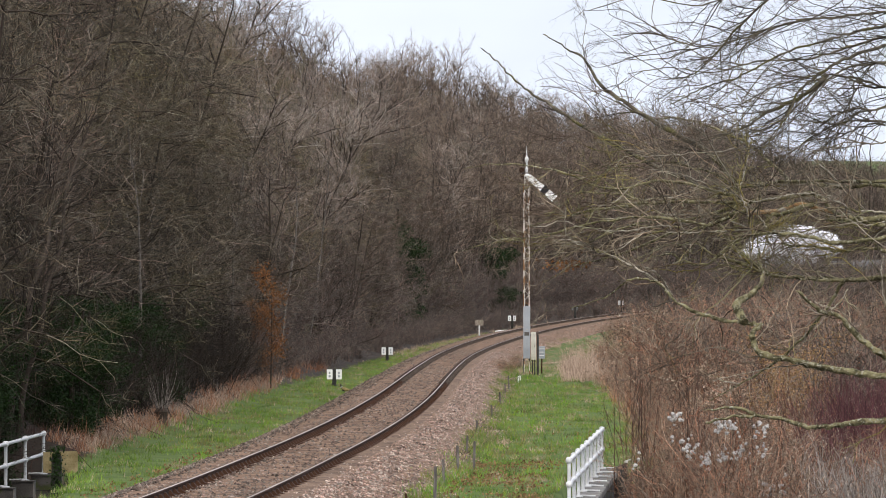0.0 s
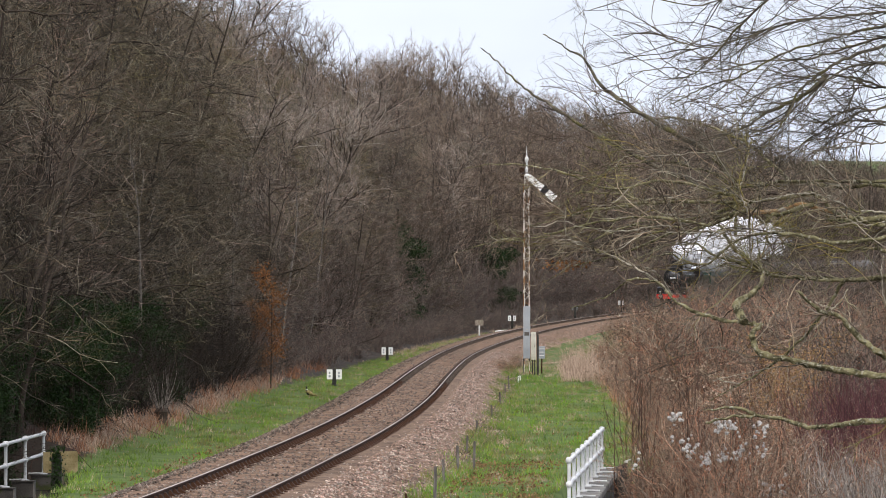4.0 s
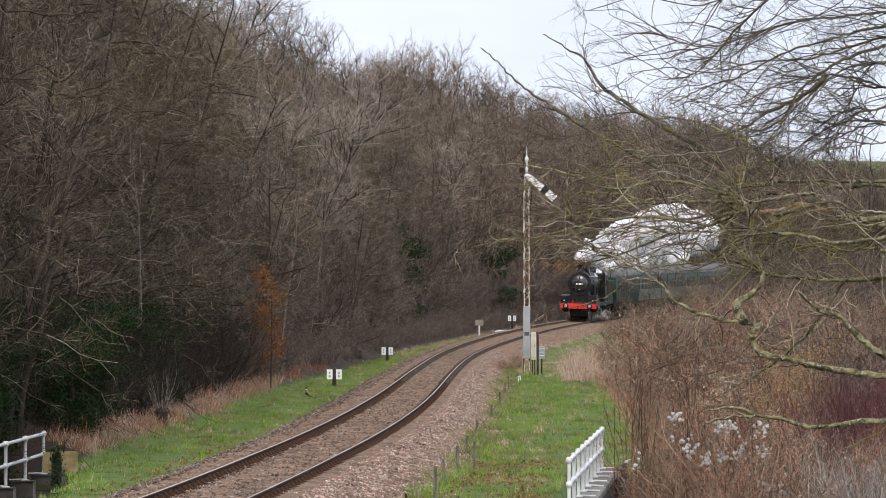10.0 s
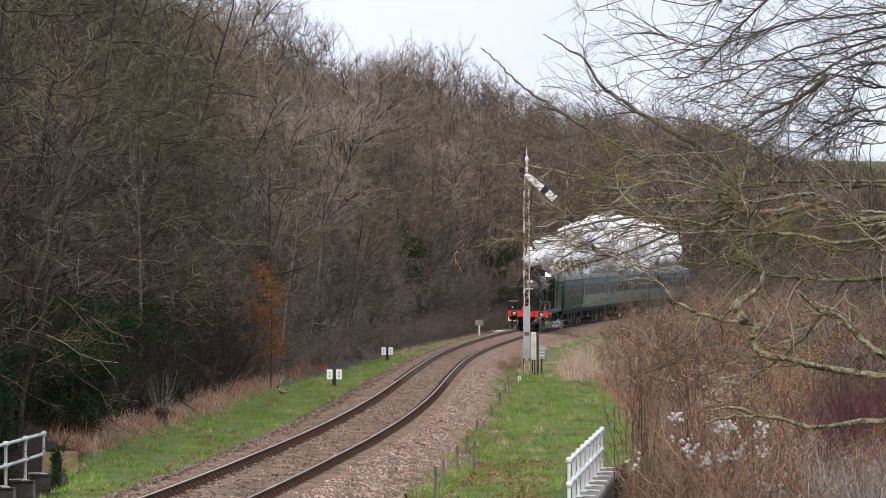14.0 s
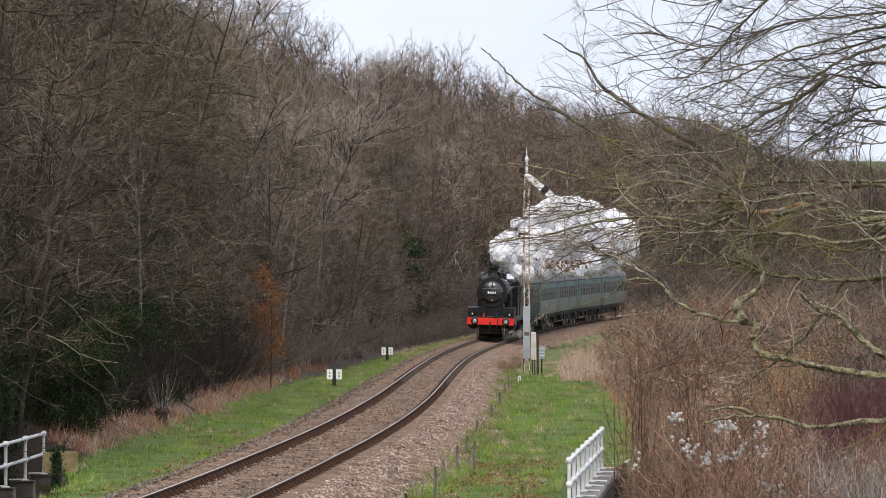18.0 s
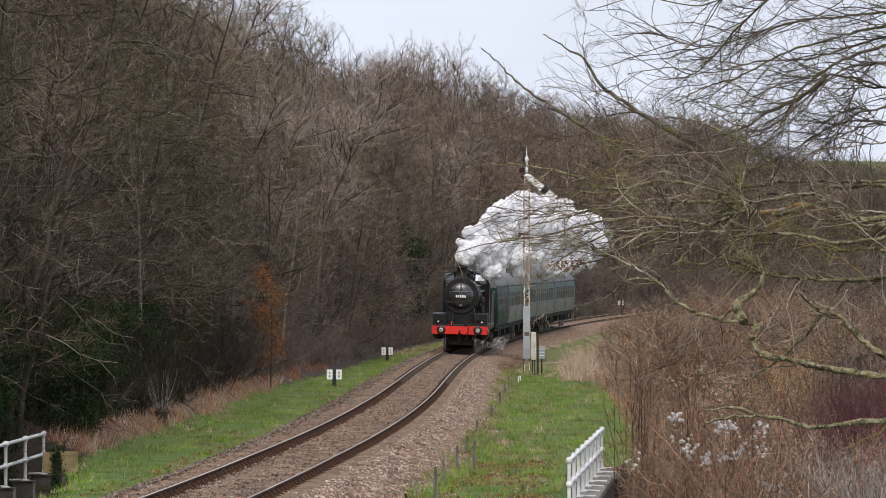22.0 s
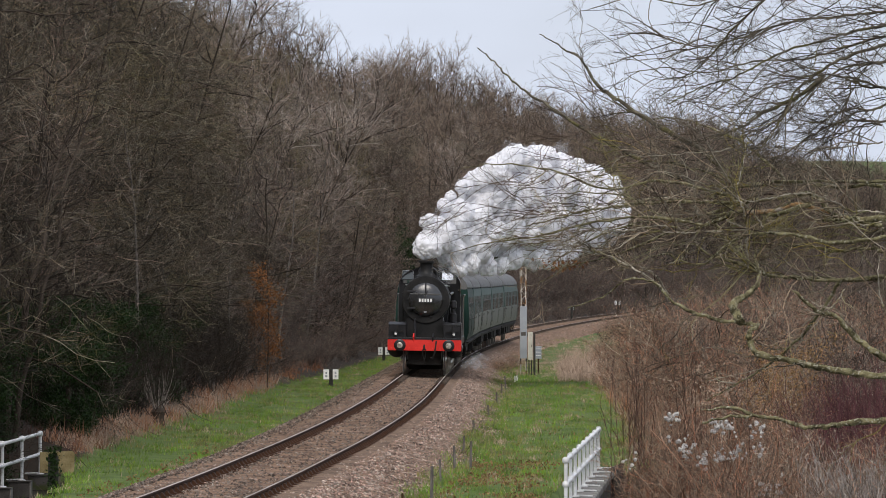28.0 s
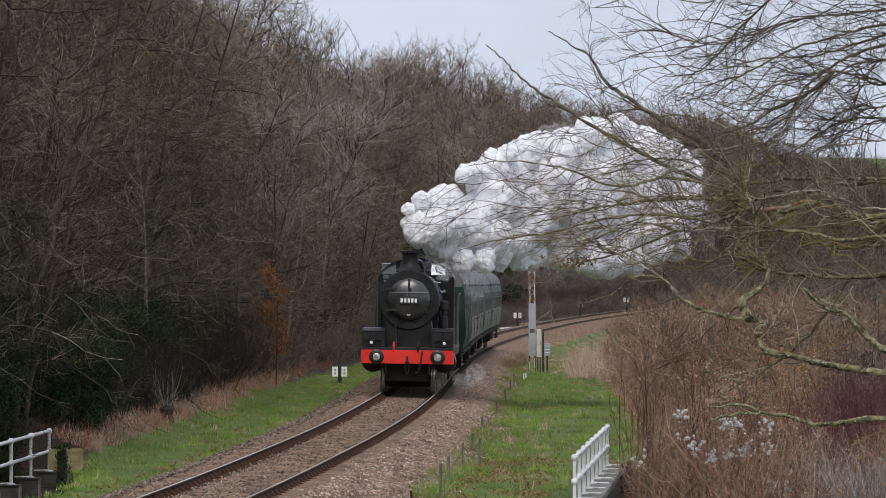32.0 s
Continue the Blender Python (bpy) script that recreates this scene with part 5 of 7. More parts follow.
    for k in range(60):
        y = rng.uniform(700, 1000)
        x = y * rng.uniform(-0.03, 0.1)
        z = float(ground_z(np.array([x]), np.array([y]))[0][0])
        p = Vector((x, y, z))
        tuft(wood, far[k % 2], p, head_room(p, rng.uniform(1.1, 1.5), 14.5), rng.uniform(0, 360))


build_woods()


# ---- the near tree, whose boughs hang across the view ----
def near_limbs():
    """The boughs of the near tree: radius at the root, at the tip, and the joints."""
    yield 0.026, 0.008, ((4.99, 55.0, 5.65), (4.55, 54.8, 5.57), (4.1, 54.7, 5.42), (3.83, 54.5, 5.25), (3.63, 54.3, 5.09), (3.45, 54.2, 4.79), (3.28, 54.0, 4.56))
    yield 0.022, 0.006, ((4.94, 54.5, 5.8), (4.5, 54.2, 5.74), (4.2, 53.9, 5.68), (3.86, 53.6, 5.57), (3.44, 53.4, 5.45), (2.97, 53.1, 5.2), (2.56, 52.8, 5.06), (2.23, 52.5, 4.89))
    yield 0.02, 0.005, ((5.03, 55.5, 6.02), (4.62, 55.6, 5.96), (4.25, 55.8, 5.93), (3.67, 55.9, 5.87), (3.14, 56.1, 5.71), (2.75, 56.2, 5.62), (2.19, 56.4, 5.77), (1.8, 56.5, 5.76))
    yield 0.018, 0.005, ((4.9, 54.0, 6.17), (4.45, 54.2, 6.12), (3.83, 54.3, 6.05), (3.15, 54.5, 6.14), (2.64, 54.7, 5.98), (2.01, 54.8, 6.07), (1.49, 55.0, 5.94))
    yield 0.02, 0.006, ((5.08, 56.0, 4.98), (4.62, 55.6, 5.16), (4.27, 55.2, 5.25), (3.92, 54.8, 5.27), (3.43, 54.4, 5.16), (2.95, 54.0, 4.91))
    yield 0.016, 0.005, ((3.64, 54.0, 6.34), (3.3, 54.2, 6.01), (2.99, 54.4, 5.73), (2.77, 54.6, 5.45), (2.55, 54.8, 5.27), (2.31, 55.0, 5.24))
    yield 0.03, 0.006, ((3.96, 55.0, 5.27), (3.72, 54.8, 5.07), (3.31, 54.5, 4.87), (3.04, 54.2, 4.7), (2.58, 54.0, 4.56))
    yield 0.035, 0.006, ((2.99, 55.0, 4.16), (2.84, 55.2, 4.4), (2.59, 55.5, 4.6), (2.23, 55.8, 4.81), (1.88, 56.0, 5.05), (1.66, 56.2, 5.22), (1.5, 56.5, 5.5), (1.3, 56.8, 5.64), (1.06, 57.0, 5.8))
    yield 0.028, 0.006, ((2.75, 57.0, 4.17), (2.22, 57.3, 4.42), (1.69, 57.7, 4.73), (1.2, 58.0, 5.05), (0.84, 58.3, 5.31), (0.6, 58.7, 5.57), (0.41, 59.0, 5.74))
    yield 0.024, 0.006, ((4.99, 55.0, 4.13), (4.58, 55.1, 4.18), (4.08, 55.2, 4.18), (3.53, 55.4, 4.19), (3.11, 55.5, 4.14), (2.69, 55.6, 4.32), (2.16, 55.8, 4.41), (1.75, 55.9, 4.33), (1.28, 56.0, 4.27))
    yield 0.038, 0.006, ((4.9, 54.0, 3.86), (4.5, 54.2, 3.79), (4.08, 54.4, 3.8), (3.84, 54.6, 4.03), (3.66, 54.8, 4.03), (3.15, 55.0, 3.97), (2.64, 55.2, 3.97), (2.15, 55.4, 3.97), (1.67, 55.6, 3.91), (1.28, 55.8, 3.82), (0.87, 56.0, 3.73))
    yield 0.03, 0.005, ((3.79, 54.5, 3.95), (3.45, 54.6, 3.84), (3.14, 54.8, 3.88), (2.71, 54.9, 3.72), (2.37, 55.1, 3.65), (1.97, 55.2, 3.73), (1.5, 55.4, 3.55), (1.15, 55.5, 3.32))
    yield 0.032, 0.007, ((4.99, 55.0, 3.26), (4.58, 55.1, 3.19), (4.21, 55.2, 3.17), (3.74, 55.4, 3.19), (3.39, 55.5, 3.22), (3.2, 55.6, 3.32), (2.87, 55.8, 3.41), (2.58, 55.9, 3.56), (2.17, 56.0, 3.5))
    yield 0.03, 0.008, ((3.36, 55.0, 3.22), (3.01, 55.0, 3.49), (2.86, 55.0, 3.72), (2.72, 55.0, 3.9))
    yield 0.04, 0.006, ((4.81, 53.0, 2.17), (4.41, 53.1, 2.2), (3.99, 53.1, 2.26), (3.56, 53.2, 2.34), (3.19, 53.3, 2.43), (3.1, 53.4, 2.56), (3.1, 53.4, 2.65), (3.19, 53.5, 2.7), (3.05, 53.6, 2.73), (2.67, 53.6, 2.79), (2.33, 53.7, 2.96), (2.18, 53.8, 3.13), (1.92, 53.9, 3.17), (1.67, 53.9, 3.01), (1.29, 54.0, 2.87))
    yield 0.045, 0.012, ((3.02, 53.5, 2.74), (2.96, 53.8, 2.92), (3.13, 54.0, 3.03), (3.25, 54.2, 3.19), (3.21, 54.5, 3.43))
    yield 0.014, 0.004, ((2.33, 53.8, 2.96), (2.19, 54.0, 3.13), (1.93, 54.2, 3.3), (1.59, 54.4, 3.47), (1.31, 54.6, 3.57), (1.02, 54.8, 3.55))
    yield 0.045, 0.015, ((4.76, 52.5, 2.14), (4.36, 52.5, 2.41), (4.13, 52.5, 2.57), (3.92, 52.5, 2.78), (3.7, 52.5, 2.87), (3.48, 52.5, 3.06))
    yield 0.036, 0.012, ((4.72, 52.0, 1.82), (4.32, 52.0, 1.79), (4.03, 52.0, 1.77), (3.72, 52.0, 1.73), (3.51, 52.0, 1.74), (3.23, 52.0, 1.82), (2.86, 52.0, 1.83), (2.56, 52.0, 1.77))
    yield 0.022, 0.008, ((3.05, 52.0, 1.84), (2.84, 52.0, 1.92), (2.53, 52.0, 1.89))
    yield 0.025, 0.007, ((4.21, 56.0, 3.15), (3.96, 56.2, 2.76), (3.64, 56.5, 2.39), (3.33, 56.8, 2.16), (2.84, 57.0, 1.88))
    yield 0.02, 0.004, ((5.08, 56.0, 5.51), (4.66, 56.2, 5.46), (4.21, 56.3, 5.38), (3.81, 56.5, 5.06), (3.52, 56.7, 4.82), (3.11, 56.8, 4.68), (2.69, 57.0, 4.71))
    yield 0.02, 0.004, ((4.9, 54.0, 5.66), (4.5, 54.1, 5.63), (4.12, 54.3, 5.53), (3.72, 54.4, 5.42), (3.21, 54.6, 5.4), (2.76, 54.7, 5.29), (2.36, 54.9, 5.35), (1.9, 55.0, 5.3))
    yield 0.02, 0.004, ((4.99, 55.0, 4.89), (4.58, 55.2, 4.81), (4.2, 55.4, 4.81), (3.86, 55.6, 4.67), (3.58, 55.8, 4.47), (3.24, 56.0, 4.33))
    yield 0.016, 0.004, ((4.99, 55.0, 5.18), (4.59, 55.2, 4.96), (4.33, 55.5, 4.9), (4.11, 55.8, 4.71), (3.98, 56.0, 4.39))
    yield 0.02, 0.004, ((3.01, 55.0, 4.04), (2.32, 55.2, 4.19), (1.74, 55.4, 4.11), (1.15, 55.6, 4.32), (0.57, 55.8, 4.38), (0.21, 56.0, 4.33))
    yield 0.02, 0.004, ((2.69, 54.5, 3.72), (2.12, 54.7, 3.81), (1.55, 54.9, 3.75), (0.97, 55.1, 3.61), (0.5, 55.3, 3.55), (0.09, 55.5, 3.44))
    yield 0.02, 0.004, ((3.18, 56.0, 3.97), (2.48, 56.2, 3.8), (2.01, 56.5, 4.04), (1.48, 56.8, 4.1), (1.0, 57.0, 4.05))
    yield 0.016, 0.004, ((2.34, 54.5, 3.65), (1.84, 54.8, 3.43), (1.38, 55.2, 3.32), (1.03, 55.5, 3.14))
    yield 0.022, 0.005, ((3.65, 56.0, 4.21), (3.25, 56.2, 4.57), (2.91, 56.5, 4.76), (2.5, 56.8, 4.89), (2.09, 57.0, 4.86))
    yield 0.03, 0.006, ((4.85, 53.5, 3.65), (4.46, 53.6, 3.59), (3.97, 53.8, 3.54), (3.52, 53.9, 3.63), (3.07, 54.1, 3.6), (2.62, 54.2, 3.31), (2.28, 54.4, 3.43), (1.82, 54.5, 3.26))
    yield 0.026, 0.006, ((4.61, 55.5, 4.13), (4.45, 55.6, 4.16), (4.23, 55.7, 4.14), (4.00, 55.9, 4.16), (3.83, 56.0, 4.19), (3.60, 56.1, 4.20), (3.37, 56.2, 4.18), (3.14, 56.3, 4.16), (2.99, 56.5, 4.11), (2.79, 56.6, 4.02), (2.56, 56.7, 4.02), (2.35, 56.8, 4.02), (2.21, 56.9, 3.99), (1.97, 57.1, 3.95), (1.70, 57.2, 3.93), (1.49, 57.3, 3.90), (1.31, 57.4, 3.91), (1.07, 57.5, 3.88))
    yield 0.012, 0.004, ((3.18, 55.0, 3.69), (2.94, 54.9, 3.67), (2.74, 54.8, 3.66), (2.58, 54.6, 3.65), (2.40, 54.5, 3.65), (2.22, 54.4, 3.66), (2.10, 54.3, 3.65), (2.01, 54.2, 3.63), (1.84, 54.0, 3.51), (1.69, 53.9, 3.45))
    yield 0.012, 0.004, ((2.49, 54.6, 3.64), (2.45, 54.7, 3.69), (2.42, 54.8, 3.71), (2.25, 55.0, 3.72), (2.08, 55.1, 3.70), (1.85, 55.2, 3.67), (1.62, 55.3, 3.68), (1.50, 55.4, 3.67), (1.33, 55.6, 3.65), (1.10, 55.7, 3.61), (0.89, 55.8, 3.53))
    yield 0.014, 0.004, ((2.37, 55.2, 3.01), (2.28, 55.1, 3.14), (2.22, 55.0, 3.21), (2.13, 54.8, 3.27), (2.00, 54.7, 3.31), (1.83, 54.6, 3.36), (1.71, 54.5, 3.41), (1.59, 54.4, 3.45), (1.47, 54.2, 3.48), (1.32, 54.1, 3.56), (1.25, 54.0, 3.63), (1.23, 53.9, 3.77), (1.24, 53.8, 3.89))
    yield 0.008, 0.003, ((2.97, 54.4, 4.51), (2.79, 54.3, 4.47), (2.50, 54.2, 4.45), (2.32, 54.0, 4.43), (2.09, 53.9, 4.42), (1.89, 53.8, 4.42), (1.80, 53.7, 4.38), (1.72, 53.6, 4.30))
    yield 0.010, 0.004, ((3.11, 54.8, 3.71), (3.00, 54.9, 3.76), (2.86, 55.0, 3.82), (2.77, 55.2, 3.81), (2.64, 55.3, 3.86), (2.53, 55.4, 3.90), (2.45, 55.5, 4.01), (2.36, 55.6, 4.17), (2.29, 55.8, 4.33), (2.22, 55.9, 4.49))
    yield 0.012, 0.005, ((4.50, 54.2, 3.85), (4.33, 54.1, 3.86), (4.15, 54.0, 3.87), (4.01, 53.8, 3.94), (3.84, 53.7, 4.00), (3.67, 53.6, 4.04), (3.49, 53.5, 4.02), (3.36, 53.4, 4.00), (3.13, 53.2, 3.95), (3.00, 53.1, 3.97))
    yield 0.022, 0.010, ((4.56, 54.9, 3.45), (4.46, 55.0, 3.49), (4.18, 55.1, 3.47), (4.07, 55.3, 3.47), (3.85, 55.4, 3.51), (3.62, 55.5, 3.52), (3.55, 55.6, 3.55), (3.49, 55.7, 3.64), (3.48, 55.9, 3.69))
    yield 0.022, 0.008, ((4.59, 55.3, 3.16), (4.36, 55.2, 3.17), (4.06, 55.1, 3.16), (3.82, 54.9, 3.17), (3.58, 54.8, 3.19), (3.39, 54.7, 3.21), (3.24, 54.6, 3.26), (3.12, 54.5, 3.30), (3.00, 54.3, 3.34), (2.88, 54.2, 3.40), (2.81, 54.1, 3.46))
    yield 0.014, 0.004, ((3.16, 54.5, 3.28), (3.13, 54.4, 3.49), (3.12, 54.3, 3.66), (3.08, 54.1, 3.86), (3.00, 54.0, 4.04), (2.86, 53.9, 4.28), (2.72, 53.8, 4.50), (2.62, 53.7, 4.66), (2.56, 53.5, 4.81))
    yield 0.008, 0.003, ((3.04, 54.6, 4.11), (3.10, 54.7, 4.30), (3.14, 54.8, 4.52), (3.13, 55.0, 4.71), (3.08, 55.1, 4.86))
    yield 0.010, 0.003, ((3.29, 54.3, 3.70), (3.18, 54.2, 3.85), (3.02, 54.1, 3.99), (2.89, 53.9, 4.05), (2.66, 53.8, 4.13), (2.45, 53.7, 4.21), (2.27, 53.6, 4.25), (2.07, 53.5, 4.27))
    yield 0.012, 0.004, ((4.48, 54.0, 3.76), (4.27, 54.1, 3.72), (4.14, 54.2, 3.83), (4.01, 54.4, 3.81), (3.78, 54.5, 3.75), (3.65, 54.6, 3.71), (3.45, 54.7, 3.66))
    yield 0.028, 0.012, ((4.53, 54.6, 3.72), (4.39, 54.5, 3.74), (4.18, 54.4, 3.77), (4.00, 54.2, 3.78), (3.88, 54.1, 3.76))
    yield 0.008, 0.003, ((3.74, 53.8, 4.36), (3.86, 53.9, 4.28), (3.98, 54.0, 4.18), (4.03, 54.2, 4.06), (4.03, 54.3, 3.94))
    yield 0.018, 0.007, ((4.04, 55.6, 3.88), (3.88, 55.5, 3.92), (3.73, 55.4, 3.96), (3.60, 55.2, 3.95), (3.48, 55.1, 3.89), (3.27, 55.0, 3.85), (3.11, 54.9, 3.88), (2.96, 54.8, 3.86), (2.78, 54.6, 3.78), (2.63, 54.5, 3.65), (2.54, 54.4, 3.49), (2.42, 54.3, 3.34))
    yield 0.010, 0.003, ((4.52, 54.4, 3.69), (4.45, 54.5, 3.65), (4.40, 54.6, 3.55), (4.35, 54.8, 3.40), (4.30, 54.9, 3.26))
    yield 0.012, 0.004, ((3.56, 54.1, 4.97), (3.46, 54.0, 4.79), (3.35, 53.9, 4.62), (3.22, 53.7, 4.48), (3.10, 53.6, 4.36))
    yield 0.010, 0.003, ((2.86, 56.5, 4.48), (2.61, 56.6, 4.64), (2.32, 56.7, 4.82), (2.08, 56.9, 4.94), (1.91, 57.0, 5.04), (1.80, 57.1, 5.15), (1.68, 57.2, 5.22), (1.58, 57.3, 5.34), (1.55, 57.5, 5.50), (1.52, 57.6, 5.64), (1.52, 57.7, 5.78), (1.55, 57.8, 5.99), (1.51, 57.9, 6.14))
    yield 0.008, 0.003, ((1.96, 56.8, 4.50), (1.81, 56.7, 4.70), (1.65, 56.6, 4.91), (1.56, 56.4, 4.99), (1.47, 56.3, 5.11), (1.39, 56.2, 5.28), (1.28, 56.1, 5.39), (1.16, 56.0, 5.45))
    yield 0.012, 0.004, ((4.54, 54.7, 2.88), (4.52, 54.8, 3.02), (4.51, 54.9, 3.26), (4.55, 55.1, 3.43))
    yield 0.008, 0.003, ((4.18, 55.1, 3.07), (4.08, 55.0, 2.94), (3.94, 54.9, 2.79), (3.80, 54.7, 2.65))
    yield 0.016, 0.004, ((4.53, 54.6, 5.13), (4.32, 54.7, 5.16), (4.16, 54.8, 5.24), (3.95, 55.0, 5.27), (3.77, 55.1, 5.18))
    yield 0.009, 0.003, ((4.18, 54.2, 5.17), (4.15, 54.3, 4.98), (4.08, 54.4, 4.80), (3.99, 54.6, 4.67), (3.93, 54.7, 4.54))
    yield 0.012, 0.003, ((4.57, 55.0, 4.76), (4.41, 55.1, 4.78), (4.25, 55.2, 4.71), (4.08, 55.4, 4.67), (3.85, 55.5, 4.59), (3.66, 55.6, 4.54))
    yield 0.012, 0.003, ((4.52, 54.4, 4.93), (4.39, 54.5, 4.90), (4.26, 54.6, 4.92), (4.09, 54.8, 4.89), (3.93, 54.9, 4.80), (3.76, 55.0, 4.77), (3.62, 55.1, 4.67))
    yield 0.010, 0.003, ((4.55, 54.8, 4.58), (4.34, 54.9, 4.56), (4.14, 55.0, 4.53), (3.95, 55.2, 4.53), (3.72, 55.3, 4.49), (3.50, 55.4, 4.54))
    yield 0.010, 0.003, ((4.59, 55.3, 5.38), (4.47, 55.4, 5.42), (4.36, 55.5, 5.26), (4.29, 55.7, 5.09), (4.23, 55.8, 4.91))
    yield 0.022, 0.006, ((3.02, 55.0, 3.61), (3.02, 55.0, 3.97), (3.13, 55.0, 4.36), (3.12, 55.0, 4.75))


def smooth_path(pts, per=6):
    """Points of a flowing curve through the joints."""
    p = [Vector(q) for q in pts]
    p = [p[0] * 2 - p[1]] + p + [p[-1] * 2 - p[-2]]
    out = []
    for a, b, c, d in zip(p, p[1:], p[2:], p[3:]):
        for k in range(per):
            t = k / per
            out.append(0.5 * ((2 * b) + (c - a) * t + (2 * a - 5 * b + 4 * c - d) * t * t + (3 * b - a - 3 * c + d) * t ** 3))
    return out + [p[-2]]


def build_near_tree():
    rng = random.Random(77)
    t = thing("near_tree", "bare mossy old tree reaching across the view", "tree", Matrix.Identity(4))
    trunk = Shape()
    foot = ground_z(np.array([6.6]), np.array([56.0]))[0][0]
    path = smooth_path([(6.9, 56.5, float(foot) - 0.3), (6.75, 56.2, 0.5), (6.6, 56, 2.5), (6.5, 55.5, 4.5), (6.4, 55, 6.6)])
    trunk.tube(path, 0.42, 14, 0.2)
    part("trunk", trunk, "mossy_bark", t)
    low_twigs, high_twigs, low_fine, high_fine = [], [], [], []
    for r0, r1, pts in near_limbs():
        path = smooth_path(pts)
        path = [q + Vector((rng.gauss(0, 0.005), rng.gauss(0, 0.01), rng.gauss(0, 0.005))) for q in path]
        # high boughs get the darker colours that stand for backlight
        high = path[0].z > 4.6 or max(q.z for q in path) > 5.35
        joins = path[0].x > 4.75
        if joins:
            path = smooth_path([(6.5, 55.4, path[0].z * 0.85 + 0.3), path[0] + Vector((0.6, 0.1, 0.03)), *path[:1]], 3) + path[1:]
        bough = Shape().tube(smooth_path(path, 3) if r0 > 0.02 else path, r0 * (1.0 if r0 > 0.03 else 0.85), 10 if r0 > 0.02 else 8, r1 * 0.8)
        bough.v = [tuple(Vector(v) + noise.noise_vector(Vector(v) * 16) * r0 * 0.32 + noise.noise_vector(Vector(v) * 45) * r0 * 0.2) for v in bough.v]
        part("bough", bough, "silhouette_bark" if high else "pale_bark" if r0 < 0.0145 else "mossy_bark", t, "crooked lichened bough, darkened as against the sky" if high else "thin pale grey bough" if r0 < 0.0145 else "crooked mossy bough")
        joints = []
        for k in range(1 + 3 * joins, len(path)):
            f = k / (len(path) - 1)
            joints.append((path[k], (path[k] - path[k - 1]).normalized(), r0 + (r1 - r0) * f))
        n = int(len(joints) * (0.98 if path[0].z > 5.3 else 0.38 if path[0].z > 4.6 else 0.4 if high else 0.26))
        if path[0].z < 2.6:
            n = n // 4
        twigs = high_twigs if high else low_twigs
        FINE.clear()
        for _ in range(n):
            q, d, rad = joints[int(len(joints) * rng.random())]
            if (high and q.x < 2.7 and rng.random() < 0.5) or (q.x < 2.0 and q.z > 4.7 and rng.random() < 0.7) or (q.x < 1.7 and rng.random() < 0.45):
                continue
            d2 = turned(rng, d, rng.uniform(0.25, 0.8))
            d2 = (d2 + Vector((-0.16, 0, 0.0))).normalized()
            thick = 0.0062 if high else 0.0056 if q.x < 1.8 else 0.0066
            side = limb(rng, q, d2, rng.uniform(0.3, 1.3) * (0.5 if q.x < 1.7 else 1), min(rad * 0.8, thick), 0.0026, 10, 0.15 if high else 0.23, 0.0, twigs)
            sprays(rng, side, 6 if high else 5, 0.3, 0.0029 if high else 0.0032, 0.75, 0.02, twigs, 4 if high else 3)
        (high_fine if high else low_fine).extend(FINE)
    torn = smooth_path([(3.13, 54.6, 3.85), (3.27, 54.6, 3.86), (3.5, 54.7, 3.885), (3.65, 54.7, 3.94), (3.82, 54.8, 3.91), (4.03, 54.9, 3.85)], 4)
    part("torn_bough", Shape().tube(torn, 0.022, 8, 0.02), "torn_wood", t, "torn bough with bare orange wood")
    tagged(part("crown", sticks("crown", low_twigs, 4, M["mossy_twig"], stick_arrays(low_fine, 3)), None, t), "thin mossy twigs", kind="stuff")
    # a net of fine brown shoots droops from the ends of the long boughs
    net = []
    FINE.clear()
    for n, x0, x1, z0, z1, reach in ((20, 0.8, 1.95, 3.75, 4.05, 1.1), (8, 0.9, 2.1, 3.5, 3.8, 0.8), (18, 0.1, 1.1, 3.75, 4.3, 0.8), (20, 1.2, 2.8, 4.1, 4.7, 0.8), (8, 0.5, 1.4, 4.4, 4.9, 0.7), (24, 1.5, 3.6, 4.65, 5.3, 0.8), (12, 2.3, 3.6, 2.25, 2.8, 0.9), (16, 2.8, 4.3, 3.4, 4.0, 0.9)):
        for _ in range(n):
            q = Vector((rng.uniform(x0, x1), rng.uniform(54.0, 55.4), rng.uniform(z0, z1)))
            d = Vector((-1, rng.gauss(0, 0.3), -rng.gauss(0.22, 0.28))).normalized()
            side = limb(rng, q, d, reach * rng.uniform(0.5, 1.1), 0.0038, 0.002, 10, 0.17, 0.0, net)
            sprays(rng, side, 5, 0.3, 0.0022, 0.8, 0.0, net, 3)
    tagged(part("crown", sticks("crown", net, 4, M["brown_twig"], stick_arrays(list(FINE), 3)), None, t), "net of fine brown twigs", kind="stuff")
    tagged(part("crown", sticks("crown", high_twigs, 4, M["silhouette_twig"], stick_arrays(high_fine, 3)), None, t), "thin twigs, darkened as against the sky", kind="stuff")
    np.random.seed(78)
    p = np.random.normal(size=(150, 3)) * np.array([0.13, 0.12, 0.035]) + np.array([1.26, 55.2, 3.32])
    tagged(part("clinging_leaves", leaves("clinging_leaves", p, 0.02, M["beech"]), None, t), "cluster of withered copper leaves", kind="stuff")


build_near_tree()


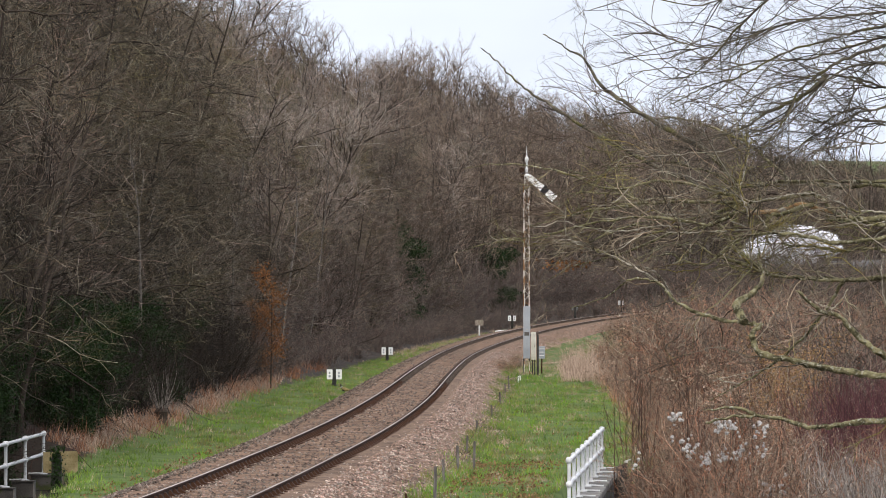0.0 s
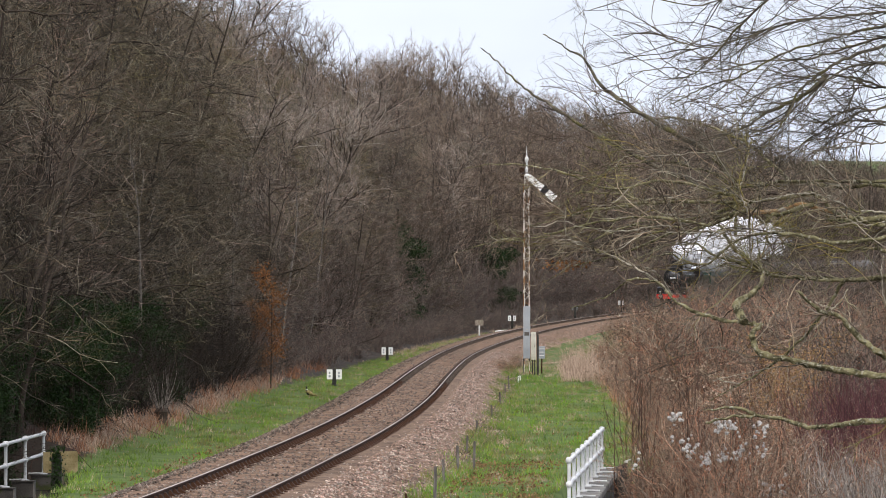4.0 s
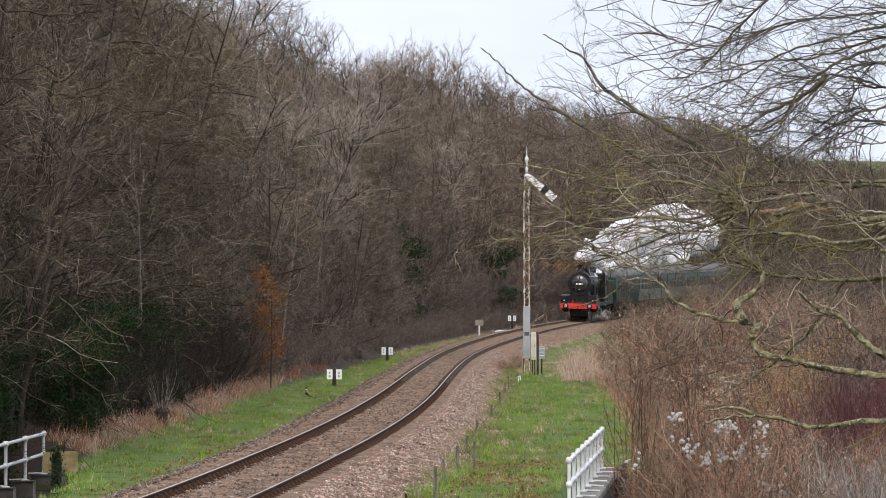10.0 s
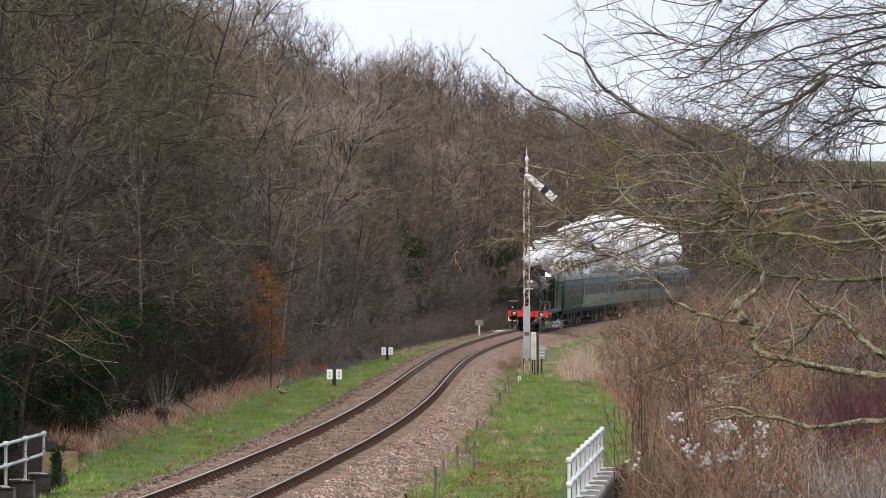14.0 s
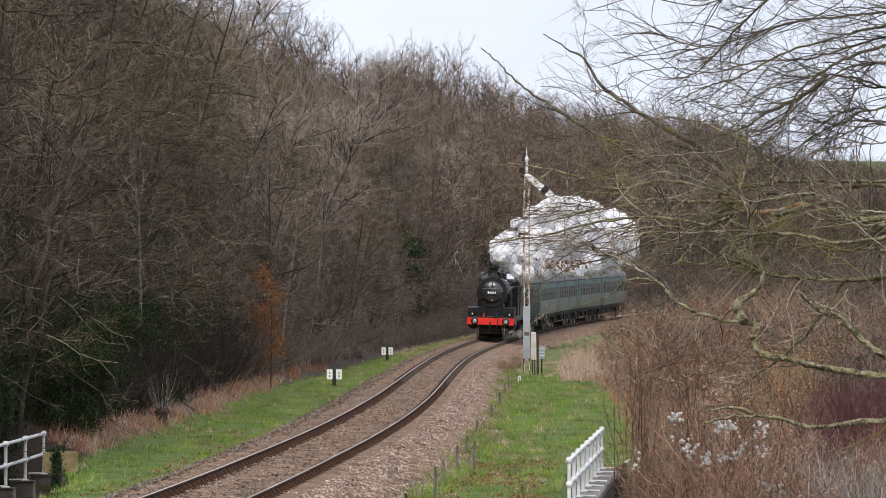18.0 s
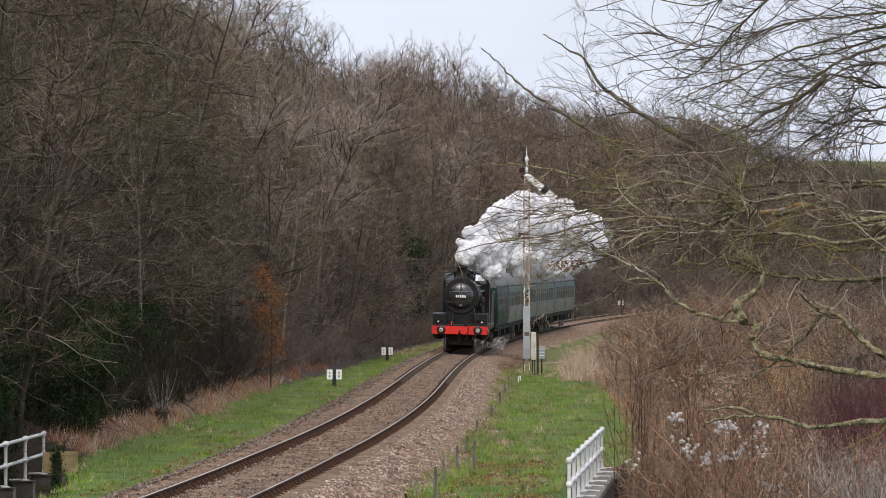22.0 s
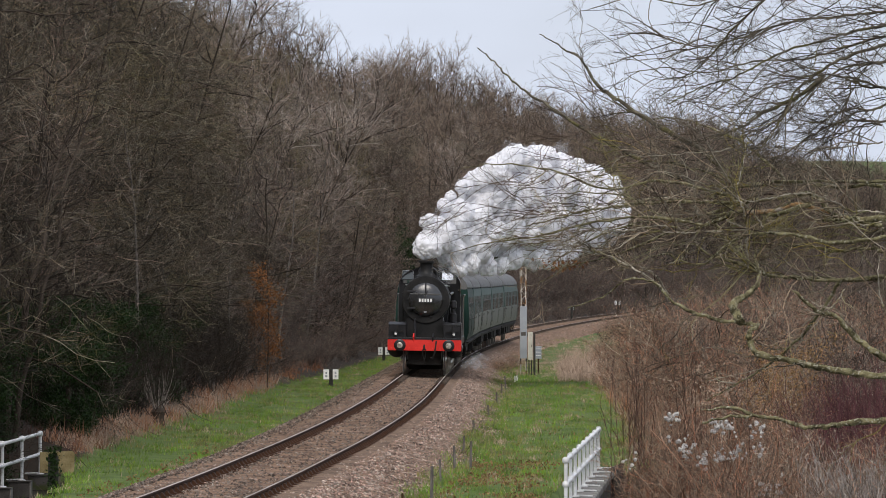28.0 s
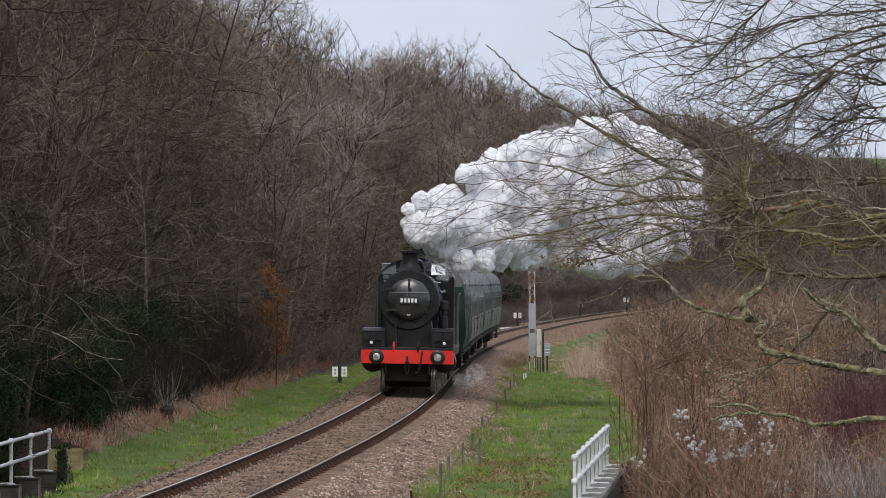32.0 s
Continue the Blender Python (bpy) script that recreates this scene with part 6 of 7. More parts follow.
# ---- shrubs ----
def shrub_mesh(seed, stems, height, spread, material, r=0.009, fork=4, tips=4, straight=False):
    rng = random.Random(seed)
    wood = []
    FINE.clear()
    for _ in range(stems):
        a, lean = rng.uniform(0, 2 * math.pi), abs(rng.gauss(0, spread))
        d = Vector((math.cos(a) * lean, math.sin(a) * lean, 1)).normalized()
        base = Vector((rng.gauss(0, 0.35), rng.gauss(0, 0.35), -0.1))
        stem = limb(rng, base, d, height * rng.uniform(0.5, 1.0), r, r * 0.45, 6, 0.05 if straight else 0.19, 0.03, wood)
        sprays(rng, stem[1:], fork, height * 0.32, r * 0.55, 0.35 if straight else 0.85, 0.05 if straight else 0.02, wood, tips)
    return sticks("stem_clump", wood, 3, M[material]), sticks("twig_spray", FINE, 3, M[material])


def shrub(name, label, me, category="shrub"):
    t = thing(name, label, category)
    for k in me:
        tagged(part(k.name.split(".")[0], k, None, t), kind="stuff")
    return t


def build_shrubs():
    rng = random.Random(31)
    red = [shrub("bramble_thicket", "tangled red-brown leafless thicket beside the line", shrub_mesh(40 + i, 40, 2.6, 0.6, "red_twig", r=0.0105, fork=7, tips=5)) for i in range(3)]
    for k, ob in enumerate(red):
        # withered leaves and seeds that cling to the twigs
        np.random.seed(300 + k)
        q = np.random.normal(size=(260, 3)) * np.array([0.85, 0.85, 0.55]) + np.array([0, 0, 1.35])
        tagged(part("withered_foliage", leaves("withered_foliage", q, 0.03, M["speck"]), None, ob), kind="stuff")
    brown = [shrub("hawthorn_bush", "bare brown bush with a dense twiggy crown", shrub_mesh(50 + i, 36, 3.4, 0.5, "twig", r=0.014, fork=7, tips=5)) for i in range(2)]
    purple = [shrub("dogwood", "purple-red stemmed winter shrub", shrub_mesh(60, 60, 2.2, 0.35, "purple_twig", fork=4, tips=2, straight=True))]
    pale = [shrub("pale_willow", "whitish upright leafless stems of a low willow", shrub_mesh(61, 60, 1.5, 0.3, "pale_twig", r=0.0115, fork=3, tips=2, straight=True))]
    coppice = [shrub("coppiced_shrub", "pale upright stems sprouting at the wood's edge", shrub_mesh(62, 24, 2.4, 0.45, "twig", r=0.011, fork=2, tips=2, straight=True))]
    for k in range(110):
        s, w = 52 + 234 * rng.random() ** 1.2, rng.uniform(7.4, 11) + abs(rng.gauss(0, 7))
        p = ground_at(s, w)
        kinds = rng.choice((red, red, red, brown))
        tall = 2.6 if kinds is red else 3.4
        reach = (2.3 if w > 9 else 1.4) + rng.uniform(-0.5, 0.5) - p.z
        if s < 100 and w > 9.5:
            reach -= 2.3
        place(kinds, rng.randrange(len(kinds)), s, w, max(0.45, reach / tall), rng.uniform(0, 360))
    for k in range(40):
        s, w = rng.uniform(56, 230), rng.uniform(6.7, 8.2)
        place(red, rng.randrange(3), s, w, rng.uniform(0.32, 0.62), rng.uniform(0, 360))
    for k in range(26):
        s = rng.uniform(262, 330)
        place(red, rng.randrange(3), s, rng.uniform(5.6, 9.0), rng.uniform(0.5, 0.8), rng.uniform(0, 360))
    for k in range(46):
        s = rng.uniform(330, 450)
        place(brown, rng.randrange(2), s, rng.uniform(5.5, 14.0), rng.uniform(0.9, 1.3) + 0.55 * (s > 385), rng.uniform(0, 360))
    for k in range(26):
        s = rng.uniform(440, 530)
        place(brown, rng.randrange(2), s, rng.uniform(6.0, 14.0), rng.uniform(1.6, 2.1), rng.uniform(0, 360))
    for s, w, size in ((176, 2.85, 0.34), (172, 2.5, 0.32), (180, 2.9, 0.34), (168, 2.3, 0.3), (174, 2.1, 0.28), (164, 2.6, 0.26), (48, 6.7, 0.65), (50, 7.2, 0.7), (46, 6.9, 0.6), (53, 6.8, 0.5), (44, 7.3, 0.65)):
        place(red, rng.randrange(3), s, w, size, rng.uniform(0, 360))
    for k in range(14):
        s, w = rng.uniform(36, 52), rng.uniform(7.6, 12)
        place(red, rng.randrange(3), s, w, (rng.uniform(-0.3, 0.3) - 0.1 - ground_at(s, w).z) / 2.6, rng.uniform(0, 360))
    for k in range(12):
        place(purple, 0, rng.uniform(56, 72), rng.uniform(10.7, 13.0), rng.uniform(1.2, 1.5), rng.uniform(0, 360))
    for k in range(9):
        place(pale, 0, rng.uniform(36, 46), rng.uniform(10.3, 12.2), rng.uniform(1.2, 1.55), rng.uniform(0, 360))
    for s, w in ((76, -5.9), (128, -6.0), (136, -5.9), (144, -6.0), (152, -5.9)):
        place(coppice, 0, s, w, rng.uniform(0.45, 0.7), rng.uniform(0, 360))
    # low scrub that fills the foot of the wood: coloured dark for the shade under the near trees, paler red-brown brush
    # further on
    under = [shrub("undergrowth_bush", "tangled undergrowth at the foot of the trees, coloured dark for shade", shrub_mesh(70 + i, 30, 3.2, 0.7, "dark_twig", r=0.012, fork=7, tips=6)) for i in range(2)]
    brush = [shrub("brush_thicket", "red-grey leafless brush at the wood's edge", shrub_mesh(75 + i, 34, 3.0, 0.75, "brush_twig", r=0.015, fork=8, tips=6)) for i in range(3)]
    s = 40.0
    while s < 470:
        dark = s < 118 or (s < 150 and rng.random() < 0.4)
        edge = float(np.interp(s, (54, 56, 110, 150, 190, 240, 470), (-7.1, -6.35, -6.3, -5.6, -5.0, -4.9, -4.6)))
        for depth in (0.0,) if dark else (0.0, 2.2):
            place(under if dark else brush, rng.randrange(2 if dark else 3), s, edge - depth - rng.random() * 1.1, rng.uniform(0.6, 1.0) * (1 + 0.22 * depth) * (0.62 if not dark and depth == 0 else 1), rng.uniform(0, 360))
        s += rng.uniform(1.5, 2.4) if dark else rng.uniform(2.4, 3.4)


build_shrubs()


def build_edge_stems():
    """Single trees that stand out at the wood's edge, and the dark saplings behind the parapet."""
    rng = random.Random(63)
    old = thing("leaning_tree", "two leaning moss-dark trunks at the wood's foot", "tree")
    for x0, x1, r in ((-0.2, 0.3, 0.12), (0.05, 0.6, 0.07)):
        path = [Vector((x0, 0, -0.4)), Vector((x0 + 0.08, 0, 0.6)), Vector((x0 + 0.2, 0.1, 1.2)), Vector((x1 - 0.1, 0.2, 2.0)), Vector((x1, 0.5, 2.9)), Vector((x1 + 0.3, 0.9, 3.9)), Vector((x1 + 0.35, 1.4, 5.0)), Vector((x1 + 0.8, 1.9, 6.4))]
        path = smooth_path(path, 4)
        part("trunk", Shape().tube(path, r, 10, 0.02), "bark", old)
        twigs = []
        FINE.clear()
        sprays(rng, [(q, Vector((0.3, 0, 0.95)), 0.03) for q in path[8:]], 26, 1.3, 0.014, 0.9, 0.04, twigs, 7)
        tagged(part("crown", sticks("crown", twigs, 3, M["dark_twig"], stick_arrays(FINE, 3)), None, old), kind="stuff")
    old.matrix_basis = Matrix.Translation((-9.0, 112.5, 0.1))
    for s, w, h, r in ((77, -6.25, 7.5, 0.05), (118, -6.3, 8.0, 0.05), (93, -6.3, 6.0, 0.035), (150, -6.2, 8.5, 0.06), (176, -6.4, 9.0, 0.06)):
        birch = thing("silver_birch", "slender pale-barked birch at the wood's edge", "tree")
        twigs = []
        FINE.clear()
        stem = limb(rng, Vector((0, 0, -0.2)), Vector((0.08, 0, 1)).normalized(), h, r, 0.012, 14, 0.05, 0.03, twigs)
        part("trunk", Shape().tube([Vector((0, 0, -0.2))] + [j[0] for j in stem], r, 8, 0.012), "birch_bark", birch)
        twigs.clear()
        sprays(rng, stem[4:], 26, 1.1, 0.01, 0.8, 0.05, twigs, 5)
        tagged(part("crown", sticks("crown", twigs, 3, M["grey_twig"], stick_arrays(FINE, 3)), None, birch), kind="stuff")
        birch.matrix_basis = Matrix.Translation(ground_at(s, w)) @ pose(0, 0, 0, 0, 0, rng.uniform(0, 360))
    pollard = thing("pollard_stump", "old pollard stump with a fan of pale upright shoots", "tree")
    stump = Shape().lathe([(0.24, -0.3), (0.2, 0.05), (0.19, 0.25), (0.25, 0.4), (0.18, 0.52), (0.05, 0.56)], 12)
    stump.v = [(x * rng.uniform(0.88, 1.12), y * rng.uniform(0.88, 1.12), z) for x, y, z in stump.v]
    part("trunk", stump, "bark", pollard)
    shoots = []
    FINE.clear()
    for k in range(34):
        a, lean = rng.uniform(0, 2 * math.pi), abs(rng.gauss(0, 0.42))
        d = Vector((math.cos(a) * lean, math.sin(a) * lean, 1)).normalized()
        limb(rng, Vector((0.12 * math.cos(a), 0.12 * math.sin(a), 0.44)), d, rng.uniform(0.6, 1.8), 0.01, 0.004, 8, 0.1, 0.07, shoots)
    tagged(part("shoot_fan", sticks("shoot_fan", shoots, 4, M["pale_twig"]), None, pollard), "pale upright shoots", kind="stuff")
    pollard.matrix_basis = Matrix.Translation(ground_at(74, -5.5)) @ Matrix.Scale(0.75, 4)
    stems = [shrub("red_stemmed_sapling", "dark red-stemmed sapling behind the bridge parapet", shrub_mesh(64 + i, 7, 3.0, 0.12, "dark_red_twig", r=0.012, fork=4, tips=2, straight=True)) for i in range(2)]
    for k, (x, y, size) in enumerate(((4.15, 112, 0.95), (4.3, 109, 1.05), (4.55, 111, 0.9), (4.8, 108, 1.0), (4.2, 115, 0.8), (5.3, 110, 0.85), (5.9, 106, 0.9))):
        a = np.array([x]), np.array([y])
        w = float(ground_z(*a)[1][0])
        s = float(np.interp(y, Y_S, S))
        place(stems, k % 2, s, w, size, rng.uniform(0, 360))


build_edge_stems()


def leafy(name, label, category, seed, spots, size, material, count, core=None):
    """A leaf mass: leaves scattered through overlapping clumps (x, y, z, rx, rz) about the base."""
    rng = np.random.default_rng(seed)
    np.random.seed(seed)
    pts = []
    for x, y, z, rx, rz in spots:
        q = rng.normal(size=(count, 3))
        q /= np.linalg.norm(q, axis=1, keepdims=True)
        q *= (rng.random((count, 1)) ** 0.45) * (1 + 0.25 * np.sin(q[:, :1] * 7 + q[:, 2:] * 5 + x))
        pts.append(q * np.array([rx, rx, rz]) + np.array([x, y, z]))
    t = thing(name, label, category)
    me = leaves("leaves", np.concatenate(pts), size, M[material])
    tagged(part("foliage", me, None, t), kind="stuff")
    return t


def build_evergreens():
    rng = random.Random(9)
    ivy = []
    for i in range(3):
        spots = [(rng.gauss(0, 0.5), rng.gauss(0, 0.5), 0.5 + 0.75 * k, rng.uniform(0.7, 1.25), rng.uniform(0.5, 0.9)) for k in range(6)]
        t = leafy("ivy_clad_tree", "tree stump and stem smothered in dark green ivy", "tree", 90 + i, spots, 0.06, "ivy", 2300)
        stem = Shape().tube([(0, 0, -0.3), (0.1, 0, 2), (0, 0.1, 3.5), (0.2, 0, 5.5)], 0.16, 8, 0.05)
        part("trunk", stem, "bark", t)
        ivy.append(t)
    for k, (s, w) in enumerate(((44, -7.3), (46, -7.4), (48, -7.2), (50, -7.0), (52, -7.3), (54, -6.9), (57, -6.8), (60, -6.5), (63, -7.2), (68, -6.5), (72, -7.0), (76, -6.5), (80, -6.8), (83, -6.4), (86, -6.7), (89, -6.4), (92, -7.5), (98, -7.0), (106, -7.6), (113, -7.2), (84, -8.6), (95, -8.8), (120, -8.4),
                                (56, -6.6), (165, -9), (268, -7.4), (272, -8.2), (335, -7.2), (341, -7.8), (180, -14), (230, -11), (57.5, -6.15), (59, -6.1), (60.5, -6.05))):
        place(ivy, k % 3, s, w, 1.3 if 260 < s < 280 else 1.1 if s > 330 else 0.5 if s in (57.5, 59, 60.5) else rng.uniform(0.46, 0.62) if 55 < s < 79 else 0.55 if s < 56 else rng.uniform(0.4, 0.6), rng.uniform(0, 360))
    spots = [(rng.gauss(0, 0.2), rng.gauss(0, 0.3), 0.9 + 0.42 * k, 0.42, 0.4) for k in range(8)]
    copper = [leafy("copper_leaved_beech", "slim young beech holding dead copper leaves", "tree", 95, spots, 0.045, "beech", 260)]
    part("trunk", Shape().tube([(0, 0, -0.2), (0.05, 0, 2), (0, 0.05, 4.6)], 0.028, 8, 0.01), "bark", copper[0])
    place(copper, 0, 126, -5.4, 1.05, 0)
    place(copper, 0, 133, -6.2, 0.7, 80)
    gold = [leafy("golden_leaved_bush", "tall bush holding withered golden-tan leaves", "shrub", 99, [(rng.gauss(0, 0.6), rng.gauss(0, 0.4), 1.2 + 0.3 * k, 0.5, 0.6) for k in range(9)], 0.045, "gold_leaf", 110)]
    for k in shrub_mesh(100, 20, 3.6, 0.3, "red_twig"):
        tagged(part(k.name.split(".")[0], k, None, gold[0]), kind="stuff")
    for s, w in ((96, 11.0), (100, 12.3), (92, 10.4)):
        place(gold, 0, s, w, rng.uniform(0.85, 1.05), rng.uniform(0, 360))
    spots = [(rng.gauss(0, 0.5), rng.gauss(0, 0.5), 1.2 + 0.2 * k, 0.4, 0.35) for k in range(6)]
    dry = [leafy("dry_leaved_bush", "low bush with withered tan leaves", "shrub", 96, spots, 0.05, "straw", 70)]
    for k in shrub_mesh(97, 14, 2.6, 0.35, "red_twig"):
        tagged(part(k.name.split(".")[0], k, None, dry[0]), kind="stuff")
    for s, w in ((74, 8.6), (60, 9.2), (100, 9.6), (88, 8.0)):
        place(dry, 0, s, w, rng.uniform(0.8, 1.1), rng.uniform(0, 360))


build_evergreens()


def build_clematis():
    """Old man's beard: grey vine stems with fluffy seed heads."""
    rng = random.Random(14)
    t = thing("clematis_vine", "wild clematis with fluffy white seed heads over the thicket", "climbing plant")
    for k in shrub_mesh(98, 60, 2.3, 0.4, "red_twig", r=0.008):
        tagged(part(k.name.split(".")[0], k, None, t), kind="stuff")
    puff = bmesh.new()
    bmesh.ops.create_icosphere(puff, subdivisions=2, radius=0.05)
    for v in puff.verts:
        v.co *= rng.uniform(0.6, 1.25)
    me = bpy.data.meshes.new("seed_head")
    puff.to_mesh(me)
    puff.free()
    me.materials.append(M["seed"])
    for k in range(170):
        c = rng.choice(((-1.13, 1.78), (-0.92, 1.31), (-0.77, 1.15), (-0.25, 1.68), (-0.04, 1.62), (0.11, 1.17), (0.48, 1.52), (0.48, 1.15), (-0.2, 1.07), (0.63, 0.48), (0.84, 0.53), (-1.86, 0.97), (-0.5, 1.0)))
        m = pose(c[0] + rng.gauss(0, 0.085), rng.gauss(0, 0.2), c[1] + rng.gauss(0, 0.085), rng.uniform(0, 360), rng.uniform(0, 360)) @ Matrix.Scale(rng.uniform(0.35, 0.9), 4)
        part("seed_head", me, None, t, at=m)
    t.matrix_basis = Matrix.Translation((5.35, 98, -1.1))


build_clematis()


# ---- lineside things ----
def build_signal():
    t = thing("semaphore_signal", "rusty white lattice semaphore signal seen from behind, arm lowered", "railway signal", Matrix.Translation((3.53, 225, -0.6)))
    h = 8.35
    for x in (-0.1, 0.1):
        for y in (-0.1, 0.1):
            part("post_angle", Shape().tube([(x * 1.12, y * 1.12, 0.0), (x, y, 0.9), (x * 0.85, y * 0.85, h)], 0.022, 4), "flaking", t)
    for k in range(26):
        z0, z1 = 2.9 + k * 0.21, 2.9 + (k + 1) * 0.21
        for y in (-0.095, 0.095):
            s = 1 if k % 2 else -1
            part("lattice_bar", Shape().tube([(-0.095 * s, y, z0), (0.095 * s, y, z1)], 0.012, 4), "flaking", t)
    case = part("casing", Shape().box(-0.145, 0.145, -0.145, 0.145, 0.66, 2.86, ch=0.01), "grey_paint", t, "grey sheet-steel casing round the post's foot")
    part("nameplate", Shape().box(-0.1, 0.1, -0.15, -0.145, 1.62, 1.78), "dark_concrete", case)
    for x in (-0.12, 0.12):
        part("post_foot", Shape().box(x - 0.03, x + 0.03, -0.12, -0.06, -0.3, 0.66), "black_wood", t)
    fin = Shape().lathe([(0.1, 0), (0.12, 0.04), (0.05, 0.12), (0.045, 0.25), (0.08, 0.3), (0.035, 0.36), (0.035, 0.6), (0.07, 0.65), (0.09, 0.72), (0.07, 0.79), (0.025, 0.85), (0.02, 1.03), (0.004, 1.3)], 16, Matrix.Translation((0, 0, h - 0.02)))
    part("finial", fin, "white", t, "white turned finial")
    pivot = (-0.02, 0.16, 8.42)
    m = Matrix.Translation(pivot) @ Matrix.Rotation(radians(40.5), 4, "Y")
    arm = part("signal_arm", Shape().add([tuple(m @ Vector(p)) for p in [(a, y, z) for y in (0.0, 0.018) for a, z in ((0.05, -0.115), (1.6, -0.16), (1.6, 0.16), (0.05, 0.115))]],
               [(0, 1, 2, 3), (7, 6, 5, 4), (0, 4, 5, 1), (1, 5, 6, 2), (2, 6, 7, 3), (3, 7, 4, 0)]), "white", t, "white arm with a black stripe", smooth=False)
    part("arm_stripe", Shape().box(0.9, 1.16, -0.006, 0.024, -0.15, 0.15, m), "black_paint", arm)
    part("arm_pivot", Shape().lathe([(0.06, -0.2), (0.06, 0.06)], 12, Matrix.Translation(pivot) @ Matrix.Rotation(math.pi / 2, 4, "X")), "rust", arm)
    for a, z, name in ((-0.2, 0.1, "red_lens"), (-0.14, -0.16, "glass")):
        c = Matrix.Translation((a, 0.14, 8.5 + z)) @ Matrix.Rotation(math.pi / 2, 4, "X")
        ring = part("spectacle_ring", Shape().lathe([(0.1, -0.012), (0.118, -0.012), (0.118, 0.012), (0.1, 0.012)], 20, c), "rust", arm)
        part("spectacle_glass", Shape().lathe([(0.1, -0.004), (0.1, 0.004)], 20, c), name, ring)
    part("lamp_case", Shape().box(-0.18, -0.06, 0.2, 0.34, 8.3, 8.55, ch=0.02), "black_paint", t)
    part("lamp_bracket", Shape().box(-0.2, 0.0, 0.1, 0.36, 8.26, 8.3), "rust", t)
    for x in (0.13, -0.13):
        part("ladder_side", Shape().tube([(x, 0.72, 0.7), (x, 0.32, h - 0.4)], 0.014, 5), "flaking", t)
    for k in range(24):
        f = 0.09 + 0.91 * (k + 0.5) / 24
        part("ladder_rung", Shape().tube([(-0.13, 0.75 - 0.43 * f, f * (h - 0.4)), (0.13, 0.75 - 0.43 * f, f * (h - 0.4))], 0.009, 5), "flaking", t)
    part("counterweight", Shape().box(-0.35, 0.15, 0.14, 0.18, 5.85, 5.95).lathe([(0.08, -0.03), (0.08, 0.03)], 12, Matrix.Translation((-0.3, 0.17, 5.9)) @ Matrix.Rotation(math.pi / 2, 4, "X")), "rust", t)

    t = thing("relay_cabinet", "narrow cream trackside cabinet on dark legs", "cabinet", Matrix.Translation((3.8, 224, -0.5)))
    part("case", Shape().box(-0.095, 0.095, -0.18, 0.18, 0.52, 1.68, ch=0.012), "cream_paint", t)
    part("door", Shape().box(-0.062, 0.062, -0.19, -0.18, 0.6, 1.6), "cream_paint", t)
    part("door_catch", Shape().box(0.04, 0.06, -0.2, -0.19, 1.05, 1.15), "rust", t)
    for x in (-0.05, 0.05):
        part("leg", Shape().box(x - 0.022, x + 0.022, -0.06, 0.06, -0.2, 0.52), "black_wood", t)
    t = thing("timber_post", "dark rotten timber post beside the cabinet", "post", Matrix.Translation((3.97, 223.6, -0.6)))
    part("post", Shape().prism([(-0.045, -0.2), (0.045, -0.2), (0.04, 1.66), (-0.02, 1.72), (-0.045, 1.6)], -0.05, 0.05, "y"), "black_wood", t)
    t = thing("junction_box", "small grey metal junction box on a stake", "box", Matrix.Translation((4.18, 226, -0.7)))
    part("case", Shape().box(-0.13, 0.13, -0.08, 0.08, 0.74, 1.26, ch=0.015), "grey_paint", t)
    for z in (0.86, 1.0, 1.14):
        part("louvre", Shape().box(-0.1, 0.1, -0.09, -0.08, z, z + 0.03), "white_rail", t)
    part("stake", Shape().box(-0.03, 0.03, -0.03, 0.03, -0.2, 0.74), "rust", t)


def build_marker(s, w, rise=0.0, paint="white"):
    p = ground_at(s, w)
    a = line(s)[3]
    t = thing("marker_post", "black lineside post with two white boards", "sign", Matrix.Translation(p) @ pose(0, 0, 0, 0, 0, -math.degrees(a)), group="lineside markers")
    part("post", Shape().box(-0.075, 0.075, -0.06, 0.06, -0.2, 0.66 + rise, ch=0.012), "black_wood", t)
    for x in (-0.17, 0.17):
        b = part("board", Shape().box(x - 0.105, x + 0.105, -0.075, -0.055, 0.29 + rise, 0.65 + rise, ch=0.006), paint, t)
        part("faded_bar", Shape().box(x - 0.035, x + 0.035, -0.078, -0.075, 0.36 + rise, 0.44 + rise), "grey_paint", b)
        part("faded_bar", Shape().box(x - 0.03, x + 0.03, -0.078, -0.075, 0.48 + rise, 0.56 + rise), "grey_paint", b)


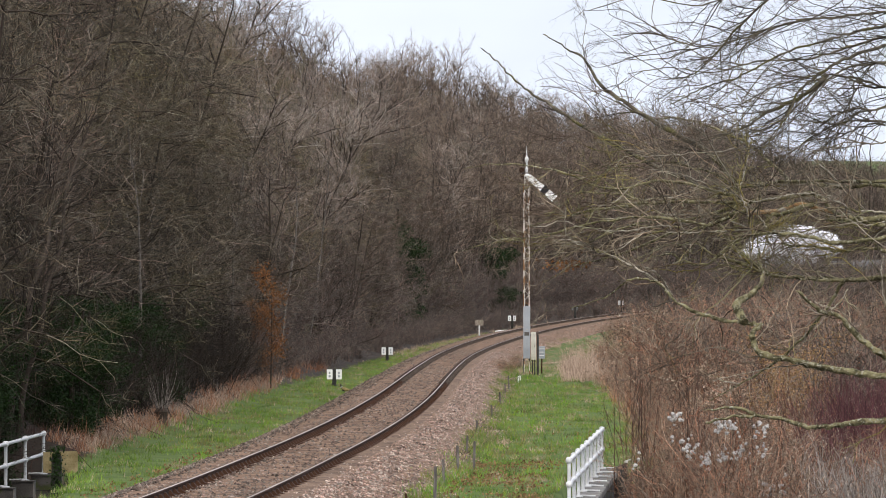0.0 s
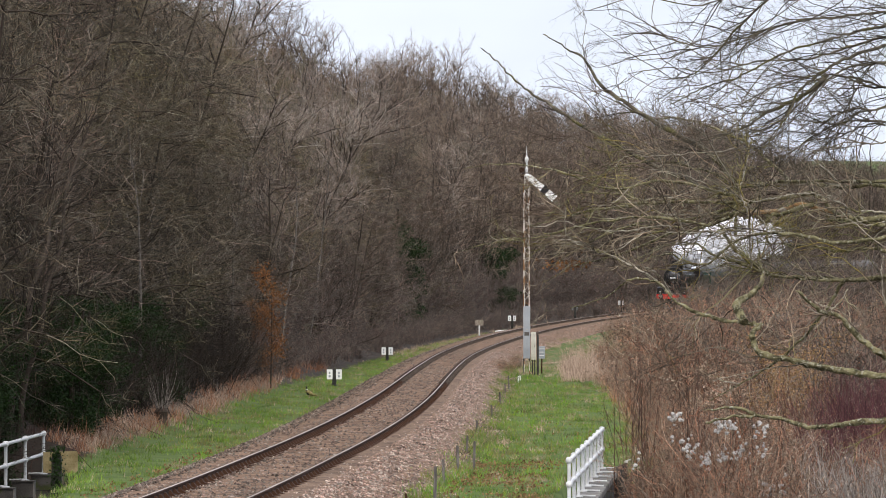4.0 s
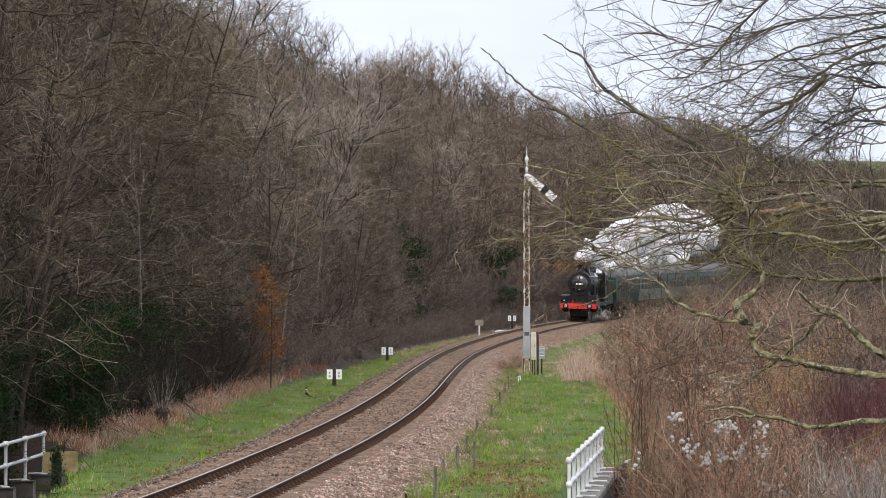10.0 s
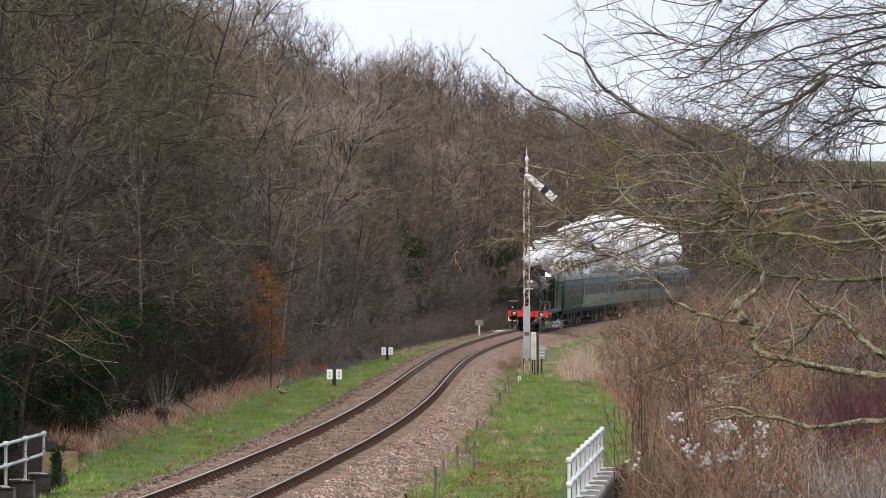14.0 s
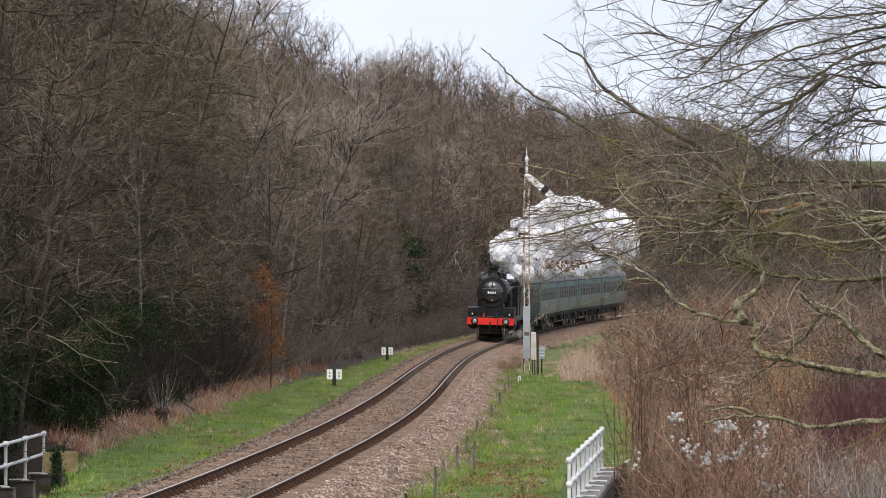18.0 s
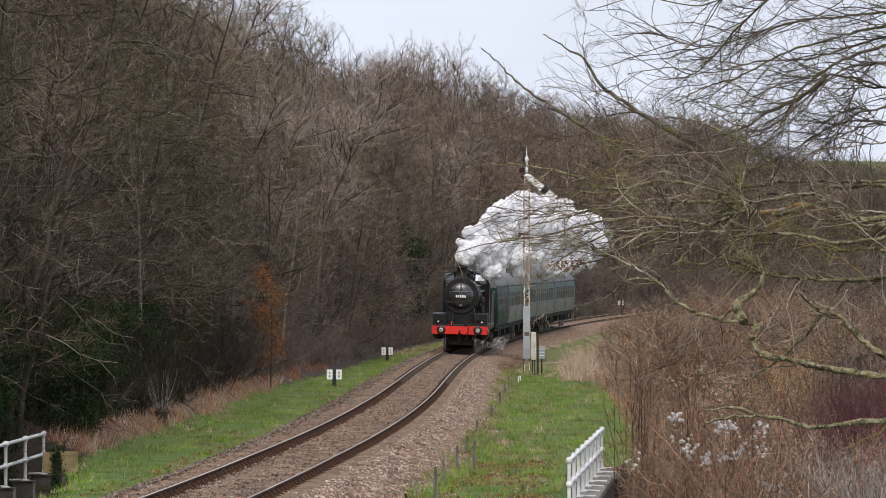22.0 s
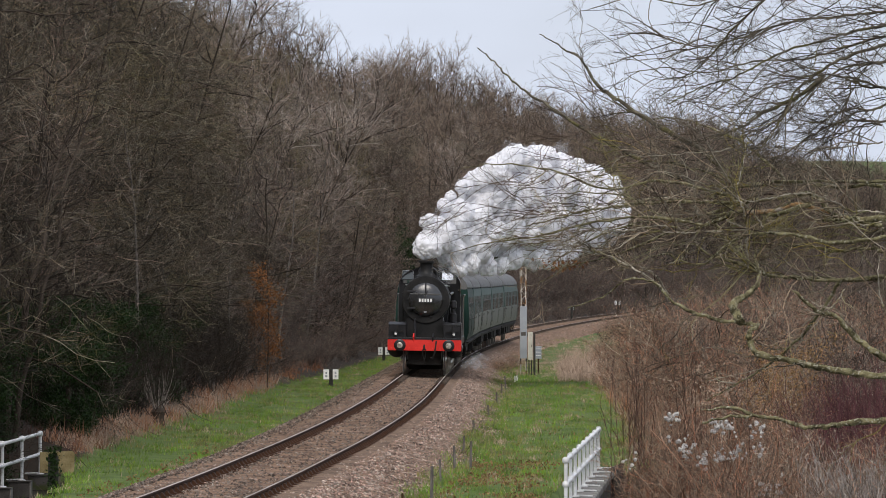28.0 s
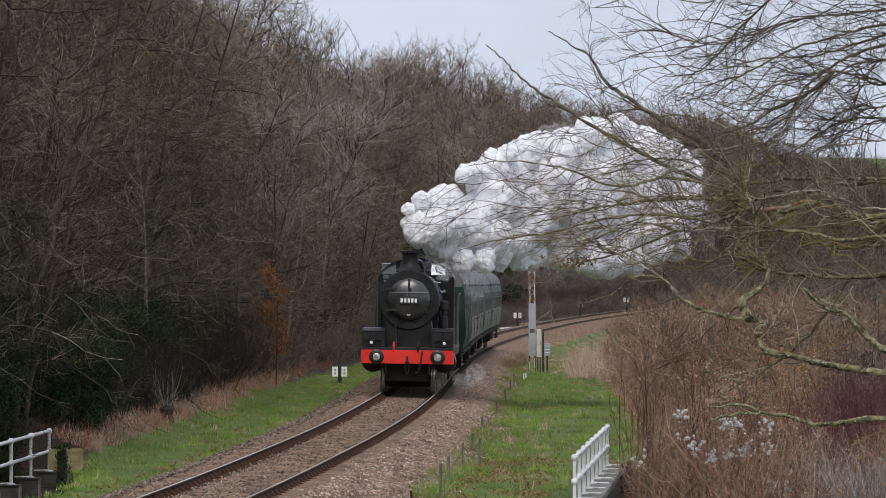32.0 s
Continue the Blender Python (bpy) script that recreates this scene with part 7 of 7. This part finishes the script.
def build_railing(x0, y0, x1, y1, n, group):
    """A two-bar white tube railing on a parapet, from its near to its far end."""
    t = thing("white_railing", "white painted tube railing on the bridge parapet", "railing", group=group)
    zb, zt = -0.78, 0.06
    a, b = Vector((x0, y0, 0)), Vector((x1, y1, 0))
    for z in (zt, zt - 0.42):
        part("rail_tube", Shape().tube([a + Vector((0, 0, z)), (a + b) / 2 + Vector((0, 0, z)), b + Vector((0, 0, z))], 0.036, 10), "white_rail", t)
    for i in range(n):
        p = a.lerp(b, (i + 0.02) / (n - 1 + 0.04))
        post = part("post", Shape().tube([p + Vector((0, 0, zb)), p + Vector((0, 0, zt))], 0.034, 10), "white_rail", t)
        for z in (zt, zt - 0.42):
            ball = Shape().lathe([(0.03, -0.06), (0.056, -0.035), (0.062, 0), (0.056, 0.035), (0.03, 0.06)], 12, Matrix.Translation(p + Vector((0, 0, z))))
            part("collar", ball, "white_rail", post)
        part("base_plate", Shape().lathe([(0.085, 0), (0.085, 0.02), (0.05, 0.03)], 12, Matrix.Translation(p + Vector((0, 0, zb)))), "white_rail", post)
        sgn = 1 if x0 > 0 else -1
        part("stay", Shape().tube([p + Vector((0.02 * sgn, 0, zb + 0.03)), p + Vector((0.32 * sgn, 0.0, zb + 0.02))], 0.016, 6), "white_rail", post)


def build_bridge():
    build_railing(2.2, 93.2, 3.38, 113.5, 9, "bridge railings")
    build_railing(-8.62, 95.6, -8.24, 110.2, 5, "bridge railings")
    t = thing("bridge_parapet", "weathered mossy concrete parapet under the railing", "parapet", kind="structure")
    d = Vector((1.38, 24, 0)).normalized()
    m = Matrix.Translation((2.0, 89.5, 0)) @ Matrix.Rotation(math.atan2(d.y, d.x) - math.pi / 2, 4, "Z")
    for k in range(8):
        y = -6 + k * 4.0
        if y > 24:
            break
        part("coping", Shape().box(-0.16, 0.36, y, min(y + 3.985, 24.4), -0.9, -0.785, m, ch=0.02), "concrete", t)
        part("wall_panel", Shape().box(-0.1, 0.3, y, min(y + 3.985, 24.3), -2.9, -0.9, m), "dark_concrete", t)
    t = thing("end_post", "dark rotten timber end post of the parapet", "post", Matrix.Translation((3.72, 112.6, 0)))
    part("post", Shape().prism([(-0.16, -2.4), (0.16, -2.4), (0.15, -0.62), (0.05, -0.66), (-0.15, -0.74)], -0.14, 0.14, "y"), "dark_concrete", t)
    t = thing("bridge_parapet", "row of dark concrete cross walls under the railing", "parapet", kind="structure")
    for k in range(5):
        y0 = 109.95 - k * 3.65
        x1 = -8.06 - 0.1 * k
        wall = part("cross_wall", Shape().box(x1 - 0.42, x1, y0, y0 + 0.4, -2.3, -0.8, ch=0.012), "dark_concrete", t, "stained dark concrete slab")
        part("wall_edge", Shape().box(x1 - 0.004, x1 + 0.022, y0 - 0.02, y0 + 0.4, -2.3, -0.8), "concrete", wall)
        part("wall_cap", Shape().box(x1 - 0.44, x1 + 0.022, y0 - 0.03, y0 + 0.42, -0.8, -0.775), "dark_concrete", wall)
        for z in (-1.12, -1.46):
            part("joint", Shape().box(x1 - 0.4, x1 - 0.01, y0 - 0.006, y0 + 0.01, z, z + 0.02), "black_wood", wall)
    t = thing("notice_board", "blank lichened olive-brown board behind an ivied post", "sign", Matrix.Translation((-7.45, 104.0, -0.53)))
    board = Shape().prism([(-0.34, 0.0), (0.26, -0.02), (0.33, 0.03), (0.335, 0.38), (0.3, 0.42), (-0.34, 0.4)], 0.0, 0.05, "y")
    part("board", board, "lichen_board", t)
    part("post", Shape().box(-0.05, 0.05, 0.05, 0.13, -0.9, 0.3), "old_wood", t)
    t = thing("ivied_post", "stout mossy timber post wrapped in ivy beside the railing", "post", Matrix.Translation((-7.49, 103.6, -1.6)))
    part("post", Shape().prism([(-0.11, -0.2), (0.1, -0.2), (0.085, 1.4), (0.02, 1.48), (-0.1, 1.44)], -0.1, 0.1, "y"), "black_wood", t)
    rng = np.random.default_rng(12)
    np.random.seed(12)
    h = rng.random(420) ** 0.6
    p = np.stack([rng.normal(0, 0.075, 420), -0.1 - np.abs(rng.normal(0, 0.03, 420)), 0.25 + 1.35 * h], 1)
    tagged(part("ivy", leaves("ivy", p, 0.035, M["ivy"]), None, t), kind="stuff")


def build_fence():
    stakes = ((25.5, 2.95, 0.62, "rust"), (31.5, 3.05, 0.85, "stake_wood"), (39, 2.85, 0.75, "stake_wood"), (46.5, 2.8, 0.8, "stake_wood"), (46.9, 3.1, 0.8, "stake_wood"), (57, 2.6, 0.75, "stake_wood"),
              (71.6, 2.5, 0.7, "stake_wood"), (88, 2.6, 0.7, "stake_wood"), (105.6, 2.7, 0.7, "stake_wood"), (120, 2.8, 0.7, "stake_wood"), (132, 2.9, 0.7, "stake_wood"), (146, 3.2, 0.32, "white"), (152, 3.25, 0.25, "white"))
    tops = []
    for k, (s, w, h, mat) in enumerate(stakes):
        h *= 0.8
        p = ground_at(s, w)
        t = thing("fence_stake", "rusty iron stake in the grass" if mat == "rust" else "thin weathered fence stake at the ballast's edge", "fence post",
                  Matrix.Translation(p) @ pose(0, 0, 0, (k * 37 % 9) - 4, (k * 53 % 11) - 5, k * 40), group="fence stakes")
        part("stake", Shape().prism([(-0.022, -0.2), (0.022, -0.2), (0.018, h * 0.97), (0.0, h), (-0.018, h * 0.95)], -0.02, 0.02, "y"), mat, t)
        if 0 < k:
            tops.append(p + Vector((0, 0, h * 0.85)))
    for a, b in zip(tops, tops[1:]):
        mid = (a + b) / 2 - Vector((0, 0, 0.12))
        t = thing("fence_wire", "sagging thin fence wire between stakes", "wire", group="fence wires")
        part("wire", Shape().tube([a, (a + mid) / 2 - Vector((0, 0, 0.04)), mid, (b + mid) / 2 - Vector((0, 0, 0.04)), b], 0.005, 4), "rust", t)


def build_odds():
    t = thing("small_sign", "small brown timber sign on a pale post", "sign", Matrix.Translation((2.35, 345, -0.15)))
    part("board", Shape().box(-0.26, 0.26, -0.03, 0.0, 0.72, 1.08, ch=0.01), "old_wood", t)
    part("post", Shape().box(-0.05, 0.05, 0.0, 0.08, -0.3, 1.05), "white_rail", t)
    t = thing("white_plank", "white painted plank lying beside the rail", "plank", Matrix.Translation(beside(287, -1.75, -0.2)) @ pose(0, 0, 0, 0, 0, -6))
    part("plank", Shape().box(-0.35, 0.35, -4.5, 4.5, 0.0, 0.12, ch=0.02), "white", t)
    t = thing("lineside_hut", "low distant lineside hut with a pale roof", "hut", Matrix.Translation((21.5, 452, 0.6)))
    part("wall", Shape().box(-2.0, 2.0, -1.2, 1.2, -1.5, 1.15), "dark_concrete", t)
    part("roof", Shape().prism([(-2.2, 1.15), (2.2, 1.15), (2.2, 1.45), (-2.2, 1.55)], -1.4, 1.4, "y"), "concrete", t)
    # fallen leaves
    rng = np.random.default_rng(4)
    np.random.seed(4)
    hub, _, _ = scatter(rng, 40, 29, 50, 2.5, 4.7, 1.0)
    p1 = hub[rng.integers(0, 40, 1500)] + rng.normal(0, 1, (1500, 3)) * np.array([0.2, 0.7, 0])
    p1[:, 2] = ground_z(p1[:, 0], p1[:, 1])[0]
    p3, _, _ = scatter(rng, 220, 42, 90, 2.4, 6.0, 1.5)
    p2, _, _ = scatter(rng, 500, 24, 60, -3.2, -2.4, 1.2)
    p = np.concatenate([p1, p2, p3]) + np.stack([0 * rng.random(2220), 0 * rng.random(2220), rng.uniform(0.05, 0.13, 2220)], 1)
    tagged(new("fallen_leaves", leaves("fallen_leaves", p, 0.034, M["litter_leaf"])), "scattered brown fallen leaves in the grass", "leaves", kind="stuff")


def build_bird():
    t = thing("pheasant", "copper-bodied pheasant with a white collar on the grass", "bird")
    body = Shape().lathe([(0.01, -0.2), (0.05, -0.15), (0.085, -0.05), (0.095, 0.03), (0.08, 0.11), (0.045, 0.17), (0.015, 0.19)], 16, Matrix.Translation((0, 0, 0.27)) @ Matrix.Rotation(radians(68), 4, "Y"))
    part("body", body, "feather_buff", t)
    part("breast", Shape().lathe([(0.02, -0.1), (0.075, -0.04), (0.08, 0.03), (0.03, 0.1)], 14, Matrix.Translation((0.07, 0, 0.26)) @ Matrix.Rotation(radians(40), 4, "Y")), "feather_dark", t)
    part("neck", Shape().tube([(0.12, 0, 0.32), (0.17, 0, 0.4), (0.18, 0, 0.48)], 0.04, 10, 0.03), "feather_dark", t)
    part("collar", Shape().tube([(0.158, 0, 0.385), (0.168, 0, 0.405)], 0.044, 12), "white", t)
    head = part("head", Shape().lathe([(0.01, -0.045), (0.035, -0.02), (0.038, 0.01), (0.02, 0.04)], 12, Matrix.Translation((0.19, 0, 0.5)) @ Matrix.Rotation(radians(80), 4, "Y")), "feather_dark", t)
    part("beak", Shape().tube([(0.225, 0, 0.5), (0.26, 0, 0.49)], 0.012, 6, 0.002), "straw", head)
    part("tail", Shape().tube([(-0.16, 0, 0.22), (-0.35, 0, 0.2), (-0.58, 0, 0.22)], 0.035, 8, 0.004), "feather_buff", t)
    for y in (-0.035, 0.035):
        part("leg", Shape().tube([(0.0, y, 0.2), (-0.01, y, 0.1), (0.01, y, 0.0), (0.05, y, 0.0)], 0.009, 6), "straw", t)
    return t


build_signal()
for s_m, w_m, up_m, paint_m in ((135, -3.5, 0, "white"), (199, -3.7, 0, "white"), (312, -3.4, 0.45, "white"), (362, -4.0, 0.5, "dark_concrete"), (394, -4.4, 0.6, "white_rail")):
    build_marker(s_m, w_m, up_m, paint_m)
build_bridge()
build_fence()
build_odds()
bird = build_bird()


# ---- steam ----
def puff_mesh(seed, level, rough):
    bm = bmesh.new()
    bmesh.ops.create_icosphere(bm, subdivisions=level, radius=1.0)
    shift = Vector((seed * 7.3, seed * 3.1, seed * 5.7))
    for v in bm.verts:
        d = v.co.normalized()
        h = noise.fractal(d * 1.6 + shift, 0.9, 2.1, 3) * 0.2
        cell = noise.voronoi(d * 2.6 + shift)[0][0]
        fine = noise.voronoi(d * 6.5 + shift * 1.7)[0][0]
        v.co = d * (0.9 + h + rough * (0.45 - cell) + rough * 0.3 * (0.4 - fine))
    for f in bm.faces:
        f.smooth = True
    me = bpy.data.meshes.new("puff")
    bm.to_mesh(me)
    bm.free()
    return me


# the plume's form in time: seconds, its reach to the right, its height, the rise of its underside, and where along it the top is reached
PLUME = ((0, 9, 3.6, 0.5, 0.6), (2, 10, 4.0, 0.5, 0.6), (6, 9.5, 4.2, 1.0, 0.6), (7, 6.6, 3.4, 0.3, 0.6), (8, 8.4, 4.4, 0.4, 0.55), (9, 9.6, 5.0, 0.9, 0.6), (10, 10.0, 4.9, 1.2, 0.7),
         (11, 7.0, 5.0, 1.4, 0.95), (12, 8.0, 3.4, 0.3, 0.4), (13, 9.0, 3.5, 0.2, 0.5), (14, 9.4, 3.7, 0.4, 0.5), (17, 8.0, 4.1, 0.3, 0.35), (18, 8.0, 4.3, 0.4, 0.45), (19, 8.6, 5.2, 1.0, 0.6),
         (20, 8.2, 5.1, 1.6, 0.75), (21, 7.2, 5.0, 1.9, 0.9), (22, 6.6, 3.9, 0.3, 0.45), (23, 7.4, 3.9, 0.5, 0.5), (24, 7.6, 3.9, 0.5, 0.4), (25, 6.8, 3.7, 0.4, 0.35), (28, 7.0, 4.6, 0.9, 0.5),
         (29, 7.4, 4.4, 0.9, 0.55), (30, 7.2, 3.7, 1.5, 0.6), (31, 8.1, 4.4, 0.8, 0.7), (32, 8.4, 4.5, 0.0, 0.75))


def plume_form(t):
    """Reach, height, rise and peak of the plume at t seconds."""
    cols = list(zip(*PLUME))
    return [float(np.interp(t, cols[0], c)) for c in cols[1:]]


def in_plume(t, u, v, deep, r):
    """Where a puff of radius r lies: u along the plume, v from its underside to its top, deep behind the chimney."""
    reach, height, rise, peak = plume_form(t)
    u = max(0.0, u)
    low = -0.35 + rise * u * u ** 0.5
    top = 1.45 + (height - 1.8) * min(1.0, u / peak) ** 0.7 - 0.2 * height * max(0.0, (u - peak) / 1.0)
    tail = max(0.0, u - 0.78) * 0.9 * (top - low)
    low, top = low + tail * 0.7, top - tail
    r = min(r, (top - low) * 0.5)
    return Vector((r * 0.3 - 0.15 + (reach + 0.3 - 0.8 * r) * u, deep, low + r * 0.8 + (top - low - 1.6 * r) * v))


def build_steam():
    """A plume in the world's directions about the chimney's mouth, drifting right and back; returns the thing and its puffs."""
    rng = random.Random(12)
    dense = [puff_mesh(i, 5, 0.11) for i in range(5)]
    thin = [puff_mesh(i + 9, 4, 0.55) for i in range(3)]
    for me in dense:
        me.materials.append(M["steam"])
    for me in thin:
        me.materials.append(M["wisp"])
    t = thing("steam_plume", "billowing white steam trailing from the chimney", "steam")
    puffs = []
    # large puffs along the middle, smaller ones over its skin, thin wisps at the edges and the tail
    for k in range(64):
        u = ((k + rng.random()) / 64) ** 0.9
        r = min(1.25, 0.52 + 1.6 * u) * rng.uniform(0.8, 1.1)
        ob = part("puff", dense[k % 5], None, t)
        puffs.append((ob, u, rng.random() if u > 0.12 else 0.5, 11.5 * u + rng.gauss(0, 0.5) * u, r, rng.uniform(0, 6.28), rng.uniform(0.4, 0.9), 0.04 + 0.1 * u, 0))
    for k in range(90):
        u = ((k + rng.random()) / 90) ** 0.9
        r = min(0.62, 0.26 + 0.7 * u) * rng.uniform(0.6, 1.15)
        v = rng.choice((-0.06, 1.05, 1.02, rng.random())) if u > 0.15 else rng.uniform(0.3, 1.0)
        ob = part("puff", dense[(k * 2) % 5], None, t)
        puffs.append((ob, u, v, 11.5 * u - rng.uniform(0.0, 1.1) * min(1, 3 * u), r, rng.uniform(0, 6.28), rng.uniform(0.5, 1.2), 0.05 + 0.1 * u, 0))
    for k in range(22):
        u = 0.1 + 1.02 * rng.random() ** 0.8
        ob = part("wisp", thin[k % 3], None, t)
        puffs.append((ob, u, rng.choice((-0.1, 1.08, rng.random())), 11.5 * u + rng.gauss(0, 0.6), rng.uniform(0.35, 0.95), rng.uniform(0, 6.28), rng.uniform(0.4, 1.0), 0.25, 0))
    # wisps that sink beside the cab and tender as the train comes near
    for k in range(3):
        ob = part("wisp", thin[k % 3], None, t)
        puffs.append((ob, 0.1 + 0.05 * k, 0.1, 4.5 + 1.4 * k, 0.34 + 0.08 * k, rng.uniform(0, 6.28), rng.uniform(0.4, 1.0), 0.12, 0.4 + 0.12 * k * (k % 3)))
    for ob, _, _, _, r, *_ in puffs:
        ob.scale = (r, r, r * 0.85)
    leak = thing("cylinder_steam", "small jet of steam escaping by the cylinder", "steam")
    jets = []
    for k in range(4):
        ob = part("wisp", thin[k % 3], None, leak)
        r = 0.14 + 0.06 * k
        ob.scale = (r * 1.2, r, r * 0.8)
        jets.append((ob, Vector((-0.1 - 0.16 * k, 0.1 + 0.2 * k, 0.1 + 0.05 * k)), k * 1.3))
    return t, leak, puffs, jets


plume, leak, puffs, jet_puffs = build_steam()


# ---- movement ----
FRONT = ((0, 436.0), (11, 315.5), (14.5, 275.2), (17.5, 239.6), (19, 223.4), (21.5, 197.1), (23, 181.4), (28, 130.6), (32, 89.6))


def front_at(t):
    """How far along the line the leading buffers are at t seconds."""
    ts, ss = zip(*FRONT)
    c = np.polyfit(ts, ss, 3)
    return float(np.polyval(c, t))


def stand(a, b):
    """The pose of a vehicle whose front stands at a and whose tail at b, metres along the line."""
    p, q = beside(a, 0), beside(b, 0)
    d = (p - q).normalized()
    c = line((a + b) / 2)[4]
    m = d.to_track_quat("X", "Z").to_matrix().to_4x4()
    return Matrix.Translation(p) @ m @ pose(0, 0, 0, -math.degrees(c / 1.5) * 0.35)


def motions():
    times = [i * 0.5 for i in range(65)]
    offset = 0.0
    for ob, length in [(loco, 10.7), (tender, 4.6)] + [(c, 18.2 if c is coaches[0] else 20.26) for c in coaches]:
        ahead, behind = (1.5, 9.5) if ob is loco else (0.95, length - 0.95) if ob is tender else (3.3, length - 3.3)
        rows = []
        for t in times:
            f = front_at(t) + offset
            m = stand(f + ahead, f + behind)
            m.translation = m @ Vector((ahead, 0, 0))
            rows.append((t, m))
        walk(ob, rows)
        offset += length
    ticks = [i * 4 / 30 for i in range(241)]
    for axle, x, r in WHEELS:
        walk(axle, [(t, Matrix.Translation((x, 0, r)) @ Matrix.Rotation((front_at(0) - front_at(t)) / r, 4, "Y")) for t in ticks])
    for rod, x, side in RODS:
        rows = []
        for t in ticks:
            a = (front_at(0) - front_at(t)) / 0.705 + (math.pi / 2 if side > 0 else 0)
            rows.append((t, pose(x + 0.3 * math.sin(a), side * 0.9, 0.705 + 0.3 * math.cos(a))))
        walk(rod, rows)
    # steam: the plume keeps by the chimney while its puffs roll and stir
    rows, jets = [], []
    for t in times:
        f = front_at(t)
        m = stand(f + 1.5, f + 9.5)
        m.translation = m @ Vector((1.5, 0, 0))
        p = m @ Vector((-2.05, 0, 3.98))
        rows.append((t, Matrix.Translation(p)))
        jets.append((t, m @ Matrix.Translation((-1.4, 1.25, 0.25))))
    walk(plume, rows)
    walk(leak, jets)
    for ob, u, v, deep, r, phase, rate, reach, sink in puffs:
        rows = []
        for t in times:
            q = in_plume(t, u + 0.03 * math.sin(rate * 0.7 * t + phase), v, deep, r)
            q += Vector((0.5 * math.sin(rate * t + phase), math.cos(rate * 0.8 * t + phase * 2), math.sin(rate * 1.3 * t + phase * 3))) * reach
            q.z -= sink * float(np.interp(t, (26, 30, 32), (0, 0.8, 1.3)))
            rows.append((t, Matrix.Translation(q) @ pose(0, 0, 0, 22 * t * rate, 14 * t, 9 * t + 57 * phase)))
        walk(ob, rows)
    for ob, p, phase in jet_puffs:
        walk(ob, [(t, Matrix.Translation(p + Vector((0.5 * math.sin(2 * t + phase), math.cos(1.6 * t + phase * 2), math.sin(2.6 * t + phase * 3))) * 0.05) @ pose(0, 0, 0, 44 * t, 14 * t, 9 * t + 57 * phase)) for t in times])
    # the bird crosses the verge, looks up, and later slips off into the dead grass
    rows = []
    for t, s, w, turn, rear in ((0, 122.5, -2.65, 175, 12), (1, 115.5, -2.75, 175, 12), (2, 113.7, -3.2, 178, 14), (3, 113.4, -3.5, 185, 8), (4.5, 112.8, -3.55, 205, -25), (6, 112.5, -3.6, 215, -32),
                                (10, 112.5, -3.6, 215, -34), (11.5, 112.8, -3.6, 200, -15), (12, 113, -3.55, 190, -8), (14, 114, -4.4, 170, 15), (17, 116.5, -6.2, 150, 10), (20, 116, -8.0, 120, 5), (32, 116, -8.4, 120, 5)):
        rows.append((t, Matrix.Translation(ground_at(s, w)) @ pose(0, 0, 0, 0, 0, turn) @ pose(0, 0, 0, 0, rear * 0.6, 0)))
    bird.scale = (0.75, 0.75, 0.75)
    walk(bird, rows)


motions()
